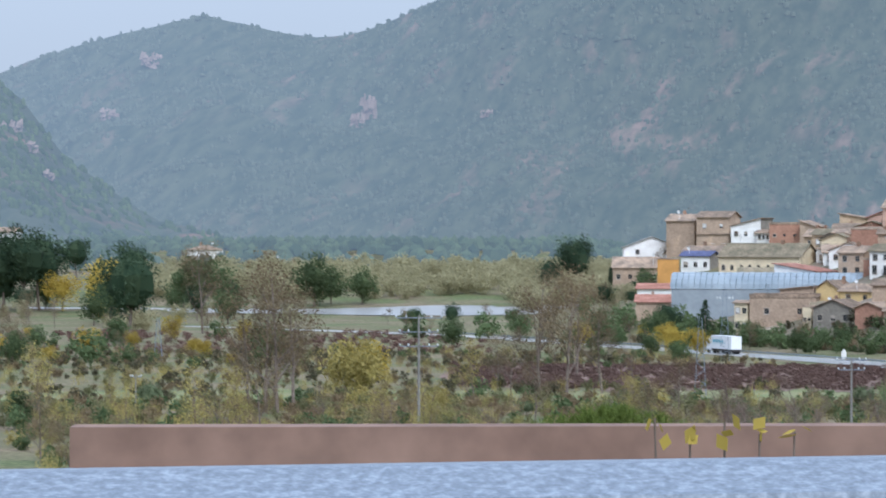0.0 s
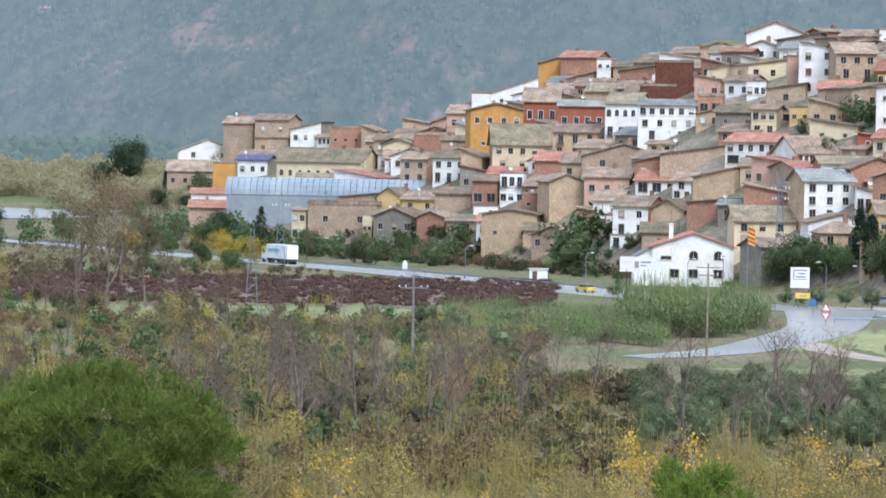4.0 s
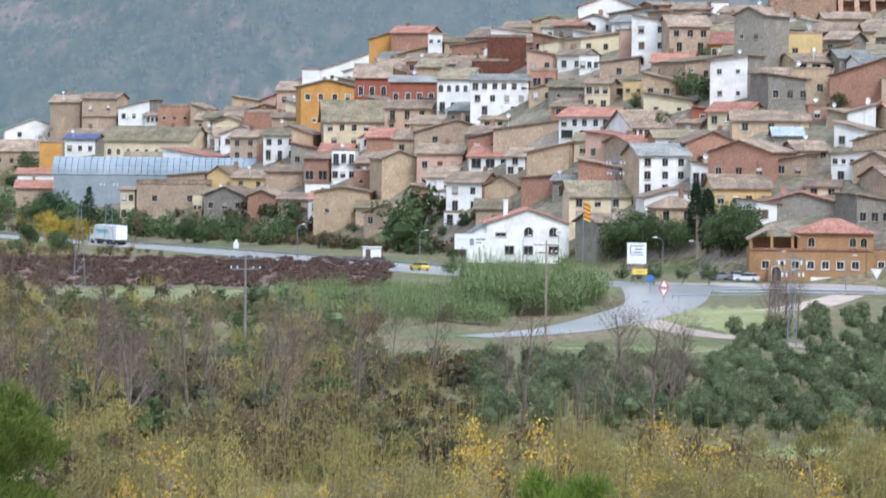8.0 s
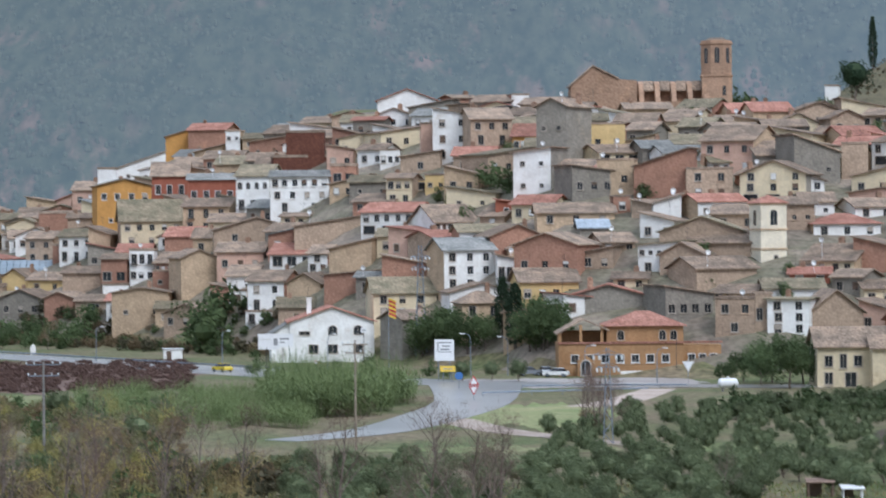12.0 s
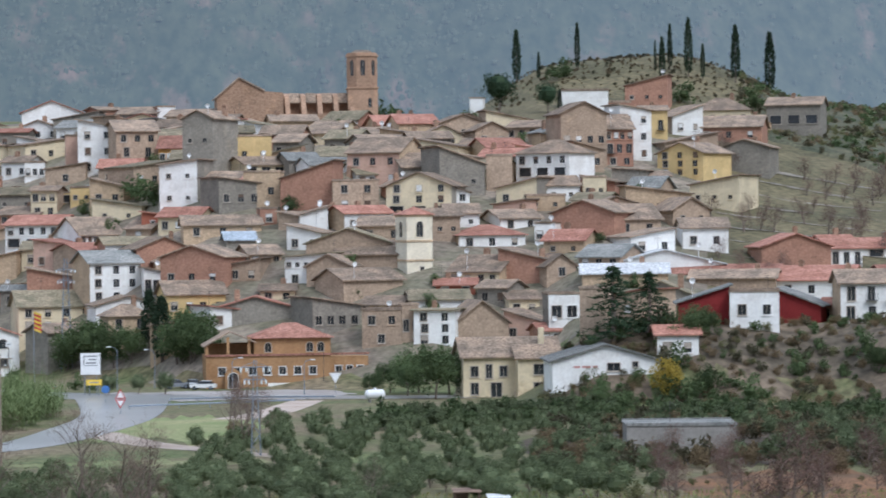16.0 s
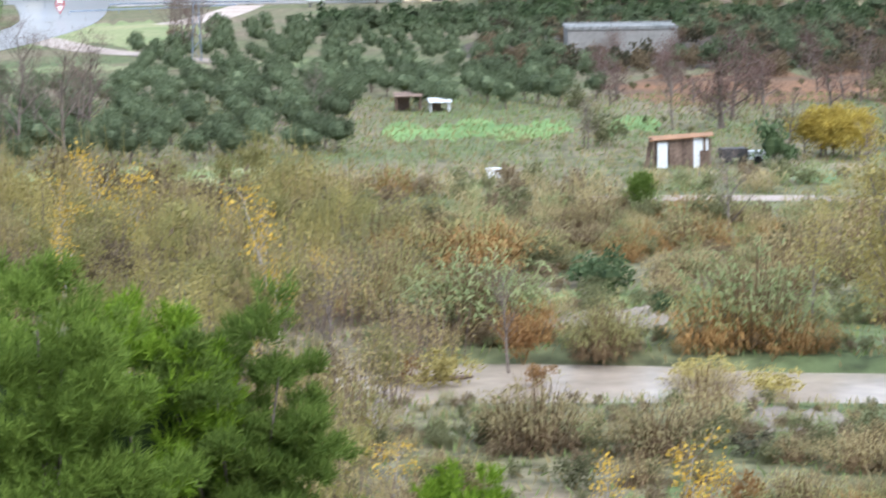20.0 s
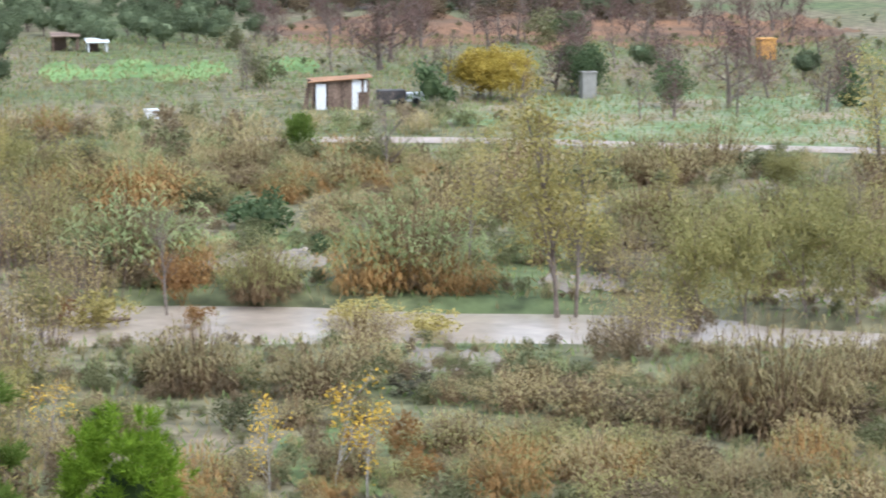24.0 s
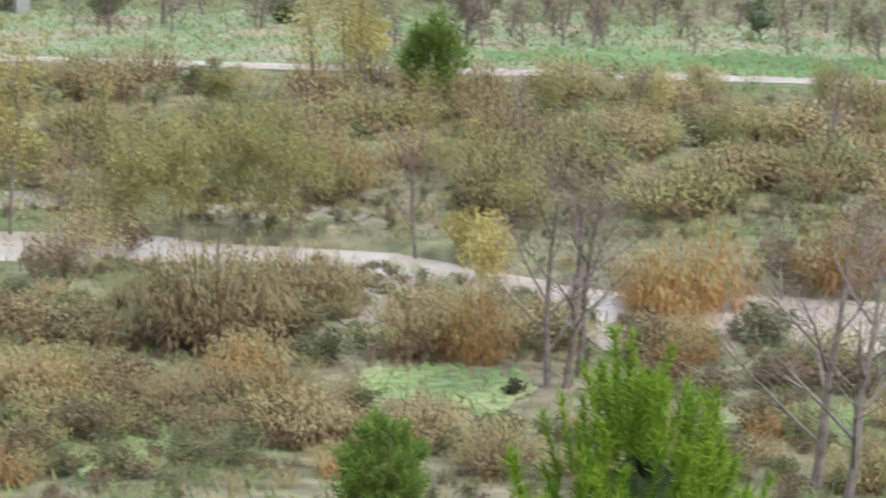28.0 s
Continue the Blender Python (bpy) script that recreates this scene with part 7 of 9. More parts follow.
plant("roundpine", -282.7, 646.9, 24.4)
plant("roundtree", -366.6, 910.6, 21.4)
plant("roundtree", -349.9, 972.2, 19.5)
plant("roundtree", -348.9, 987.4, 13.8)
plant("autumntree", -296.9, 731.2, 21.7)
plant("baretree", 3.0, 404.2, 5.8)
plant("baretree", 5.2, 410.2, 5.2)
plant("baretree", 45.7, 103.3, 8.0, None, 1.15)
plant("baretree", 47.5, 104.7, 8.0, None, 1.15)
plant("baretree", 45.2, 80.1, 9.0, None, 1.2)
plant("baretree", 51.7, 132.3, 6.0)
plant("baretree", 7.6, 136.8, 5.9)
plant("baretree", 16.4, 147.1, 4.8)
plant("baretree", 34.7, 188.8, 5.5)
plant("baretree", 34.0, 246.7, 3.8)
plant("baretree", 13.8, 276.7, 4.7)
plant("baretree", 44.1, 299.8, 3.8)
plant("baretree", 59.2, 220.2, 3.9)
plant("baretree", 72.0, 195.1, 7.8)
plant("baretree", 33.7, 246.7, 3.7)
plant("baretree", 73.8, 223.1, 3.8)
plant("goldtree", 51.0, 236.6, 4.6)
plant("goldpoplar", 34.5, 142.9, 9.4)
plant("goldpoplar", 70.6, 189.2, 5.8)
plant("goldtree", 51.8, 237.4, 4.6)
plant("pinebush", 31.4, 202.6, 3.1)
plant("pinebush", 69.2, 174.8, 6.2)
plant("pinebush", 31.6, 202.5, 3.1)
plant("roundtree", 59.2, 240.8, 4.2)
plant("roundtree", 70.0, 257.7, 2.2)
plant("goldtree", 52.8, 233.1, 4.5)
plant("goldtree", 49.5, 236.9, 4.0)
plant("goldtree", 50.7, 236.6, 4.6)
plant("goldtree", 53.3, 236.1, 4.3)
plant("roundtree", 59.3, 236.7, 4.2)
plant("baretree", 46.8, 84.9, 9.0, None, 1.2)
plant("baretree", 63.6, 119.1, 3.9)
plant("goldpoplar", 34.4, 142.9, 9.6)
plant("goldpoplar", 35.3, 142.7, 8.2)
plant("goldpoplar", 63.9, 181.0, 7.8)
plant("goldpoplar", 66.3, 182.3, 7.0)
plant("goldpoplar", 66.9, 180.0, 6.7)
plant("roundtree", 27.4, 488.2, 5.3)
plant("roundtree", 31.7, 486.0, 7.9)
plant("roundtree", 36.2, 481.6, 7.8)
plant("roundtree", 40.2, 483.3, 6.1)
plant("goldtree", -417.2, 911.3, 15.2)
plant("goldtree", -400.8, 918.3, 19.9)
plant("roundpine", -428.5, 918.3, 28.1)
plant("roundpine", -443.9, 911.2, 29.1)
plant("roundpine", -432.1, 1008.2, 18.6)
plant("roundtree", -338.6, 990.9, 13.8)
plant("roundtree", -198.5, 635.7, 7.8)
plant("autumntree", -368.3, 910.0, 22.3)
plant("autumntree", -147.5, 522.3, 18.2)
plant("autumntree", -137.2, 512.7, 16.3)
plant("autumntree", -148.9, 377.2, 19.0)
plant("autumntree", -145.1, 378.6, 17.3)
plant("goldbush", -152.7, 428.2, 10.0)
plant("goldbush", -151.5, 429.2, 10.1)
plant("autumntree", -136.0, 454.9, 8.6)
plant("roundpine", -285.2, 1079.7, 17.5)
plant("bushtree", -163.2, 714.7, 8.0)
plant("roundtree", -162.5, 686.1, 8.9)
plant("roundpine", -163.5, 704.3, 10.5)
plant("bushtree", -157.8, 705.6, 7.2)
plant("bushtree", -147.2, 689.5, 7.0)
plant("redtree", 1.9, 398.2, 6.8)
plant("redtree", 4.0, 396.2, 7.1)
plant("redtree", 3.5, 400.2, 5.6)
plant("redtree", 5.8, 398.2, 5.0)
plant("brownbush", 2.5, 392.2, 2.1)
plant("brownbush", 4.6, 392.2, 1.9)
plant("baretree", 46.3, 103.1, 8.0, None, 1.15)
plant("roundtree", -21.8, 554.8, 7.5)
plant("roundtree", -3.2, 529.2, 8.8)
plant("roundtree", -6.1, 532.2, 8.1)
plant("olive", -16.3, 496.8, 3.4)
plant("olive", -7.5, 495.1, 3.6)
plant("olive", -11.8, 498.0, 3.1)
plant("bushtree", -22.0, 512.6, 2.7)
plant("bushtree", -19.3, 503.7, 1.8)
plant("redtree", 3.5, 370.1, 7.1)
plant("redtree", 2.2, 368.1, 6.7)
plant("redtree", 5.4, 370.1, 6.3)
plant("redtree", 3.9, 372.1, 6.0)
plant("darkscrub", 3.5, 368.1, 2.1)
plant("roundtree", -22.3, 554.7, 6.5)
plant("roundtree", -5.0, 531.1, 6.3)
plant("roundtree", -14.0, 543.9, 6.9)
plant("roundtree", -20.3, 553.7, 7.0)

# ---- pines on the slope below the lookout ----
def big_pine(x, y, top, width, crown, tufts, needles, length, mat, seed, label, stretch=1.2, rise=0.75):
    """Pine whose needle tufts show: trunk, boughs, crown."""
    rng = np.random.default_rng(seed)
    z0 = land(x, y)
    ob = new("pine_tree")
    ob.matrix_world = pose(x, y, z0, 0, 0, seed * 57 % 360)
    hgt = top - z0
    g = Geo()
    g.tube([(0, 0, -0.5), (0.15, 0.1, hgt * 0.4), (0.05, -0.1, hgt * 0.6), (0, 0, hgt * 0.72)], [0.24, 0.19, 0.12, 0.03], 9)
    child("trunk", g.mesh("trunk", M_BARK), ob)
    blobs = 150 if crown < 5 else 300
    d = rng.normal(size=(blobs, 3))
    d[:, 2] = d[:, 2] * 0.8 + (0.3 if crown < 5 else 0.0)
    d /= np.linalg.norm(d, axis=1)[:, None]
    half = np.array((width / 2, width / 2, crown))
    cz = hgt - crown * 1.0
    centres = d * half * rng.uniform(0.62 if crown < 5 else 0.35, 0.92, (blobs, 1)) + (0, 0, cz)
    for c in centres[::16]:
        g = Geo()
        b = Vector((0, 0, max(cz - crown * 0.3, hgt * 0.35)))
        g.tube([tuple(b), tuple(b.lerp(Vector(c), 0.5) + Vector((0, 0, -0.2))), tuple(c)], [0.07, 0.05, 0.02], 5)
        child("bough", g.mesh("bough", M_BARK), ob)
    # added dark egg whose colour stands for the shade between the tufts
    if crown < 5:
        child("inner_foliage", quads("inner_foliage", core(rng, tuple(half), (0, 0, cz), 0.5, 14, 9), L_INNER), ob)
    pick = rng.integers(0, blobs, tufts)
    o = rng.normal(size=(tufts, 3))
    o /= np.linalg.norm(o, axis=1)[:, None]
    o[:, 2] = np.abs(o[:, 2]) * 0.9 - 0.1
    size = rng.uniform(0.6, 1.25, blobs)[pick][:, None] * width * 0.085
    c = centres[pick] + o * rng.uniform(0.55, 1.0, (tufts, 1)) * size
    ax = o * 0.7 + d[pick] * 0.3 + np.array((0, 0, rise))
    ax /= np.linalg.norm(ax, axis=1)[:, None]
    child("crown", tuft_mesh("crown", seed, c, ax, needles, length, length * 0.055, mat, stretch), ob)
    return tagged(ob, label, "pine", "pines below the lookout")


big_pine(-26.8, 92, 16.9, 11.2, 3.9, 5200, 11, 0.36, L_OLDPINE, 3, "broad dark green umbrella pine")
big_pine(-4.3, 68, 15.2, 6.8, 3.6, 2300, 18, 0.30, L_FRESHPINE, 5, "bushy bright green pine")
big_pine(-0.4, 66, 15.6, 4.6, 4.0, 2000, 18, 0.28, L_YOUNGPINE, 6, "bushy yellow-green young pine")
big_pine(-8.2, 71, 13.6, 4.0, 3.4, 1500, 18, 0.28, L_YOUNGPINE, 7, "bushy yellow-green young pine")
big_pine(-2.2, 58, 18.6, 6.4, 9.0, 12000, 12, 0.26, L_FRESHPINE, 8, "tall bright green pine on the slope")
big_pine(1.6, 66, 17.3, 5.4, 8.6, 11000, 12, 0.26, L_PINE, 9, "tall dark green pine on the slope")
big_pine(15.3, 32, 17.5, 2.8, 2.3, 150, 150, 0.17, L_YOUNGPINE, 12, "young pine with bright upright shoots", 5.0, 2.6)
big_pine(16.6, 33, 16.7, 1.7, 2.0, 60, 150, 0.17, L_YOUNGPINE, 16, "young pine with bright upright shoots", 5.0, 2.6)
big_pine(21.3, 56, 11.2, 2.2, 2.6, 900, 22, 0.22, L_PINE, 14, "young dark green pine")
big_pine(6.0, 62, 12.6, 3.0, 2.8, 900, 22, 0.22, L_YOUNGPINE, 15, "young bright green pine")
plant("bigolive", -59.8, 148.6, 8.8)
plant("bigolive", -21.0, 71, 11.0, 3.2)
plant("bigolive", -17.2, 72, 10.0, 3.0)
plant("bigolive", -13.8, 70, 8.0, 3.5)

# ---- riverside ----
# cane, willows and brush along both banks
plant("brownbush", 49.8, 94.5, 1.8, None, 1.05)
plant("brownbush", 50.4, 98.8, 1.8, None, 0.97)
plant("brownbush", 56.6, 99.1, 2.1, None, 0.80)
plant("brownbush", 53.7, 100.8, 1.9, None, 1.13)
plant("brownbush", 32.5, 127.3, 2.2, None, 0.80)
plant("brownbush", 34.0, 128.4, 2.4, None, 0.65)
plant("brownbush", 64.7, 121.4, 2.3, None, 0.97)
plant("brownbush", 39.4, 136.6, 1.8, None, 0.93)
plant("brownbush", 23.4, 209.3, 2.3, None, 1.21)
plant("brownbush", -6.3, 215.8, 2.3, None, 1.33)
plant("bushtree", 26.0, 160.8, 1.2, None, 1.09)
plant("bushtree", 24.3, 167.3, 2.6, None, 0.94)
plant("bushtree", 23.8, 171.3, 1.9, None, 1.81)
plant("cane_dry", 37.9, 95.3, 1.7, None, 1.42)
plant("cane_dry", 33.8, 97.2, 2.2, None, 1.21)
plant("cane_dry", 31.4, 98.9, 1.3, None, 1.62)
plant("cane_dry", 38.4, 98.1, 1.6, None, 1.27)
plant("cane_dry", 37.3, 101.5, 1.6, None, 0.81)
plant("cane_dry", 29.9, 104.1, 1.9, None, 1.11)
plant("cane_dry", 11.4, 107.8, 1.9, None, 1.11)
plant("cane_dry", 33.4, 103.4, 1.9, None, 1.11)
plant("cane_dry", 31.9, 104.0, 1.6, None, 1.50)
plant("cane_dry", 26.8, 105.6, 2.3, None, 0.97)
plant("cane_dry", 30.1, 107.3, 1.6, None, 1.39)
plant("cane_dry", 23.6, 112.0, 1.9, None, 1.30)
plant("cane_dry", 42.5, 109.4, 3.4, None, 0.72)
plant("cane_dry", 35.6, 112.7, 5.3, None, 0.81)
plant("cane_dry", 36.3, 112.6, 2.0, None, 1.21)
plant("cane_dry", 34.2, 114.0, 4.1, None, 0.66)
plant("cane_dry", 44.4, 110.6, 2.4, None, 0.77)
plant("cane_dry", 37.7, 113.3, 4.1, None, 0.61)
plant("cane_dry", 19.8, 123.6, 2.4, None, 1.53)
plant("cane_dry", 41.3, 119.4, 3.2, None, 0.94)
plant("cane_dry", 15.2, 125.7, 3.5, None, 1.06)
plant("cane_dry", 43.3, 120.2, 2.7, None, 0.81)
plant("cane_dry", 14.0, 127.2, 2.4, None, 0.90)
plant("cane_dry", 22.6, 128.0, 2.2, None, 1.21)
plant("cane_dry", 24.0, 137.3, 2.1, None, 1.39)
plant("cane_dry", 54.3, 152.4, 2.8, None, 0.91)
plant("cane_dry", 74.6, 145.4, 2.8, None, 1.62)
plant("cane_dry", 84.8, 149.3, 2.6, None, 1.73)
plant("cane_dry", 73.9, 158.0, 2.6, None, 2.08)
plant("cane_dry", 86.4, 160.0, 2.7, None, 2.08)
plant("cane_dry", 16.2, 182.6, 2.3, None, 1.62)
plant("cane_dry", 64.8, 172.3, 2.3, None, 2.16)
plant("cane_dry", 21.4, 186.3, 2.8, None, 1.39)
plant("cane_dry", 71.4, 173.5, 2.3, None, 2.16)
plant("cane_dry", 31.7, 187.3, 2.4, None, 1.75)
plant("cane_dry", 25.7, 188.5, 1.6, None, 2.60)
plant("cane_dry", 42.3, 186.9, 2.8, None, 1.85)
plant("cane_dry", 51.8, 185.1, 2.8, None, 1.85)
plant("cane_dry", 29.6, 204.7, 2.6, None, 1.21)
plant("cane_dry", 27.1, 208.5, 2.2, None, 1.78)
plant("cane_dry", 12.7, 215.0, 2.7, None, 1.21)
plant("cane_dry", 0.7, 216.0, 2.4, None, 1.18)
plant("cane_green", 28.9, 150.8, 5.7, None, 1.26)
plant("cane_green", 15.7, 155.2, 5.0, None, 1.47)
plant("cane_green", 15.7, 156.7, 4.5, None, 1.49)
plant("cane_green", 70.2, 155.3, 3.2, None, 1.17)
plant("cane_mix", 28.3, 100.5, 1.5, None, 1.75)
plant("cane_mix", 26.8, 101.7, 1.9, None, 1.53)
plant("cane_mix", 35.0, 102.2, 1.9, None, 1.23)
plant("cane_mix", 28.0, 108.7, 2.0, None, 1.33)
plant("cane_mix", 29.7, 108.8, 1.7, None, 1.29)
plant("cane_mix", 26.7, 111.4, 1.6, None, 1.13)
plant("cane_mix", 23.0, 112.8, 1.7, None, 1.52)
plant("cane_mix", 21.0, 148.6, 3.0, None, 0.97)
plant("cane_mix", 58.8, 139.8, 3.5, None, 1.26)
plant("cane_mix", 21.8, 150.2, 2.9, None, 1.09)
plant("cane_mix", 67.1, 137.9, 2.9, None, 1.73)
plant("cane_mix", 13.7, 157.4, 3.0, None, 1.27)
plant("cane_mix", 61.2, 146.3, 4.2, None, 0.98)
plant("cane_mix", 11.6, 159.4, 3.7, None, 0.89)
plant("cane_mix", 65.8, 147.3, 3.0, None, 1.55)
plant("cane_mix", 66.0, 150.0, 3.8, None, 1.12)
plant("cane_mix", 79.1, 144.5, 2.8, None, 1.84)
plant("cane_mix", 51.9, 165.4, 2.6, None, 1.75)
plant("cane_mix", 38.0, 171.2, 2.2, None, 1.50)
plant("cane_mix", 61.8, 172.8, 2.0, None, 2.60)
plant("cane_mix", 13.2, 185.4, 3.1, None, 1.33)
plant("cane_rust", 34.6, 100.7, 1.9, None, 1.04)
plant("cane_rust", 23.6, 104.5, 2.3, None, 0.97)
plant("cane_rust", 12.8, 106.6, 2.3, None, 0.90)
plant("cane_rust", 26.9, 107.0, 1.4, None, 1.27)
plant("cane_rust", 24.8, 108.5, 1.9, None, 1.21)
plant("cane_rust", 34.9, 106.1, 2.4, None, 0.83)
plant("cane_rust", 45.0, 108.6, 3.6, None, 0.60)
plant("cane_rust", 57.2, 117.3, 3.7, None, 0.77)
plant("cane_rust", 57.1, 119.3, 2.8, None, 0.69)
plant("cane_rust", 60.0, 118.5, 4.2, None, 0.60)
plant("cane_rust", 66.6, 119.6, 4.1, None, 0.74)
plant("cane_rust", 30.4, 148.4, 2.7, None, 1.26)
plant("cane_rust", 26.8, 149.9, 3.5, None, 0.96)
plant("cane_rust", 17.7, 153.0, 2.9, None, 0.92)
plant("cane_rust", 54.5, 149.5, 2.9, None, 0.89)
plant("cane_rust", 18.6, 179.7, 3.4, None, 1.53)
plant("cane_rust", 13.8, 180.3, 3.4, None, 0.92)
plant("cane_rust", 18.9, 181.7, 3.0, None, 1.73)
plant("cane_rust", 34.2, 200.6, 2.1, None, 1.80)
plant("cane_rust", 16.0, 217.7, 2.8, None, 1.04)
plant("darkscrub", 44.1, 102.6, 0.6, None, 1.69)
plant("darkscrub", 23.8, 122.8, 1.1, None, 1.88)
plant("goldbush", 52.7, 125.7, 3.6, None, 0.75)
plant("goldbush", 54.1, 129.7, 2.3, None, 1.18)
plant("goldbush", 53.4, 130.6, 2.4, None, 0.81)
plant("goldbush", 27.4, 138.9, 1.7, None, 1.65)
plant("goldbush", 13.0, 143.7, 2.1, None, 1.62)
plant("goldbush", 25.0, 142.9, 1.4, None, 2.31)
plant("goldsapling", 18.5, 104.6, 3.3, None, 1.10)
plant("goldsapling", 15.3, 106.1, 3.2, None, 1.04)
plant("goldsapling", 17.8, 107.4, 3.8, None, 1.21)
plant("goldsapling", 8.6, 117.0, 1.9, None, 2.55)
plant("goldsapling", -5.8, 184.3, 3.3, None, 2.60)
plant("rustbush", 20.9, 106.8, 1.6, None, 1.00)
plant("rustbush", 19.4, 110.8, 1.7, None, 0.91)
plant("rustbush", 50.0, 101.8, 2.1, None, 0.94)
plant("rustbush", 21.0, 111.5, 2.0, None, 0.84)
plant("rustbush", 68.3, 119.2, 3.0, None, 0.60)
plant("rustbush", 17.3, 143.2, 1.3, None, 1.16)
plant("rustbush", 11.2, 144.4, 1.8, None, 1.14)
plant("rustbush", 17.4, 149.3, 3.0, None, 0.86)
plant("scrub", 26.1, 92.4, 1.6, None, 1.13)
plant("scrub", 28.8, 93.1, 1.8, None, 1.23)
plant("scrub", 31.2, 94.7, 1.5, None, 1.00)
plant("scrub", 40.2, 95.4, 1.3, None, 1.34)
plant("scrub", 46.6, 92.8, 1.5, None, 1.09)
plant("scrub", 24.9, 101.3, 1.3, None, 1.34)
plant("scrub", 50.1, 91.9, 1.9, None, 0.94)
plant("scrub", 37.6, 100.9, 1.2, None, 1.45)
plant("scrub", 39.3, 108.8, 1.7, None, 1.00)
plant("scrub", 38.8, 109.2, 1.3, None, 1.33)
plant("scrub", 10.3, 115.6, 1.9, None, 1.29)
plant("scrub", 15.7, 117.7, 1.5, None, 1.45)
plant("scrub", 26.3, 122.3, 1.4, None, 1.09)
plant("scrub", 29.9, 121.6, 1.6, None, 1.14)
plant("scrub", 28.5, 123.1, 2.1, None, 1.21)
plant("scrub", 34.5, 155.3, 2.0, None, 0.93)
plant("scrub", 79.7, 159.0, 2.3, None, 1.86)
plant("scrub", 71.9, 165.2, 2.0, None, 1.93)
plant("scrub", 46.4, 183.4, 2.1, None, 1.93)
plant("scrub", 58.1, 186.7, 2.1, None, 1.81)
plant("thicket", 34.5, 130.4, 3.2, None, 0.96)
plant("thicket", 37.1, 134.1, 2.8, None, 1.13)
plant("thicket", 38.4, 139.0, 3.4, None, 1.13)
plant("thicket", 12.5, 150.3, 3.3, None, 1.23)
plant("thicket", 39.9, 148.7, 2.8, None, 1.24)
plant("thicket", 7.2, 158.3, 4.3, None, 0.91)
plant("thicket", 39.0, 154.4, 2.9, None, 1.24)
plant("thicket", 9.9, 159.7, 3.8, None, 1.13)
plant("thicket", 45.9, 171.1, 1.9, None, 2.26)
plant("willow", 40.2, 138.7, 5.5, None, 1.03)
plant("willow", 47.4, 137.2, 6.1, None, 0.88)
plant("willow", 42.5, 139.0, 6.6, None, 0.76)
plant("willow", 45.3, 138.4, 6.3, None, 0.91)
plant("willow", 58.6, 135.6, 2.8, None, 1.34)
plant("willow", 58.6, 136.5, 2.6, None, 1.51)
plant("willow", 62.1, 135.7, 2.2, None, 1.72)
plant("willow", 3.6, 164.8, 3.8, None, 1.69)
plant("willow", 46.7, 160.0, 2.8, None, 2.46)
plant("willow", 53.9, 160.6, 3.2, None, 2.07)
plant("willow", -2.8, 183.7, 3.8, None, 1.64)
plant("willow", 5.5, 184.5, 3.5, None, 1.83)
plant("willow", 1.5, 187.8, 3.6, None, 1.83)
plant("willow", 10.0, 194.1, 3.2, None, 1.92)

# golden tree and leafless fruit trees beside the farm track
plant("goldtree", 72.6, 196.4, 4.6, None, 0.95)
plant("baretree", 72.9, 196.0, 7.4, None, 0.9)
for fx, fy, fh in ((74.0, 222.4, 4.0), (79.6, 208.9, 2.6), (86.4, 209.0, 2.9), (89.4, 208.4, 3.0), (92.4, 208.1, 3.2), (95.5, 207.6, 3.0), (90.8, 214.2, 3.1), (94.2, 213.9, 2.9), (87.6, 214.8, 3.0)):
    plant("orchard", fx, fy, fh)



def bank(az, r, p):
    lawn = (19.5 < az < 25.5 and 106 < r < 117) or (10 < az < 13 and 112 < r < 122)
    return abs(r - river_mid(az)) > river_half(az) + 0.6 and not lawn


near = bank
scatter(["cane_dry", "cane_mix", "cane_dry", "brownbush", "cane_rust", "scrub"], 130, 1, 34, 96, 128, 1.0, 2.0, near, 1.3)
strew("undergrowth", "matted straw and green growth on the near bank", "undergrowth", ["reedgold", "scrub", "brownbush", "scrub", "reedgreen", "brownbush"], 900, 0, 35, 88, 131, 0.4, 1.1, near, 0.6)
scatter(["cane_mix", "cane_dry", "willow", "cane_mix", "cane_green", "cane_dry", "thicket"], 130, 11.5, 34, 154, 203, 1.9, 3.3, near, 1.25)
scatter(["cane_mix", "cane_dry", "cane_rust", "scrub", "cane_green"], 50, 3, 11.5, 160, 203, 1.4, 2.6, near, 1.2)
strew("reed_bed", "wide bed of straw-coloured reeds across the river", "reeds", ["reedgold", "reedgreen", "scrub", "brownbush", "scrub"], 620, 1, 34, 152, 207, 0.6, 1.6, near, 0.6)
strew("bank_growth", "low weeds and dry tufts at the water's edge", "undergrowth", ["reedgreen", "scrub", "reedgold", "brownbush"], 520, 1, 33, 127, 139, 0.25, 0.8, near, 0.5)
strew("bank_growth", "low weeds and dry tufts along the far bank", "undergrowth", ["reedgreen", "scrub", "brownbush", "reedgold"], 420, 1, 33, 144, 156, 0.25, 0.9, near, 0.5)
scatter(["thicket", "willow", "goldpoplar", "thicket", "brownbush", "goldsapling"], 130, -13, 3.5, 104, 200, 2.4, 4.3, near)
strew("riverside_thicket", "dense yellowing willow and poplar saplings", "thicket", ["thicket", "thicket", "thicket", "willow", "brownbush"], 620, -27, 3.2, 100, 225, 2.2, 4.2, near, 0.3)
scatter(["willow", "cane_mix", "willow", "thicket"], 56, -4, 5, 128, 200, 2.2, 3.6, near, 1.1)
scatter(["goldpoplar", "goldsapling"], 30, -12, 2, 125, 190, 4.4, 6.4, near)
scatter(["goldpoplar", "baretree"], 14, 2, 33, 155, 190, 3.5, 6.0, near)

# ---- fields of the plain ----
TRACK = [(28, 213), (44, 209.5), (61, 202), (79.5, 194.5), (105, 184), (150, 166)]


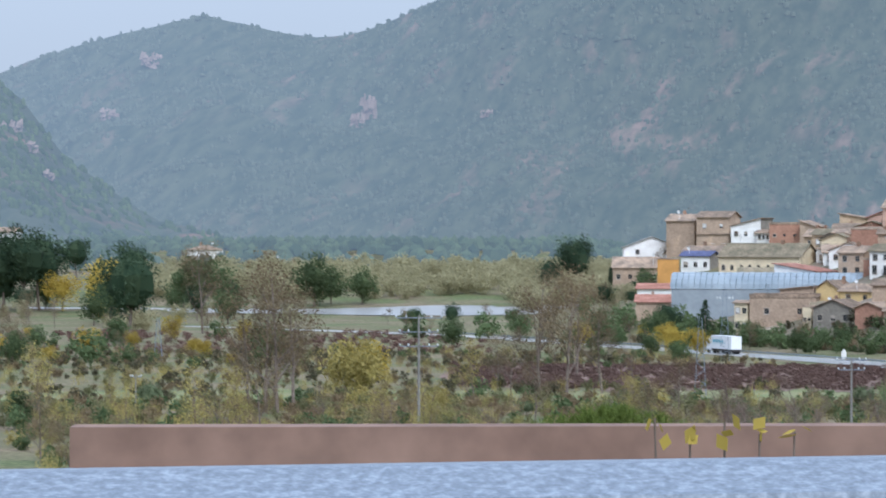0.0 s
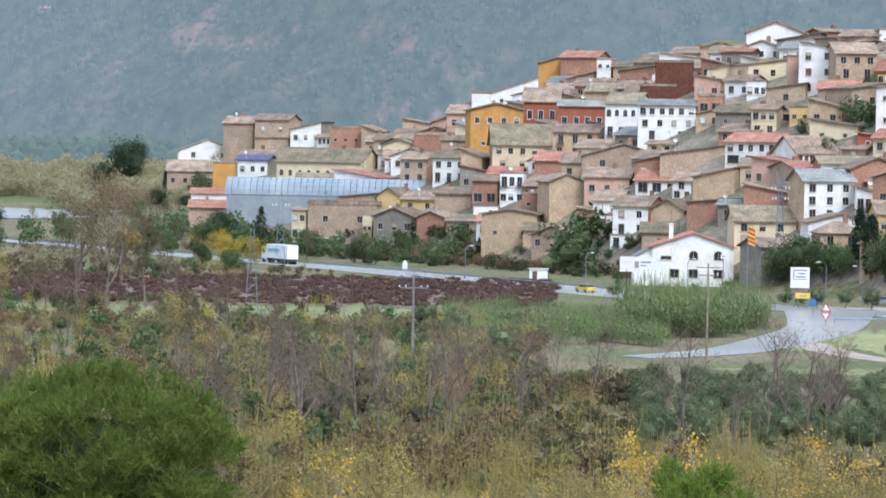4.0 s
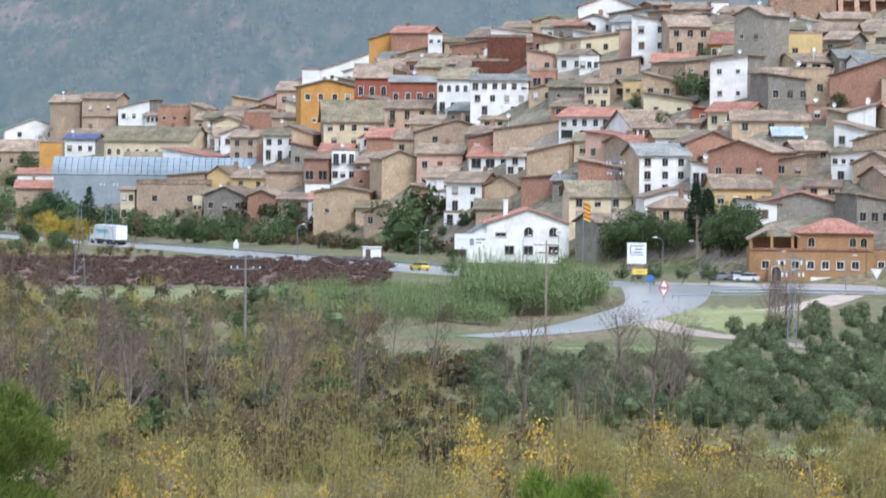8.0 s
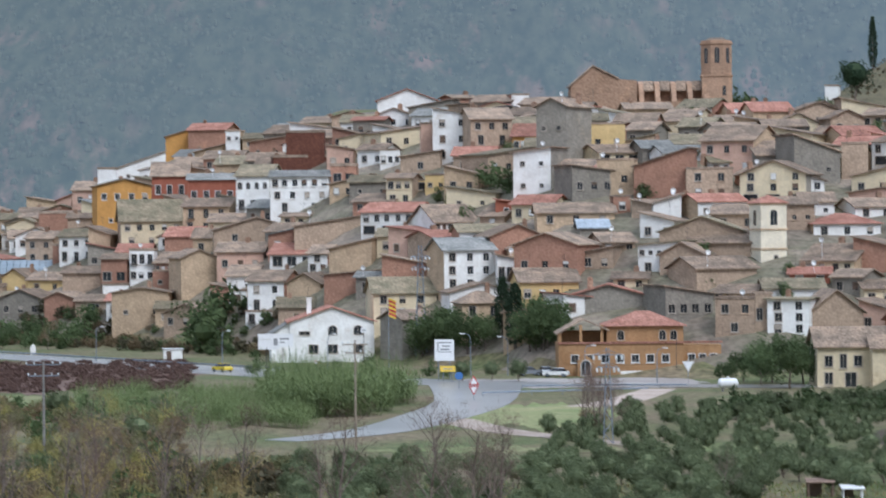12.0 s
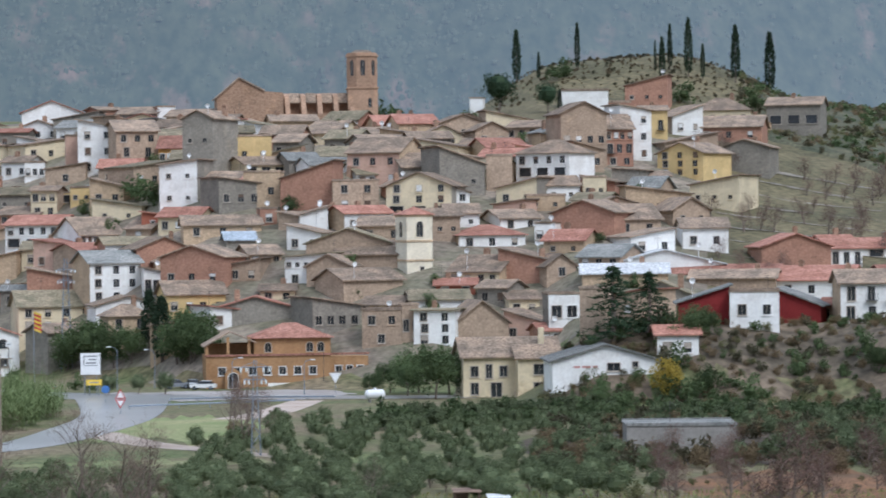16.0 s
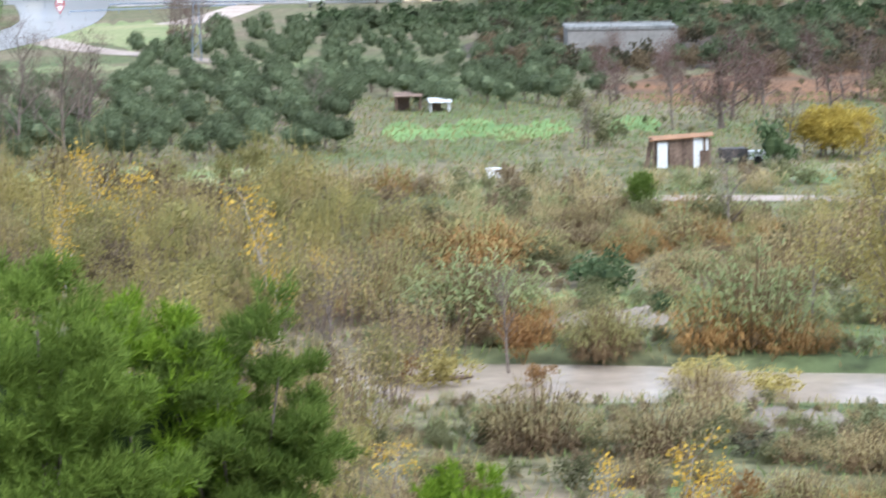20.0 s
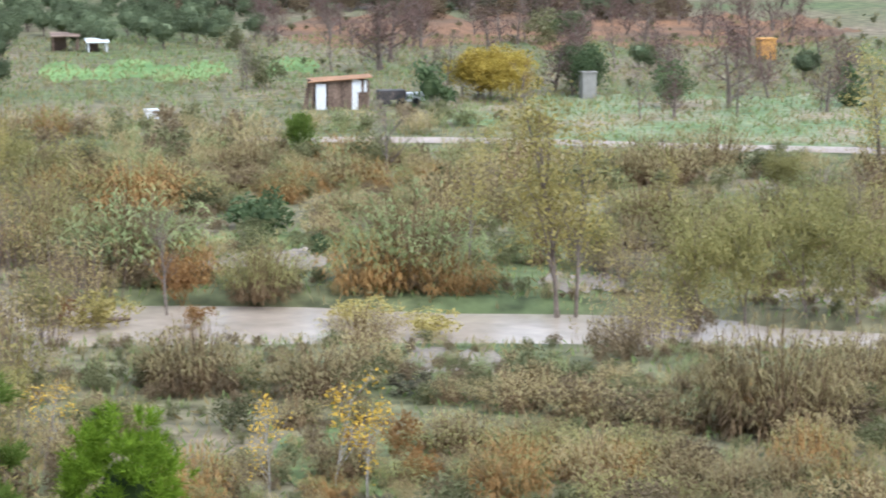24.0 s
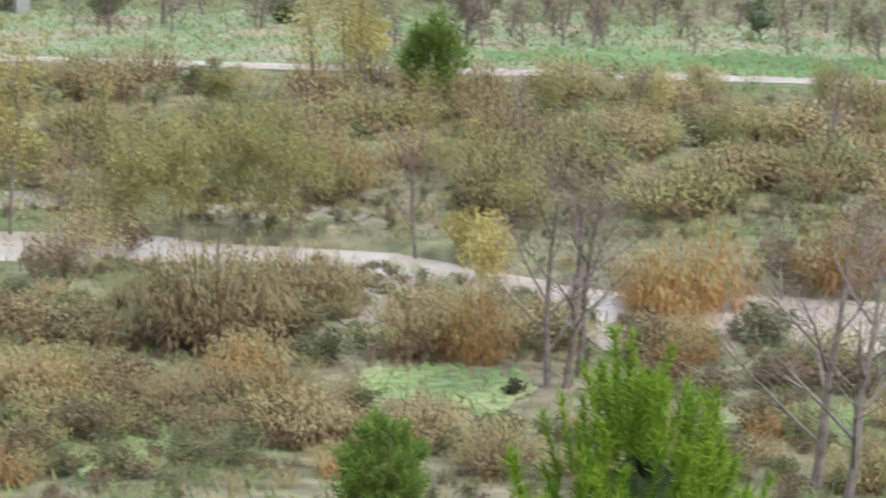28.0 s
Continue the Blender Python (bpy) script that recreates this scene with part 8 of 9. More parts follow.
def off_track(x, y, gap=3.6):
    for (x0, y0), (x1, y1) in zip(TRACK, TRACK[1:]):
        t = min(max(((x - x0) * (x1 - x0) + (y - y0) * (y1 - y0)) / ((x1 - x0) ** 2 + (y1 - y0) ** 2), 0), 1)
        if math.hypot(x - x0 - t * (x1 - x0), y - y0 - t * (y1 - y0)) < gap + 3.0 * (y < y0 + t * (y1 - y0)):
            return False
    return True


SIDE = [(-14, 488), (-13, 440), (-16.5, 409), (-23, 378), (-33, 362)]
MAIN = [(-230, 740), (-160, 662), (-107, 601), (-70, 552), (-46, 522), (-20, 492), (20, 478)]


def off_road(x, y, gap):
    for line in (SIDE, MAIN):
        for (x0, y0), (x1, y1) in zip(line, line[1:]):
            t = min(max(((x - x0) * (x1 - x0) + (y - y0) * (y1 - y0)) / ((x1 - x0) ** 2 + (y1 - y0) ** 2), 0), 1)
            if math.hypot(x - x0 - t * (x1 - x0), y - y0 - t * (y1 - y0)) < gap:
                return False
    return True


def grove(az, r, p):
    field = 3.6 < az < 8.4 and 248 < r < 284
    yard = 8.3 < az < 11 and 215 < r < 245
    barn = 7.0 < az < 10.5 and 345 < r < 372
    road = (az < -0.3 and r > 316) or not off_road(p.x, p.y, 9) or (-3 < az < 1 and 383 < r < 436)
    return not (field or yard or barn or road)


olive_rest = []
for i in range(36):
    r = 243 + 4.9 * i
    a = -4.8 if r < 316 else -0.2
    a1 = 3.4 if r < 286 else (7.8 if r < 345 else 12.5)
    while a < a1:
        p = polar(a + RP.uniform(-0.3, 0.3), r + RP.uniform(-1.2, 1.2))
        if grove(a, r, p):
            olive_rest.append((r + RP.uniform(0, 60), p.x, p.y, RP.uniform(2.4, 3.1) if r < 318 else RP.uniform(1.8, 2.4)))
        a += math.degrees(RP.uniform(3.9, 4.7) / r) if r < 318 else math.degrees(RP.uniform(4.2, 5.2) / r)
olive_rest.sort()
for _, x, y, h in olive_rest[:210]:
    plant("olive", x, y, h)
far_olives = [(x, y, h) for _, x, y, h in olive_rest[210:]]
rng_o, sets = np.random.default_rng(3), []
for x, y, h in far_olives:
    me = KINDS["olive"][5][int(rng_o.integers(4))][1][1]
    c = coords(me)[::2]
    mid = c.mean(1, keepdims=True)
    sets.append((mid + (c - mid) * 1.4) * (h / 3.7) + (x, y, land(x, y)))
if sets:
    tagged(new("olive_grove", quads("olive_grove", np.concatenate(sets), L_OLIVE)), "far rows of round grey-green olive trees", "olive grove", kind="stuff")
for i in range(9):
    r = 288 + 7 * i
    a = 8.2
    while a < 18:
        p = polar(a + RP.uniform(-0.2, 0.2), r + RP.uniform(-0.8, 0.8))
        if grove(a, r, p) and RP.random() < 0.85:
            plant("orchard", p.x, p.y, RP.uniform(2.6, 3.9))
        a += math.degrees(7.0 / r)
for i in range(7):
    r = 226 + 9 * i
    a = 14.0 if i > 1 else 24.5
    while a < 32:
        p = polar(a + RP.uniform(-0.2, 0.2), r + RP.uniform(-0.8, 0.8))
        plant("orchard", p.x, p.y, RP.uniform(2.4, 3.6))
        a += math.degrees(7.0 / r)
strew("field_growth", "rough brown and green tufts over the river fields", "undergrowth", ["reedgreen", "reedgold", "reedgold", "reedgreen"], 800, -4, 33.5, 203, 262, 0.3, 0.8, lambda az, r, p: off_track(p.x, p.y) and not (8.3 < az < 11 and 222 < r < 245), 0.2)
strew("field_growth", "straw-coloured reeds and bare brush along the field edge", "undergrowth", ["reedgold", "reedgreen", "brownbush", "scrub"], 210, -4, 13.5, 199, 226, 1.0, 2.0, lambda az, r, p: off_track(p.x, p.y), 0.3)
strew("field_growth", "low weeds between the orchard trees", "undergrowth", ["scrub", "scrub", "reedgold"], 420, 7.5, 33.5, 250, 330, 0.3, 0.9, None, 0.2)
scatter(["orchard", "redtree", "baretree"], 40, 9, 33, 222, 300, 3.2, 6.0)
scatter(["roundtree", "bushtree", "olive", "scrub"], 26, 7.5, 33, 235, 300, 1.8, 4.0)
scatter(["redtree", "baretree"], 40, -14, -1, 232, 300, 6.0, 10.5)
strew("field_scrub", "brown and green scrub on fallow land", "scrub", ["brownbush", "scrub", "darkscrub", "thicket"], 360, -14, -4.8, 206, 306, 1.2, 3.0, None, 0.22)
scatter(["scrub", "brownbush", "olive", "goldbush", "bushtree", "thicket"], 80, -28, -7, 225, 430, 1.8, 4.4)
strew("field_scrub", "mixed autumn scrub and hedges on the plain", "scrub", ["brownbush", "scrub", "thicket", "bushtree", "willow", "scrub", "brownbush"], 1700, -27, -7, 215, 425, 1.2, 3.2, None, 0.25)
scatter(["autumntree", "redtree", "goldpoplar"], 30, -27, -12, 240, 420, 5.0, 10.0)
strew("vineyard", "low reddish-brown vines in rows", "vineyard", ["vine"], 1500, -17.5, -6.8, 476, 578, 0.6, 1.0, None, 0.3, 2.4)
strew("hedge", "dark low hedge and brush beside the road", "hedge", ["bushtree", "darkscrub", "brownbush"], 260, -28, -13.5, 560, 640, 1.0, 2.4, lambda az, r, p: off_road(p.x, p.y, 9), 0.3)
strew("cane_bed", "broad bed of green giant cane", "cane", ["cane"], 260, -8.8, -4.6, 385, 450, 2.2, 3.4, lambda az, r, p: off_road(p.x, p.y, 9) and p.x < -18, 0.36)
strew("field_scrub", "dull brown scrub and rough grass between the vineyards", "scrub", ["scrub", "brownbush", "darkscrub", "thicket"], 800, -27, -11, 425, 640, 0.9, 2.4, lambda az, r, p: off_road(p.x, p.y, 14) and not (480 < r < 570 and az > -17), 0.22)
strew("vineyard", "reddish-brown rows of bare vines and fruit bushes", "vineyard", ["vine"], 330, -28, -16.5, 640, 790, 1.0, 1.8, lambda az, r, p: off_road(p.x, p.y, 14), 0.26, 1.5)
strew("cane_bed", "tall leaning clump of green giant cane", "cane", ["cane"], 120, -5.4, -2.0, 405, 455, 4.2, 6.2, lambda az, r, p: off_road(p.x, p.y, 9) and p.x < -18, 0.36)
strew("field_scrub", "low brown scrub beside the groves", "scrub", ["scrub", "brownbush", "reedgold", "olive"], 240, -16, -4.6, 306, 374, 1.0, 2.6, lambda az, r, p: grove(az, r, p), 0.22)
scatter(["roundtree", "goldtree", "bushtree", "autumntree", "autumntree"], 75, -27, -12.5, 560, 760, 3.0, 8.0, lambda az, r, p: not -20.6 < az < -16.2)
scatter(["autumntree", "paletree", "paletree", "autumntree"], 44, -28, -13, 800, 960, 5.0, 9.0, lambda az, r, p: not -20 < az < -15.8)
strew("valley_wood", "far yellow poplar wood in the valley, paled for haze", "wood", ["paletree"], 420, -23.5, -12.5, 985, 1180, 6.0, 10.5, lambda az, r, p: r > 1065 or az > -16, 0.8)
scatter(["roundpine", "roundtree"], 24, -30, -21, 850, 1050, 8.0, 14.0)

# ---- scrub of the bluff and the hills, almond terraces ----
scatter(["darkscrub", "bushtree", "bushtree", "roundtree"], 36, 6.2, 15.8, 417, 446, 1.8, 4.2)
strew("orchard_brush", "brown bare brush and dark olive crowns below the bluff", "scrub", ["brownbush", "darkscrub", "olive", "brownbush"], 420, 6.0, 15.8, 320, 398, 1.4, 2.9, grove, 0.35)
strew("bluff_scrub", "dark brown and green brushwood on the bluff", "scrub", ["brownbush", "darkscrub", "scrub", "brownbush", "bushtree"], 1000, 6.0, 15.8, 416, 457, 0.7, 1.9, None, 0.4)
strew("hedge", "dark green hedge at the foot of the bluff", "hedge", ["bushtree", "bushtree", "olive"], 260, 3.0, 18, 396, 424, 1.6, 3.0, grove, 0.3)
strew("hill_scrub", "dark scrub on the hillside", "scrub", ["scrub", "darkscrub", "brownbush", "bushtree"], 1500, 9.6, 15.5, 640, 830, 1.0, 2.4, lambda az, r, p: r > 702 - (az - 10.6) * 11, 0.2)
scatter(["orchard"], 95, 8.6, 15.5, 545, 680, 3.4, 5.2)
strew("roadside_scrub", "scrub and weeds below the first houses", "scrub", ["brownbush", "darkscrub", "bushtree", "brownbush"], 360, -14, -4.6, 585, 720, 1.2, 3.2, lambda az, r, p: ramp(az, FOOT_AZ, FOOT_R) - 26 < r < ramp(az, FOOT_AZ, FOOT_R) + 22 and off_road(p.x, p.y, 10), 0.3)
scatter(["roundtree", "bushtree", "bushtree", "autumntree"], 30, -13.6, -8.6, 640, 740, 3.0, 6.5, lambda az, r, p: off_road(p.x, p.y, 12) and r < ramp(az, FOOT_AZ, FOOT_R) + 10)
scatter(["roundtree", "roundpine", "bushtree", "autumntree"], 30, -18.5, -12.6, 735, 900, 4.0, 8.0)
strew("hill_scrub", "low dry scrub on the cypress knoll", "scrub", ["brownbush", "darkscrub", "brownbush"], 950, 5.2, 10.6, 735, 830, 0.4, 1.1, None, 0.3)
scatter(["bushtree"], 40, -6, 8, 520, 700, 1.8, 4.0)


# ---- grass along the river ----
rng_g = np.random.default_rng(8)
n, far_n = 42000, 46000
ga = np.radians(np.concatenate([rng_g.uniform(-14, 34, n), rng_g.uniform(-5, 34, far_n)]))
gr = np.sqrt(np.concatenate([rng_g.uniform(86.0 ** 2, 215.0 ** 2, n), rng_g.uniform(203.0 ** 2, 300.0 ** 2, far_n)]))
gx, gy = gr * np.sin(ga), gr * np.cos(ga)
gz = np.array([land(a, b) for a, b in zip(gx, gy)])
ok = (gz > -0.4) & np.array([b < 160 or off_track(a, b, 2.2) for a, b in zip(gx, gy)])
gc = np.stack([gx, gy, gz + 0.12], 1)[ok]
for nm, part_, mat, lab in (("grass", slice(0, None, 2), leafy("green_grass_blade", (0.150, 0.198, 0.067), (0.250, 0.298, 0.117), trans=0.25), "short green grass on the river banks"),
                            ("dry_grass", slice(1, None, 2), L_STRAW, "dry straw grass on the river banks")):
    c = gc[part_]
    tagged(new(nm, quads(nm, leaves(rng_g, c, 0.6, 0.11, 1.0), mat)), lab, "grass", kind="stuff")

# ---- poles, pylons, signs ----
M_GALV = material("galvanised_steel", (0.17, 0.20, 0.24), (0.29, 0.33, 0.385), 160.0, 420.0, 0.5, 0.08, metal=0.3, vary=0.12, c=(0.21, 0.245, 0.29))
M_CONC = material("pole_concrete", (0.19, 0.18, 0.165), (0.27, 0.26, 0.24), 0.8, 6, 0.9, 0.2)
M_WOOD = material("weathered_pole_wood", (0.20, 0.16, 0.12), (0.32, 0.27, 0.21), 0.6, 5, 0.9, 0.3)
M_WHITE = material("sign_white", (0.74, 0.75, 0.76), (0.80, 0.81, 0.82), 0.8, 5, 0.6, 0.05, vary=0.05)
M_INK = material("sign_grey_ink", (0.22, 0.23, 0.24), (0.30, 0.31, 0.32), 1, 5, 0.7, 0.0)
M_REDP = material("sign_red", (0.45, 0.05, 0.05), (0.55, 0.08, 0.07), 1, 5, 0.6, 0.0)
M_BLUEP = material("sign_blue", (0.06, 0.16, 0.42), (0.09, 0.22, 0.52), 1, 5, 0.6, 0.0)
M_YELP = material("banner_yellow", (0.70, 0.48, 0.06), (0.78, 0.56, 0.10), 1, 5, 0.7, 0.0)
M_INSUL = material("insulator_glass", (0.60, 0.64, 0.66), (0.74, 0.77, 0.78), 3, 9, 0.3, 0.0)
M_RUBBER = material("tyre_rubber", (0.02, 0.02, 0.02), (0.04, 0.04, 0.04), 2, 9, 0.8, 0.1)
M_RUST = material("rusty_brown_steel", (0.20, 0.125, 0.095), (0.29, 0.19, 0.145), 3, 20, 0.85, 0.3)


def stand(name, x, y, turn, label, category, group=""):
    ob = new(name)
    ob.matrix_world = pose(x, y, land(x, y), 0, 0, turn)
    return tagged(ob, label, category, group)


def lattice(x, y, height, base, arms, turn, label, cable=False):
    """Lattice mast: four legs, braces, crossarms with insulators."""
    ob = stand("pylon", x, y, turn, label, "pylon", "lattice pylons")
    top = base * 0.25
    for sx in (-1, 1):
        for sy in (-1, 1):
            g = Geo()
            g.tube([(sx * base / 2, sy * base / 2, -0.3), (sx * top / 2, sy * top / 2, height)], [0.06, 0.045], 4)
            child("leg", g.mesh("leg", M_GALV), ob)
    n = int(height / 1.1)
    for k in range(n):
        g = Geo()
        z0, z1 = height * k / n, height * (k + 1) / n
        w0, w1 = base / 2 + (top - base) / 2 * k / n, base / 2 + (top - base) / 2 * (k + 1) / n
        s = 1 if k % 2 else -1
        for sy in (-1, 1):
            g.tube([(-s * w0, sy * w0, z0), (s * w1, sy * w1, z1)], [0.025, 0.025], 3)
            g.tube([(sy * w0, -s * w0, z0), (sy * w1, s * w1, z1)], [0.025, 0.025], 3)
        child("brace", g.mesh("brace", M_GALV), ob)
    for z, half in arms:
        g = Geo()
        g.tube([(-half, 0, z), (half, 0, z)], [0.06, 0.06], 4)
        g.tube([(-half, 0, z), (0, 0, z + 0.6)], [0.03, 0.03], 3)
        g.tube([(half, 0, z), (0, 0, z + 0.6)], [0.03, 0.03], 3)
        arm = child("crossarm", g.mesh("crossarm", M_GALV), ob)
        for q in (-half, -half * 0.6, half * 0.6, half):
            g = Geo()
            g.tube([(q, 0, z - 0.55), (q, 0, z - 0.3), (q, 0, z - 0.05)], [0.10, 0.14, 0.08], 6)
            child("insulator", g.mesh("insulator", M_INSUL), arm)
    return ob


def pole(x, y, height, radius, mat, arms, turn, label, name="utility_pole"):
    ob = stand(name, x, y, turn, label, "pole", "utility poles")
    g = Geo()
    g.tube([(0, 0, -0.3), (0, 0, height)], [radius, radius * 0.6], 7)
    child("shaft", g.mesh("shaft", mat), ob)
    for z, half in arms:
        g = Geo()
        g.box(-half, half, -0.05, 0.05, z - 0.06, z + 0.06)
        arm = child("crossarm", g.mesh("crossarm", M_WOOD if mat == M_WOOD else M_GALV), ob)
        for q in (-half, -half * 0.55, half * 0.55, half):
            g = Geo()
            g.tube([(q, 0, z + 0.06), (q, 0, z + 0.2), (q, 0, z + 0.32)], [0.05, 0.10, 0.06], 6)
            child("insulator", g.mesh("insulator", M_INSUL), arm)
    return ob


lattice(-96.6, 434, 12.8, 1.9, [], 12, "slim grey lattice pylon standing in the vineyard")
lattice(-126, 593, 15.5, 2.0, [(13.5, 1.6)], 12, "grey lattice pylon beside the main road")
lattice(-25.7, 558, 19.5, 2.0, [(17.5, 1.6), (15.6, 1.4)], 8, "tall grey lattice pylon between the houses")
lattice(4.7, 355, 10.8, 1.1, [(10.0, 1.6), (8.6, 1.2)], 0, "rusty grey lattice pole among the olive trees")
lattice(-236, 550, 9.0, 1.8, [], 20, "slim grey lattice pylon on the plain")
pole(-109.5, 326, 15.5, 0.2, M_CONC, [(15.2, 2.9), (13.4, 2.4), (11.6, 2.4)], 18, "tall concrete power pole with three crossarms")
pole(-55.9, 335, 10.5, 0.18, M_CONC, [(10.2, 1.8), (9.0, 1.6)], 12, "concrete power pole with two crossarms")
pole(-23.2, 346, 12.2, 0.15, M_WOOD, [(11.7, 1.4), (10.8, 1.1)], 4, "bleached wooden telephone pole with crossarms")
pole(-42.9, 450, 7.4, 0.11, M_IRON, [], 0, "plain dark iron pole in the cane")
pole(-158.5, 351, 6.4, 0.12, M_CONC, [(6.0, 0.8)], 0, "short concrete pole on the plain")
pole(17.8, 508, 6.0, 0.06, M_IRON, [], 0, "thin dark pole by the inn")
pole(-112, 431, 4.0, 0.10, M_WOOD, [], 0, "low wooden post in the field")

mast = stand("radio_mast", 155.4, 682.5, 0, "red and white radio mast on the hill", "mast")
for k in range(7):
    g = Geo()
    g.tube([(0, 0, 2.2 * k), (0, 0, 2.2 * (k + 1))], [0.35 - 0.03 * k, 0.32 - 0.03 * k], 4)
    child("mast_section", g.mesh("mast_section", M_REDP if k % 2 else M_WHITE), mast)


def board(name, x, y, w, h, foot, turn, mat, label, bars, posts=2, category="sign"):
    """Board on posts, with plain bars for its lettering."""
    ob = stand(name, x, y, turn, label, category)
    for k in range(posts):
        px_ = 0 if posts == 1 else (-w * 0.3 + w * 0.6 * k)
        g = Geo()
        g.tube([(px_, 0.06, -0.3), (px_, 0.06, foot + h * 0.9)], [0.07, 0.07], 6)
        child("post", g.mesh("post", M_GALV if posts == 2 else M_IRON), ob)
    g = Geo()
    g.box(-w / 2, w / 2, -0.06, 0.0, foot, foot + h)
    pan = child("panel", g.mesh("panel", mat), ob)
    for x0, x1, z0, z1, m in bars:
        g = Geo()
        g.box(x0 * w, x1 * w, -0.068, -0.062, foot + z0 * h, foot + z1 * h)
        child("lettering", g.mesh("lettering", m), pan)
    return ob


board("billboard", -47.0, 497, 3.4, 2.5, 5.2, 5, M_WHITE, "white roadside billboard on a dark post", [(0.22, 0.42, 0.25, 0.7, M_INK), (-0.4, 0.1, 0.6, 0.66, M_FRAMEW)], 1)
board("direction_sign", -19.2, 497, 3.1, 3.4, 3.2, 2, M_WHITE, "tall white direction panel at the roundabout",
      [(-0.36, 0.36, 0.82, 0.88, M_INK), (-0.36, -0.30, 0.45, 0.82, M_INK), (-0.1, 0.28, 0.66, 0.73, M_INK), (-0.22, 0.28, 0.5, 0.57, M_INK), (-0.30, 0.36, 0.40, 0.44, M_INK)])
board("direction_sign", -18.6, 495, 2.4, 0.9, 1.6, 2, M_YELP, "yellow direction board below the white panel", [(-0.3, 0.3, 0.4, 0.6, M_INK)])
board("shop_sign", -36.0, 560, 1.0, 0.8, 5.6, 0, M_WHITE, "small white house sign on a post", [(-0.3, 0.3, 0.4, 0.6, M_INK)], 1)


board("billboard", -49.9, 553.7, 3.7, 2.3, 3.4, 6, M_WHITE, "white roadside billboard beside the white house", [(-0.35, 0.3, 0.55, 0.68, M_INK), (-0.35, 0.1, 0.3, 0.4, M_INK)], 1)


def road_sign(x, y, shape, mat, label, z=2.2, size=0.5):
    ob = stand("road_sign", x, y, 0, label, "road sign", "road signs")
    g = Geo()
    g.tube([(0, 0.05, -0.2), (0, 0.05, z + size * 0.6)], [0.04, 0.04], 5)
    child("post", g.mesh("post", M_GALV), ob)
    for k, (s, m, yy) in enumerate(((size, mat, -0.02), (size * 0.68, M_WHITE, -0.045))):
        n, a0 = {"up": (3, math.pi / 2), "down": (3, -math.pi / 2), "round": (14, 0)}[shape]
        ring = [(s * math.cos(a0 + 2 * math.pi * i / n), s * math.sin(a0 + 2 * math.pi * i / n) + z) for i in range(n)]
        if shape == "round" and k:
            continue
        g = Geo()
        g.prism([(q[0], yy + 0.02, q[1]) for q in ring], [(q[0], yy, q[1]) for q in ring])
        child("plate" if k == 0 else "face", g.mesh("plate", m), ob)
    return ob


road_sign(-41.1, 517, "down", M_REDP, "triangular give-way sign with red rim")
road_sign(-24.0, 480, "down", M_REDP, "triangular give-way sign with red rim")
road_sign(-13.0, 443, "up", M_REDP, "triangular warning sign with red rim", 2.6, 0.9)
road_sign(-13.0, 442.6, "down", M_REDP, "triangular give-way sign with red rim", 1.6, 0.85)
road_sign(-16.1, 473, "round", M_BLUEP, "round blue traffic sign", 2.0, 0.6)
road_sign(18.5, 478, "down", M_FRAMEW, "triangular sign seen from behind", 3.2, 1.1)

banner = stand("flagpole", -30.4, 540, 0, "steel pole with a yellow and red striped banner", "flagpole")
g = Geo()
g.tube([(0, 0, -0.2), (0, 0, 12.0)], [0.08, 0.05], 6)
child("pole", g.mesh("pole", M_GALV), banner)
for k in range(9):
    g = Geo()
    z = 9.0 + 0.36 * k
    w = 0.07 * math.sin(k)
    g.prism([(0.06, w, z), (1.3, w - 0.2, z - 0.5), (1.3, w - 0.2, z - 0.14), (0.06, w, z + 0.36)], [(0.06, w + 0.02, z), (1.3, w - 0.18, z - 0.5), (1.3, w - 0.18, z - 0.14), (0.06, w + 0.02, z + 0.36)])
    child("banner_stripe", g.mesh("banner_stripe", M_REDP if k % 2 else M_YELP), banner)


def street_lamp(x, y, h, turn=0):
    ob = stand("street_lamp", x, y, turn, "grey street lamp with a curved arm", "street lamp", "street lamps")
    g = Geo()
    g.tube([(0, 0, -0.2), (0, 0, h - 0.8), (0.3, 0, h - 0.2), (1.1, 0, h)], [0.09, 0.06, 0.05, 0.045], 6)
    child("post", g.mesh("post", M_GALV), ob)
    g = Geo()
    g.box(1.0, 1.7, -0.14, 0.14, h - 0.09, h + 0.06)
    child("lamp_head", g.mesh("lamp_head", M_WHITE), ob)


for x, y, h, t in ((-15.5, 512, 7.0, 180), (-9.5, 514, 6.4, 180), (3.0, 498, 5.5, 0), (-60, 548, 6.5, 40), (-86, 574, 6.5, 40), (14, 486, 5.5, 0), (-40, 528, 6.5, 40)):
    street_lamp(x, y, h, t)


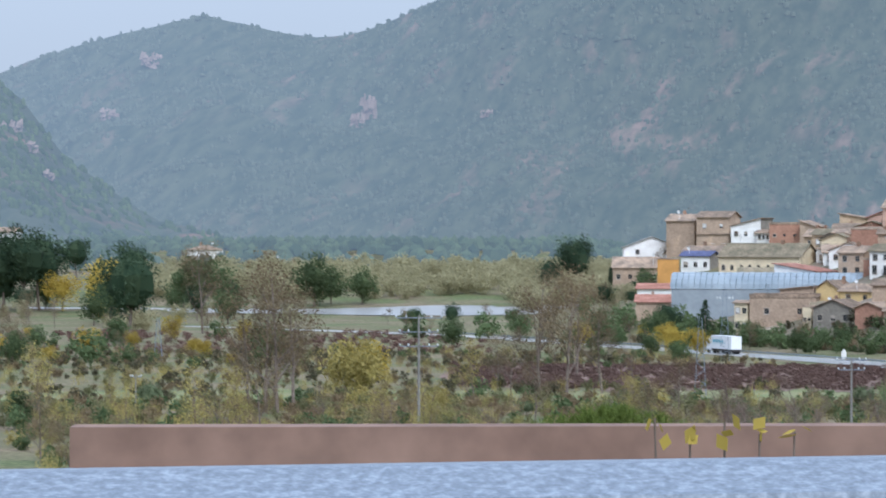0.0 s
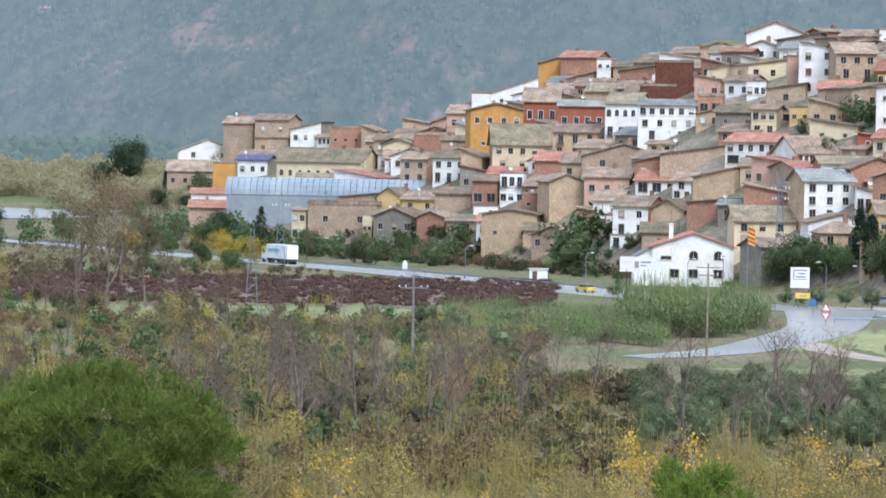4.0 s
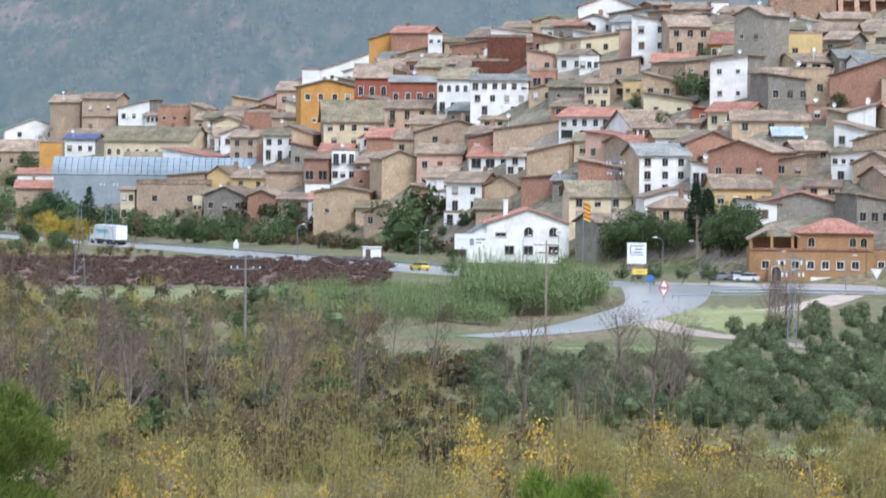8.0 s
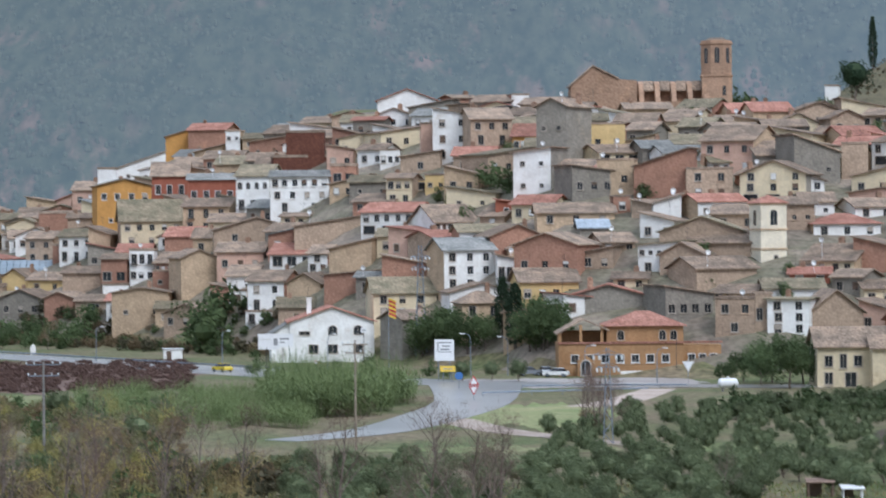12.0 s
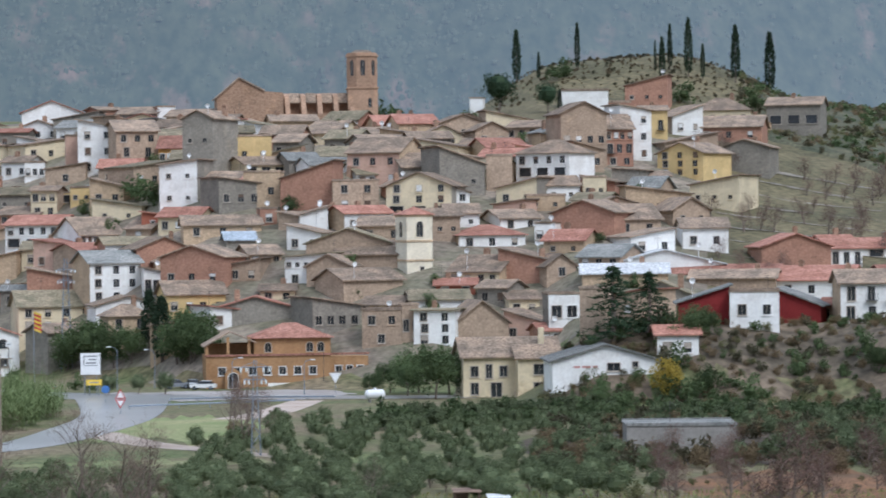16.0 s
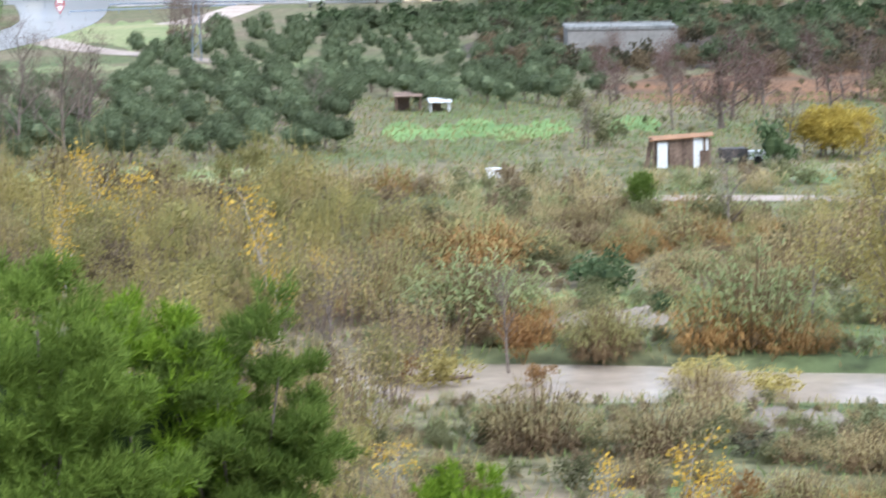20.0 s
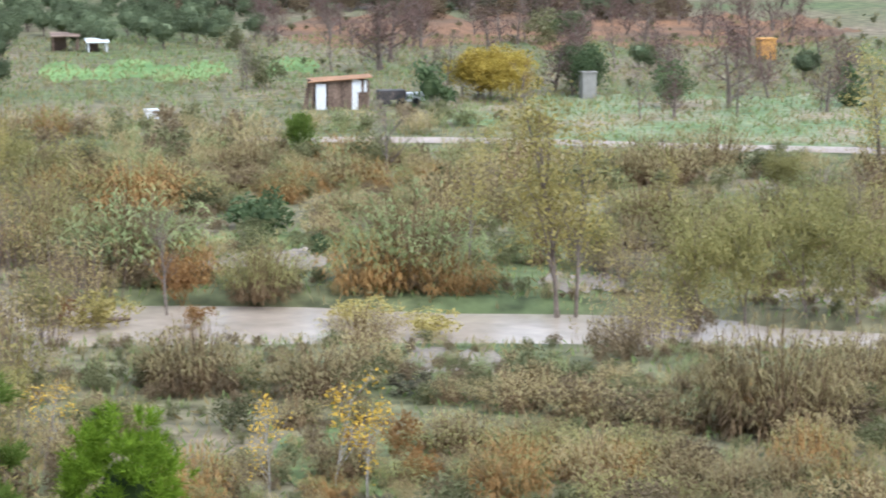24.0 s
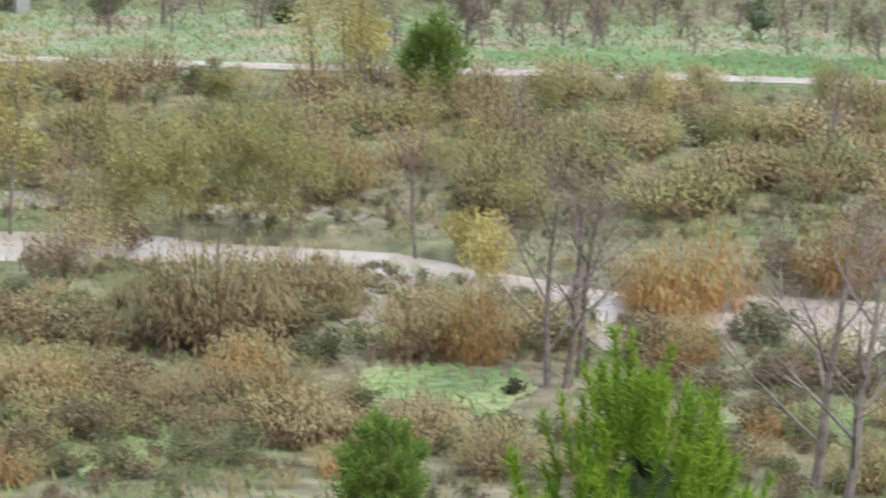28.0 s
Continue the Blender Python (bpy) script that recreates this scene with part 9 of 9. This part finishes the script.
def guard_rail(line, label, side=0.0, step=4.0):
    """Steel guard rail: a beam with two waves on posts."""
    ob = new("guard_rail")
    tagged(ob, label, "guard rail", "guard rails")
    P = [Vector((x, y, 0)) for x, y in line]
    for a, b in zip(P, P[1:]):
        d = (b - a).normalized()
        n = Vector((d.y, -d.x, 0)) * side
        a2, b2 = a + n, b + n
        g = Geo()
        w = Vector((d.y, -d.x, 0)) * 0.04
        prof = [(0.46, 0), (0.52, 1), (0.58, 0), (0.64, 1), (0.72, 0)]
        for (z0, k0), (z1, k1) in zip(prof, prof[1:]):
            za, zb = land(a.x, a.y), land(b.x, b.y)
            g.poly([a2 + w * k0 + Vector((0, 0, za + z0)), b2 + w * k0 + Vector((0, 0, zb + z0)), b2 + w * k1 + Vector((0, 0, zb + z1)), a2 + w * k1 + Vector((0, 0, za + z1))])
        child("beam", g.mesh("beam", M_GALV), ob)
        m = max(1, int((b2 - a2).length / step))
        for k in range(m):
            q = a2.lerp(b2, k / m)
            g = Geo()
            z = land(q.x, q.y)
            g.box(q.x - 0.05, q.x + 0.05, q.y - 0.05, q.y + 0.05, z - 0.3, z + 0.72)
            child("post", g.mesh("post", M_GALV), ob)
    return ob


guard_rail([(-232, 748), (-160, 668), (-107, 607), (-70, 559), (-48, 532)], "long grey steel guard rail along the main road", 0)
guard_rail([(-12, 452), (-5, 455), (4, 458), (12, 462)], "grey steel guard rail at the side road")
guard_rail([(-6.5, 470), (6, 472), (18, 470)], "grey steel guard rail before the inn")
for off in (-4.6, 4.6, 0.0):
    ribbon("road_marking", [(-230 + off * 0.75, 740 + off * 0.65), (-160 + off * 0.75, 662 + off * 0.65), (-107 + off * 0.77, 601 + off * 0.62), (-70 + off * 0.78, 552 + off * 0.6), (-46 + off * 0.8, 522 + off * 0.6)],
           [0.35] * 5, M_PAINT, 0.075, label="white painted line on the main road", category="road marking")


# ---- vehicles ----
def car(x, y, turn, paint, label):
    ob = stand("car", x, y, turn, label, "car", "cars")
    m = material("car_paint_" + paint[0], paint[1], tuple(min(c * 1.12, 0.9) for c in paint[1]), 0.6, 6, 0.25, 0.0, spec=0.6)
    side = [(-2.05, 0.35), (2.05, 0.35), (2.1, 0.62), (1.95, 0.85), (1.0, 0.95), (-1.85, 0.98), (-2.1, 0.8)]
    g = Geo()
    g.prism([(px_, -0.84, z) for px_, z in side], [(px_, 0.84, z) for px_, z in side])
    child("body", g.mesh("body", m), ob)
    g = Geo()
    low, up = [(1.0, 0.95), (-1.8, 0.98)], [(0.35, 1.45), (-1.25, 1.47)]
    g.prism([(low[1][0], -0.8, 0.97), (low[0][0], -0.8, 0.96), (low[0][0], 0.8, 0.96), (low[1][0], 0.8, 0.97)], [(up[1][0], -0.66, 1.44), (up[0][0], -0.66, 1.44), (up[0][0], 0.66, 1.44), (up[1][0], 0.66, 1.44)])
    child("glasshouse", g.mesh("glasshouse", M_GLASS), ob)
    g = Geo()
    g.box(-1.27, 0.37, -0.68, 0.68, 1.442, 1.5)
    child("roof", g.mesh("roof", m), ob)
    for wx in (-1.3, 1.3):
        for wy in (-0.8, 0.8):
            g = Geo()
            g.tube([(wx, wy - 0.1, 0.32), (wx, wy + 0.1, 0.32)], [0.32, 0.32], 12)
            w = child("wheel", g.mesh("wheel", M_RUBBER), ob)
            g = Geo()
            g.tube([(wx, wy - 0.115, 0.32), (wx, wy + 0.115, 0.32)], [0.18, 0.18], 10)
            child("rim", g.mesh("rim", M_GALV), w)
    for wy in (-0.6, 0.6):
        g = Geo()
        g.box(2.0, 2.12, wy - 0.16, wy + 0.16, 0.62, 0.78)
        child("headlight", g.mesh("headlight", M_WHITE), ob)
    return ob


car(-58.4, 533, 128, ("yellow", (0.62, 0.47, 0.05)), "small yellow car on the wet main road")
car(-1.6, 508, 170, ("white", (0.7, 0.7, 0.7)), "white car parked before the inn")
car(-6.0, 513, 20, ("grey", (0.22, 0.24, 0.27)), "dark grey car parked beside the trees")
car(-41.9, 490, 60, ("red", (0.22, 0.03, 0.025)), "dark red car at the roadside")
car(-3.4, 514, 100, ("silver", (0.42, 0.44, 0.46)), "silver car parked beside the inn")

truck = stand("truck", -134.6, 633, 126, "white articulated lorry with a box trailer on the road", "truck")
M_TRUCK = material("truck_white", (0.74, 0.75, 0.77), (0.80, 0.81, 0.83), 0.4, 4, 0.4, 0.02, vary=0.05)
M_CYAN = material("truck_lettering_blue", (0.08, 0.32, 0.42), (0.12, 0.40, 0.50), 1, 5, 0.5, 0.0)
g = Geo()
g.box(-6.8, 4.0, -1.25, 1.25, 1.1, 4.0)
trailer = child("trailer", g.mesh("trailer", M_TRUCK), truck)
for k in range(7):
    g = Geo()
    g.box(-2.6 + 0.85 * k, -1.95 + 0.85 * k, 1.252, 1.262, 2.55, 3.15)
    child("lettering", g.mesh("lettering", M_CYAN), trailer)
g = Geo()
g.box(-3.5, 3.2, 1.252, 1.26, 2.3, 2.42)
child("stripe", g.mesh("stripe", M_CYAN), trailer)
g = Geo()
g.prism([(4.5, -1.2, 0.6), (6.6, -1.2, 0.6), (6.7, -1.2, 2.0), (6.3, -1.2, 3.3), (4.5, -1.2, 3.6)], [(4.5, 1.2, 0.6), (6.6, 1.2, 0.6), (6.7, 1.2, 2.0), (6.3, 1.2, 3.3), (4.5, 1.2, 3.6)])
cab = child("cab", g.mesh("cab", M_TRUCK), truck)
g = Geo()
g.box(5.1, 6.2, 1.202, 1.22, 2.0, 3.0)
child("window", g.mesh("window", M_GLASS), cab)
g = Geo()
g.box(-6.6, 6.0, -0.9, 0.9, 0.55, 1.08)
child("chassis", g.mesh("chassis", M_IRON), truck)
for wx in (-5.6, -4.3, -3.0, 2.6, 5.6):
    for wy in (-1.05, 1.05):
        g = Geo()
        g.tube([(wx, wy - 0.17, 0.5), (wx, wy + 0.17, 0.5)], [0.5, 0.5], 14)
        child("wheel", g.mesh("wheel", M_RUBBER), truck)

# ---- small buildings and things of the fields ----
kiosk = stand("roadside_hut", -72, 575, 10, "small white roadside shelter", "hut")
g = Geo()
g.box(-1.7, 1.7, 0, 2.4, -0.2, 2.2)
child("wall", g.mesh("wall", WALLS["white"]), kiosk)
g = Geo()
g.box(-1.9, 1.9, -0.2, 2.6, 2.203, 2.4)
child("roof", g.mesh("roof", ROOFS["whiteroof"]), kiosk)
g = Geo()
g.box(-1.2, -0.3, -0.02, -0.003, 0, 1.9)
child("door", g.mesh("door", M_SHUT), kiosk)

shrine = stand("road_marker", -104, 611, 0, "small white roadside marker with pointed top", "marker")
g = Geo()
g.prism([(-0.5, 0, 0), (0.5, 0, 0), (0.5, 0, 1.4), (0, 0, 2.1), (-0.5, 0, 1.4)], [(-0.5, 0.6, 0), (0.5, 0.6, 0), (0.5, 0.6, 1.4), (0, 0.6, 2.1), (-0.5, 0.6, 1.4)])
child("stone", g.mesh("stone", WALLS["white"]), shrine)

tank = stand("gas_tank", 23.7, 462.5, 8, "white horizontal gas tank on two feet", "tank")
g = Geo()
pts = [(-1.5, 0, 1.2), (-1.35, 0, 1.2), (-1.1, 0, 1.2), (1.1, 0, 1.2), (1.35, 0, 1.2), (1.5, 0, 1.2)]
g.tube(pts, [0.2, 0.55, 0.7, 0.7, 0.55, 0.2], 16)
child("vessel", g.mesh("vessel", M_WHITE), tank)
for q in (-0.8, 0.8):
    g = Geo()
    g.box(q - 0.1, q + 0.1, -0.5, 0.5, -0.2, 0.7)
    child("foot", g.mesh("foot", M_CONC), tank)
g = Geo()
g.tube([(0, 0, 1.85), (0, 0, 2.15)], [0.2, 0.2], 8)
child("valve_cap", g.mesh("valve_cap", M_WHITE), tank)

hut = stand("field_hut", 39, 231, -6, "ramshackle field hut of boards and sheets with rusty roof", "hut")
M_PLANK = material("dark_plank", (0.14, 0.095, 0.07), (0.24, 0.17, 0.13), 0.8, 7, 0.9, 0.4, vary=0.25)
M_RUSTROOF = material("rusty_sheet", (0.25, 0.135, 0.075), (0.37, 0.20, 0.105), 0.8, 5, 0.85, 0.2)
for k in range(12):
    g = Geo()
    x0 = -1.0 + 0.225 * k
    g.box(x0, x0 + 0.215, -0.03 * (k % 3), 0.06, -0.1, 2.05 + 0.03 * k)
    child("plank", g.mesh("plank", M_PLANK if k not in (8, 9) else M_WHITE), hut)
g = Geo()
g.box(-1.9, -1.15, -0.05, 0.05, -0.1, 1.95)
child("white_sheet", g.mesh("white_sheet", M_WHITE), hut)
g = Geo()
g.prism([(-2.9, 0.2, -0.1), (-2.5, 0.2, -0.1), (-2.2, 0.1, 2.2), (-2.5, 0.1, 2.3)], [(-2.9, 0.3, -0.1), (-2.5, 0.3, -0.1), (-2.2, 0.2, 2.2), (-2.5, 0.2, 2.3)])
child("leaning_board", g.mesh("leaning_board", M_PLANK), hut)
g = Geo()
g.box(1.0, 1.9, -0.05, 0.03, 1.3, 2.2)
child("white_sheet", g.mesh("white_sheet", M_WHITE), hut)
g = Geo()
g.box(-2.2, 2.1, 1.6, 1.7, -0.1, 2.1)
child("back_wall", g.mesh("back_wall", M_PLANK), hut)
g = Geo()
slab(g, [(-2.5, -0.3, 2.1), (2.3, -0.3, 2.45), (2.3, 2.0, 2.5), (-2.5, 2.0, 2.2)], 0.06)
child("roof", g.mesh("roof", M_RUSTROOF), hut)
for q in (-2.2, 2.05):
    g = Geo()
    g.box(q - 0.05, q + 0.05, -0.2, -0.1, -0.1, 2.2)
    child("post", g.mesh("post", M_PLANK), hut)

cart = stand("farm_trailer", 43.6, 232.5, 4, "small dark farm trailer with a white crate", "trailer")
g = Geo()
g.box(-1.4, 0.6, 0, 1.2, 0.5, 1.2)
child("bed", g.mesh("bed", M_IRON), cart)
g = Geo()
g.box(0.7, 2.1, 0.1, 1.0, 0.35, 0.95)
child("crate", g.mesh("crate", M_WHITE), cart)
for wx in (-0.9, 0.2, 1.4):
    g = Geo()
    g.tube([(wx, -0.1, 0.3), (wx, 0.1, 0.3)], [0.3, 0.3], 10)
    child("wheel", g.mesh("wheel", M_RUBBER), cart)


def lean_to(x, y, w, h, mat, label, turn=0):
    ob = stand("field_shelter", x, y, turn, label, "shelter")
    for q in (-w / 2, w / 2):
        for yy in (0.0, 1.6):
            g = Geo()
            g.box(q - 0.06, q + 0.06, yy - 0.06, yy + 0.06, -0.1, h)
            child("post", g.mesh("post", mat), ob)
    g = Geo()
    slab(g, [(-w / 2 - 0.2, -0.3, h + 0.05), (w / 2 + 0.2, -0.3, h + 0.05), (w / 2 + 0.2, 1.9, h + 0.25), (-w / 2 - 0.2, 1.9, h + 0.25)], 0.1)
    child("roof", g.mesh("roof", mat), ob)
    g = Geo()
    g.box(-w / 2, w * 0.1, 1.5, 1.58, -0.1, h)
    child("back_wall", g.mesh("back_wall", M_SHUT), ob)
    return ob


lean_to(25.6, 283, 1.7, 0.9, M_WHITE, "low white-framed field shelter among olive trees")
lean_to(22.8, 284, 2.2, 1.4, M_PLANK, "low dark field shelter among olive trees")
for x, y, w, d, h, m, nm, lab in ((24.4, 227, 0.9, 0.7, 0.6, M_WHITE, "water_tank", "white plastic water tank in the grass"), (59.1, 235, 1.1, 0.9, 2.0, WALLS["concrete"], "well_house", "white rendered well housing by the track"),
                                  (82.5, 264, 1.4, 1.2, 1.8, WALLS["ochre"], "pump_house", "small orange-brown pump house in the orchard")):
    ob = stand(nm, x, y, 5, lab, "tank" if "tank" in nm else "hut")
    g = Geo()
    g.box(-w / 2, w / 2, 0, d, -0.1, h)
    child("body", g.mesh("body", m), ob)
    g = Geo()
    g.box(-w / 2 - 0.06, w / 2 + 0.06, -0.06, d + 0.06, h + 0.003, h + 0.12)
    child("lid", g.mesh("lid", m), ob)
log = new("driftwood_log")
g = Geo()
g.tube([(-2.3, 0, 0.1), (-0.8, 0.15, 0.2), (0.9, 0, 0.16), (2.3, -0.2, 0.24)], [0.1, 0.2, 0.17, 0.07], 8)
for a, b in (((-1.5, 0, 0.2), (-2.0, -0.3, 0.6)), ((0.6, 0, 0.25), (1.0, 0.4, 0.5))):
    g.tube([a, b], [0.05, 0.02], 5)
child("trunk", g.mesh("trunk", M_SHUT), log)
log.matrix_world = pose(12.2, 145.5, -0.62, 0, 0, 4)
tagged(log, "dark driftwood log lying in the river", "log")

# ---- the lookout: steel beam and rusty rail right before the first view ----
look_dir = radians(-16.94)
fx, fy = math.sin(look_dir), math.cos(look_dir)


def near_eye(side, ahead):
    return 9.6 + fx * ahead + fy * side, -54.6 + fy * ahead - fx * side


bx, by = near_eye(0, 1.5)
rail = new("guard_rail")
rail.matrix_world = pose(bx, by, 24.829, 0, -1.0, 16.94)
tagged(rail, "spangled galvanised steel guard rail at the lookout", "guard rail")
g = Geo()
prof = [(0.0, 0.0), (0.05, -0.012), (0.06, -0.05), (0.02, -0.09), (0.02, -0.16), (0.06, -0.2), (0.05, -0.25), (0.0, -0.31)]
for (y0, z0), (y1, z1) in zip(prof, prof[1:]):
    g.poly([(-4, -y0, z0), (-4, -y1, z1), (4, -y1, z1), (4, -y0, z0)])
    g.poly([(-4, -y0 + 0.006, z0), (4, -y0 + 0.006, z0), (4, -y1 + 0.006, z1), (-4, -y1 + 0.006, z1)])
g.poly([(-4, 0, 0), (4, 0, 0), (4, 0.08, -0.004), (-4, 0.08, -0.004)])
child("beam", g.mesh("beam", M_GALV), rail)
for q in (-3, -1, 1, 3):
    g = Geo()
    g.box(q - 0.05, q + 0.05, 0.01, 0.11, -1.7, -0.02)
    child("post", g.mesh("post", M_GALV), rail)
bx, by = near_eye(0, 3.0)
pipe = new("railing")
pipe.matrix_world = pose(bx, by, 24.76, 0, -0.2, 16.94)
tagged(pipe, "rusty brown steel railing beyond the guard rail", "railing")
g = Geo()
g.box(-0.335, 6, 0, 0.05, -0.09, 0)
child("rail", g.mesh("rail", M_RUST), pipe)
for q in (-0.3, 2, 4):
    g = Geo()
    g.box(q - 0.03, q + 0.03, 0.052, 0.09, -1.9, -0.02)
    child("post", g.mesh("post", M_RUST), pipe)
sx, sy = near_eye(0.228, 2.2)
twig = new("yellow_sapling")
twig.matrix_world = pose(sx, sy, land(sx, sy), 0, 0, 16.94)
tagged(twig, "thin sapling with a few bright yellow leaves", "sapling")
hz = 24.94 - 2.2 * 0.0600 - land(sx, sy)
rt = random.Random(2)
for k in range(5):
    g = Geo()
    q = -0.05 + 0.025 * k
    g.tube([(0, 0, 0), (q * 0.7, 0, hz * 0.6), (q, 0, hz + rt.uniform(-0.006, 0.006))], [0.004, 0.002, 0.0008], 4)
    child("stem", g.mesh("stem", M_BARK), twig)
    for j in range(3):
        c = np.array([[q + rt.uniform(-0.006, 0.008), -0.004, hz + rt.uniform(-0.012, 0.004)]])
        child("leaf", quads("leaf", leaves(np.random.default_rng(k * 7 + j), c, 0.013, 0.010), L_GOLD), twig)

# ---- painted lines of the wet main road ----
lane = [(-118, 613.5), (-107, 601), (-88, 576), (-70, 552), (-58, 537), (-46, 522)]
marks = new("lane_marking")
tagged(marks, "broken white centre line and edge line on the wet road", "road marking", kind="structure")
for (x0, y0), (x1, y1) in zip(lane, lane[1:]):
    d = Vector((x1 - x0, y1 - y0, 0))
    n = max(int(d.length / 7), 1)
    u = d.normalized()
    w = Vector((u.y, -u.x, 0))
    for k in range(n):
        a = Vector((x0, y0, 0)) + d * (k / n)
        for off, reach, wide in ((0.0, 3.6, 0.22), (-4.6, d.length / n, 0.2)):
            g = Geo()
            p, q = a + w * off, a + w * off + u * reach
            e = w * wide
            g.poly([(p - e).to_tuple()[:2] + (0.12,), (p + e).to_tuple()[:2] + (0.12,), (q + e).to_tuple()[:2] + (0.12,), (q - e).to_tuple()[:2] + (0.12,)])
            child("line", g.mesh("line", M_PAINT), marks)
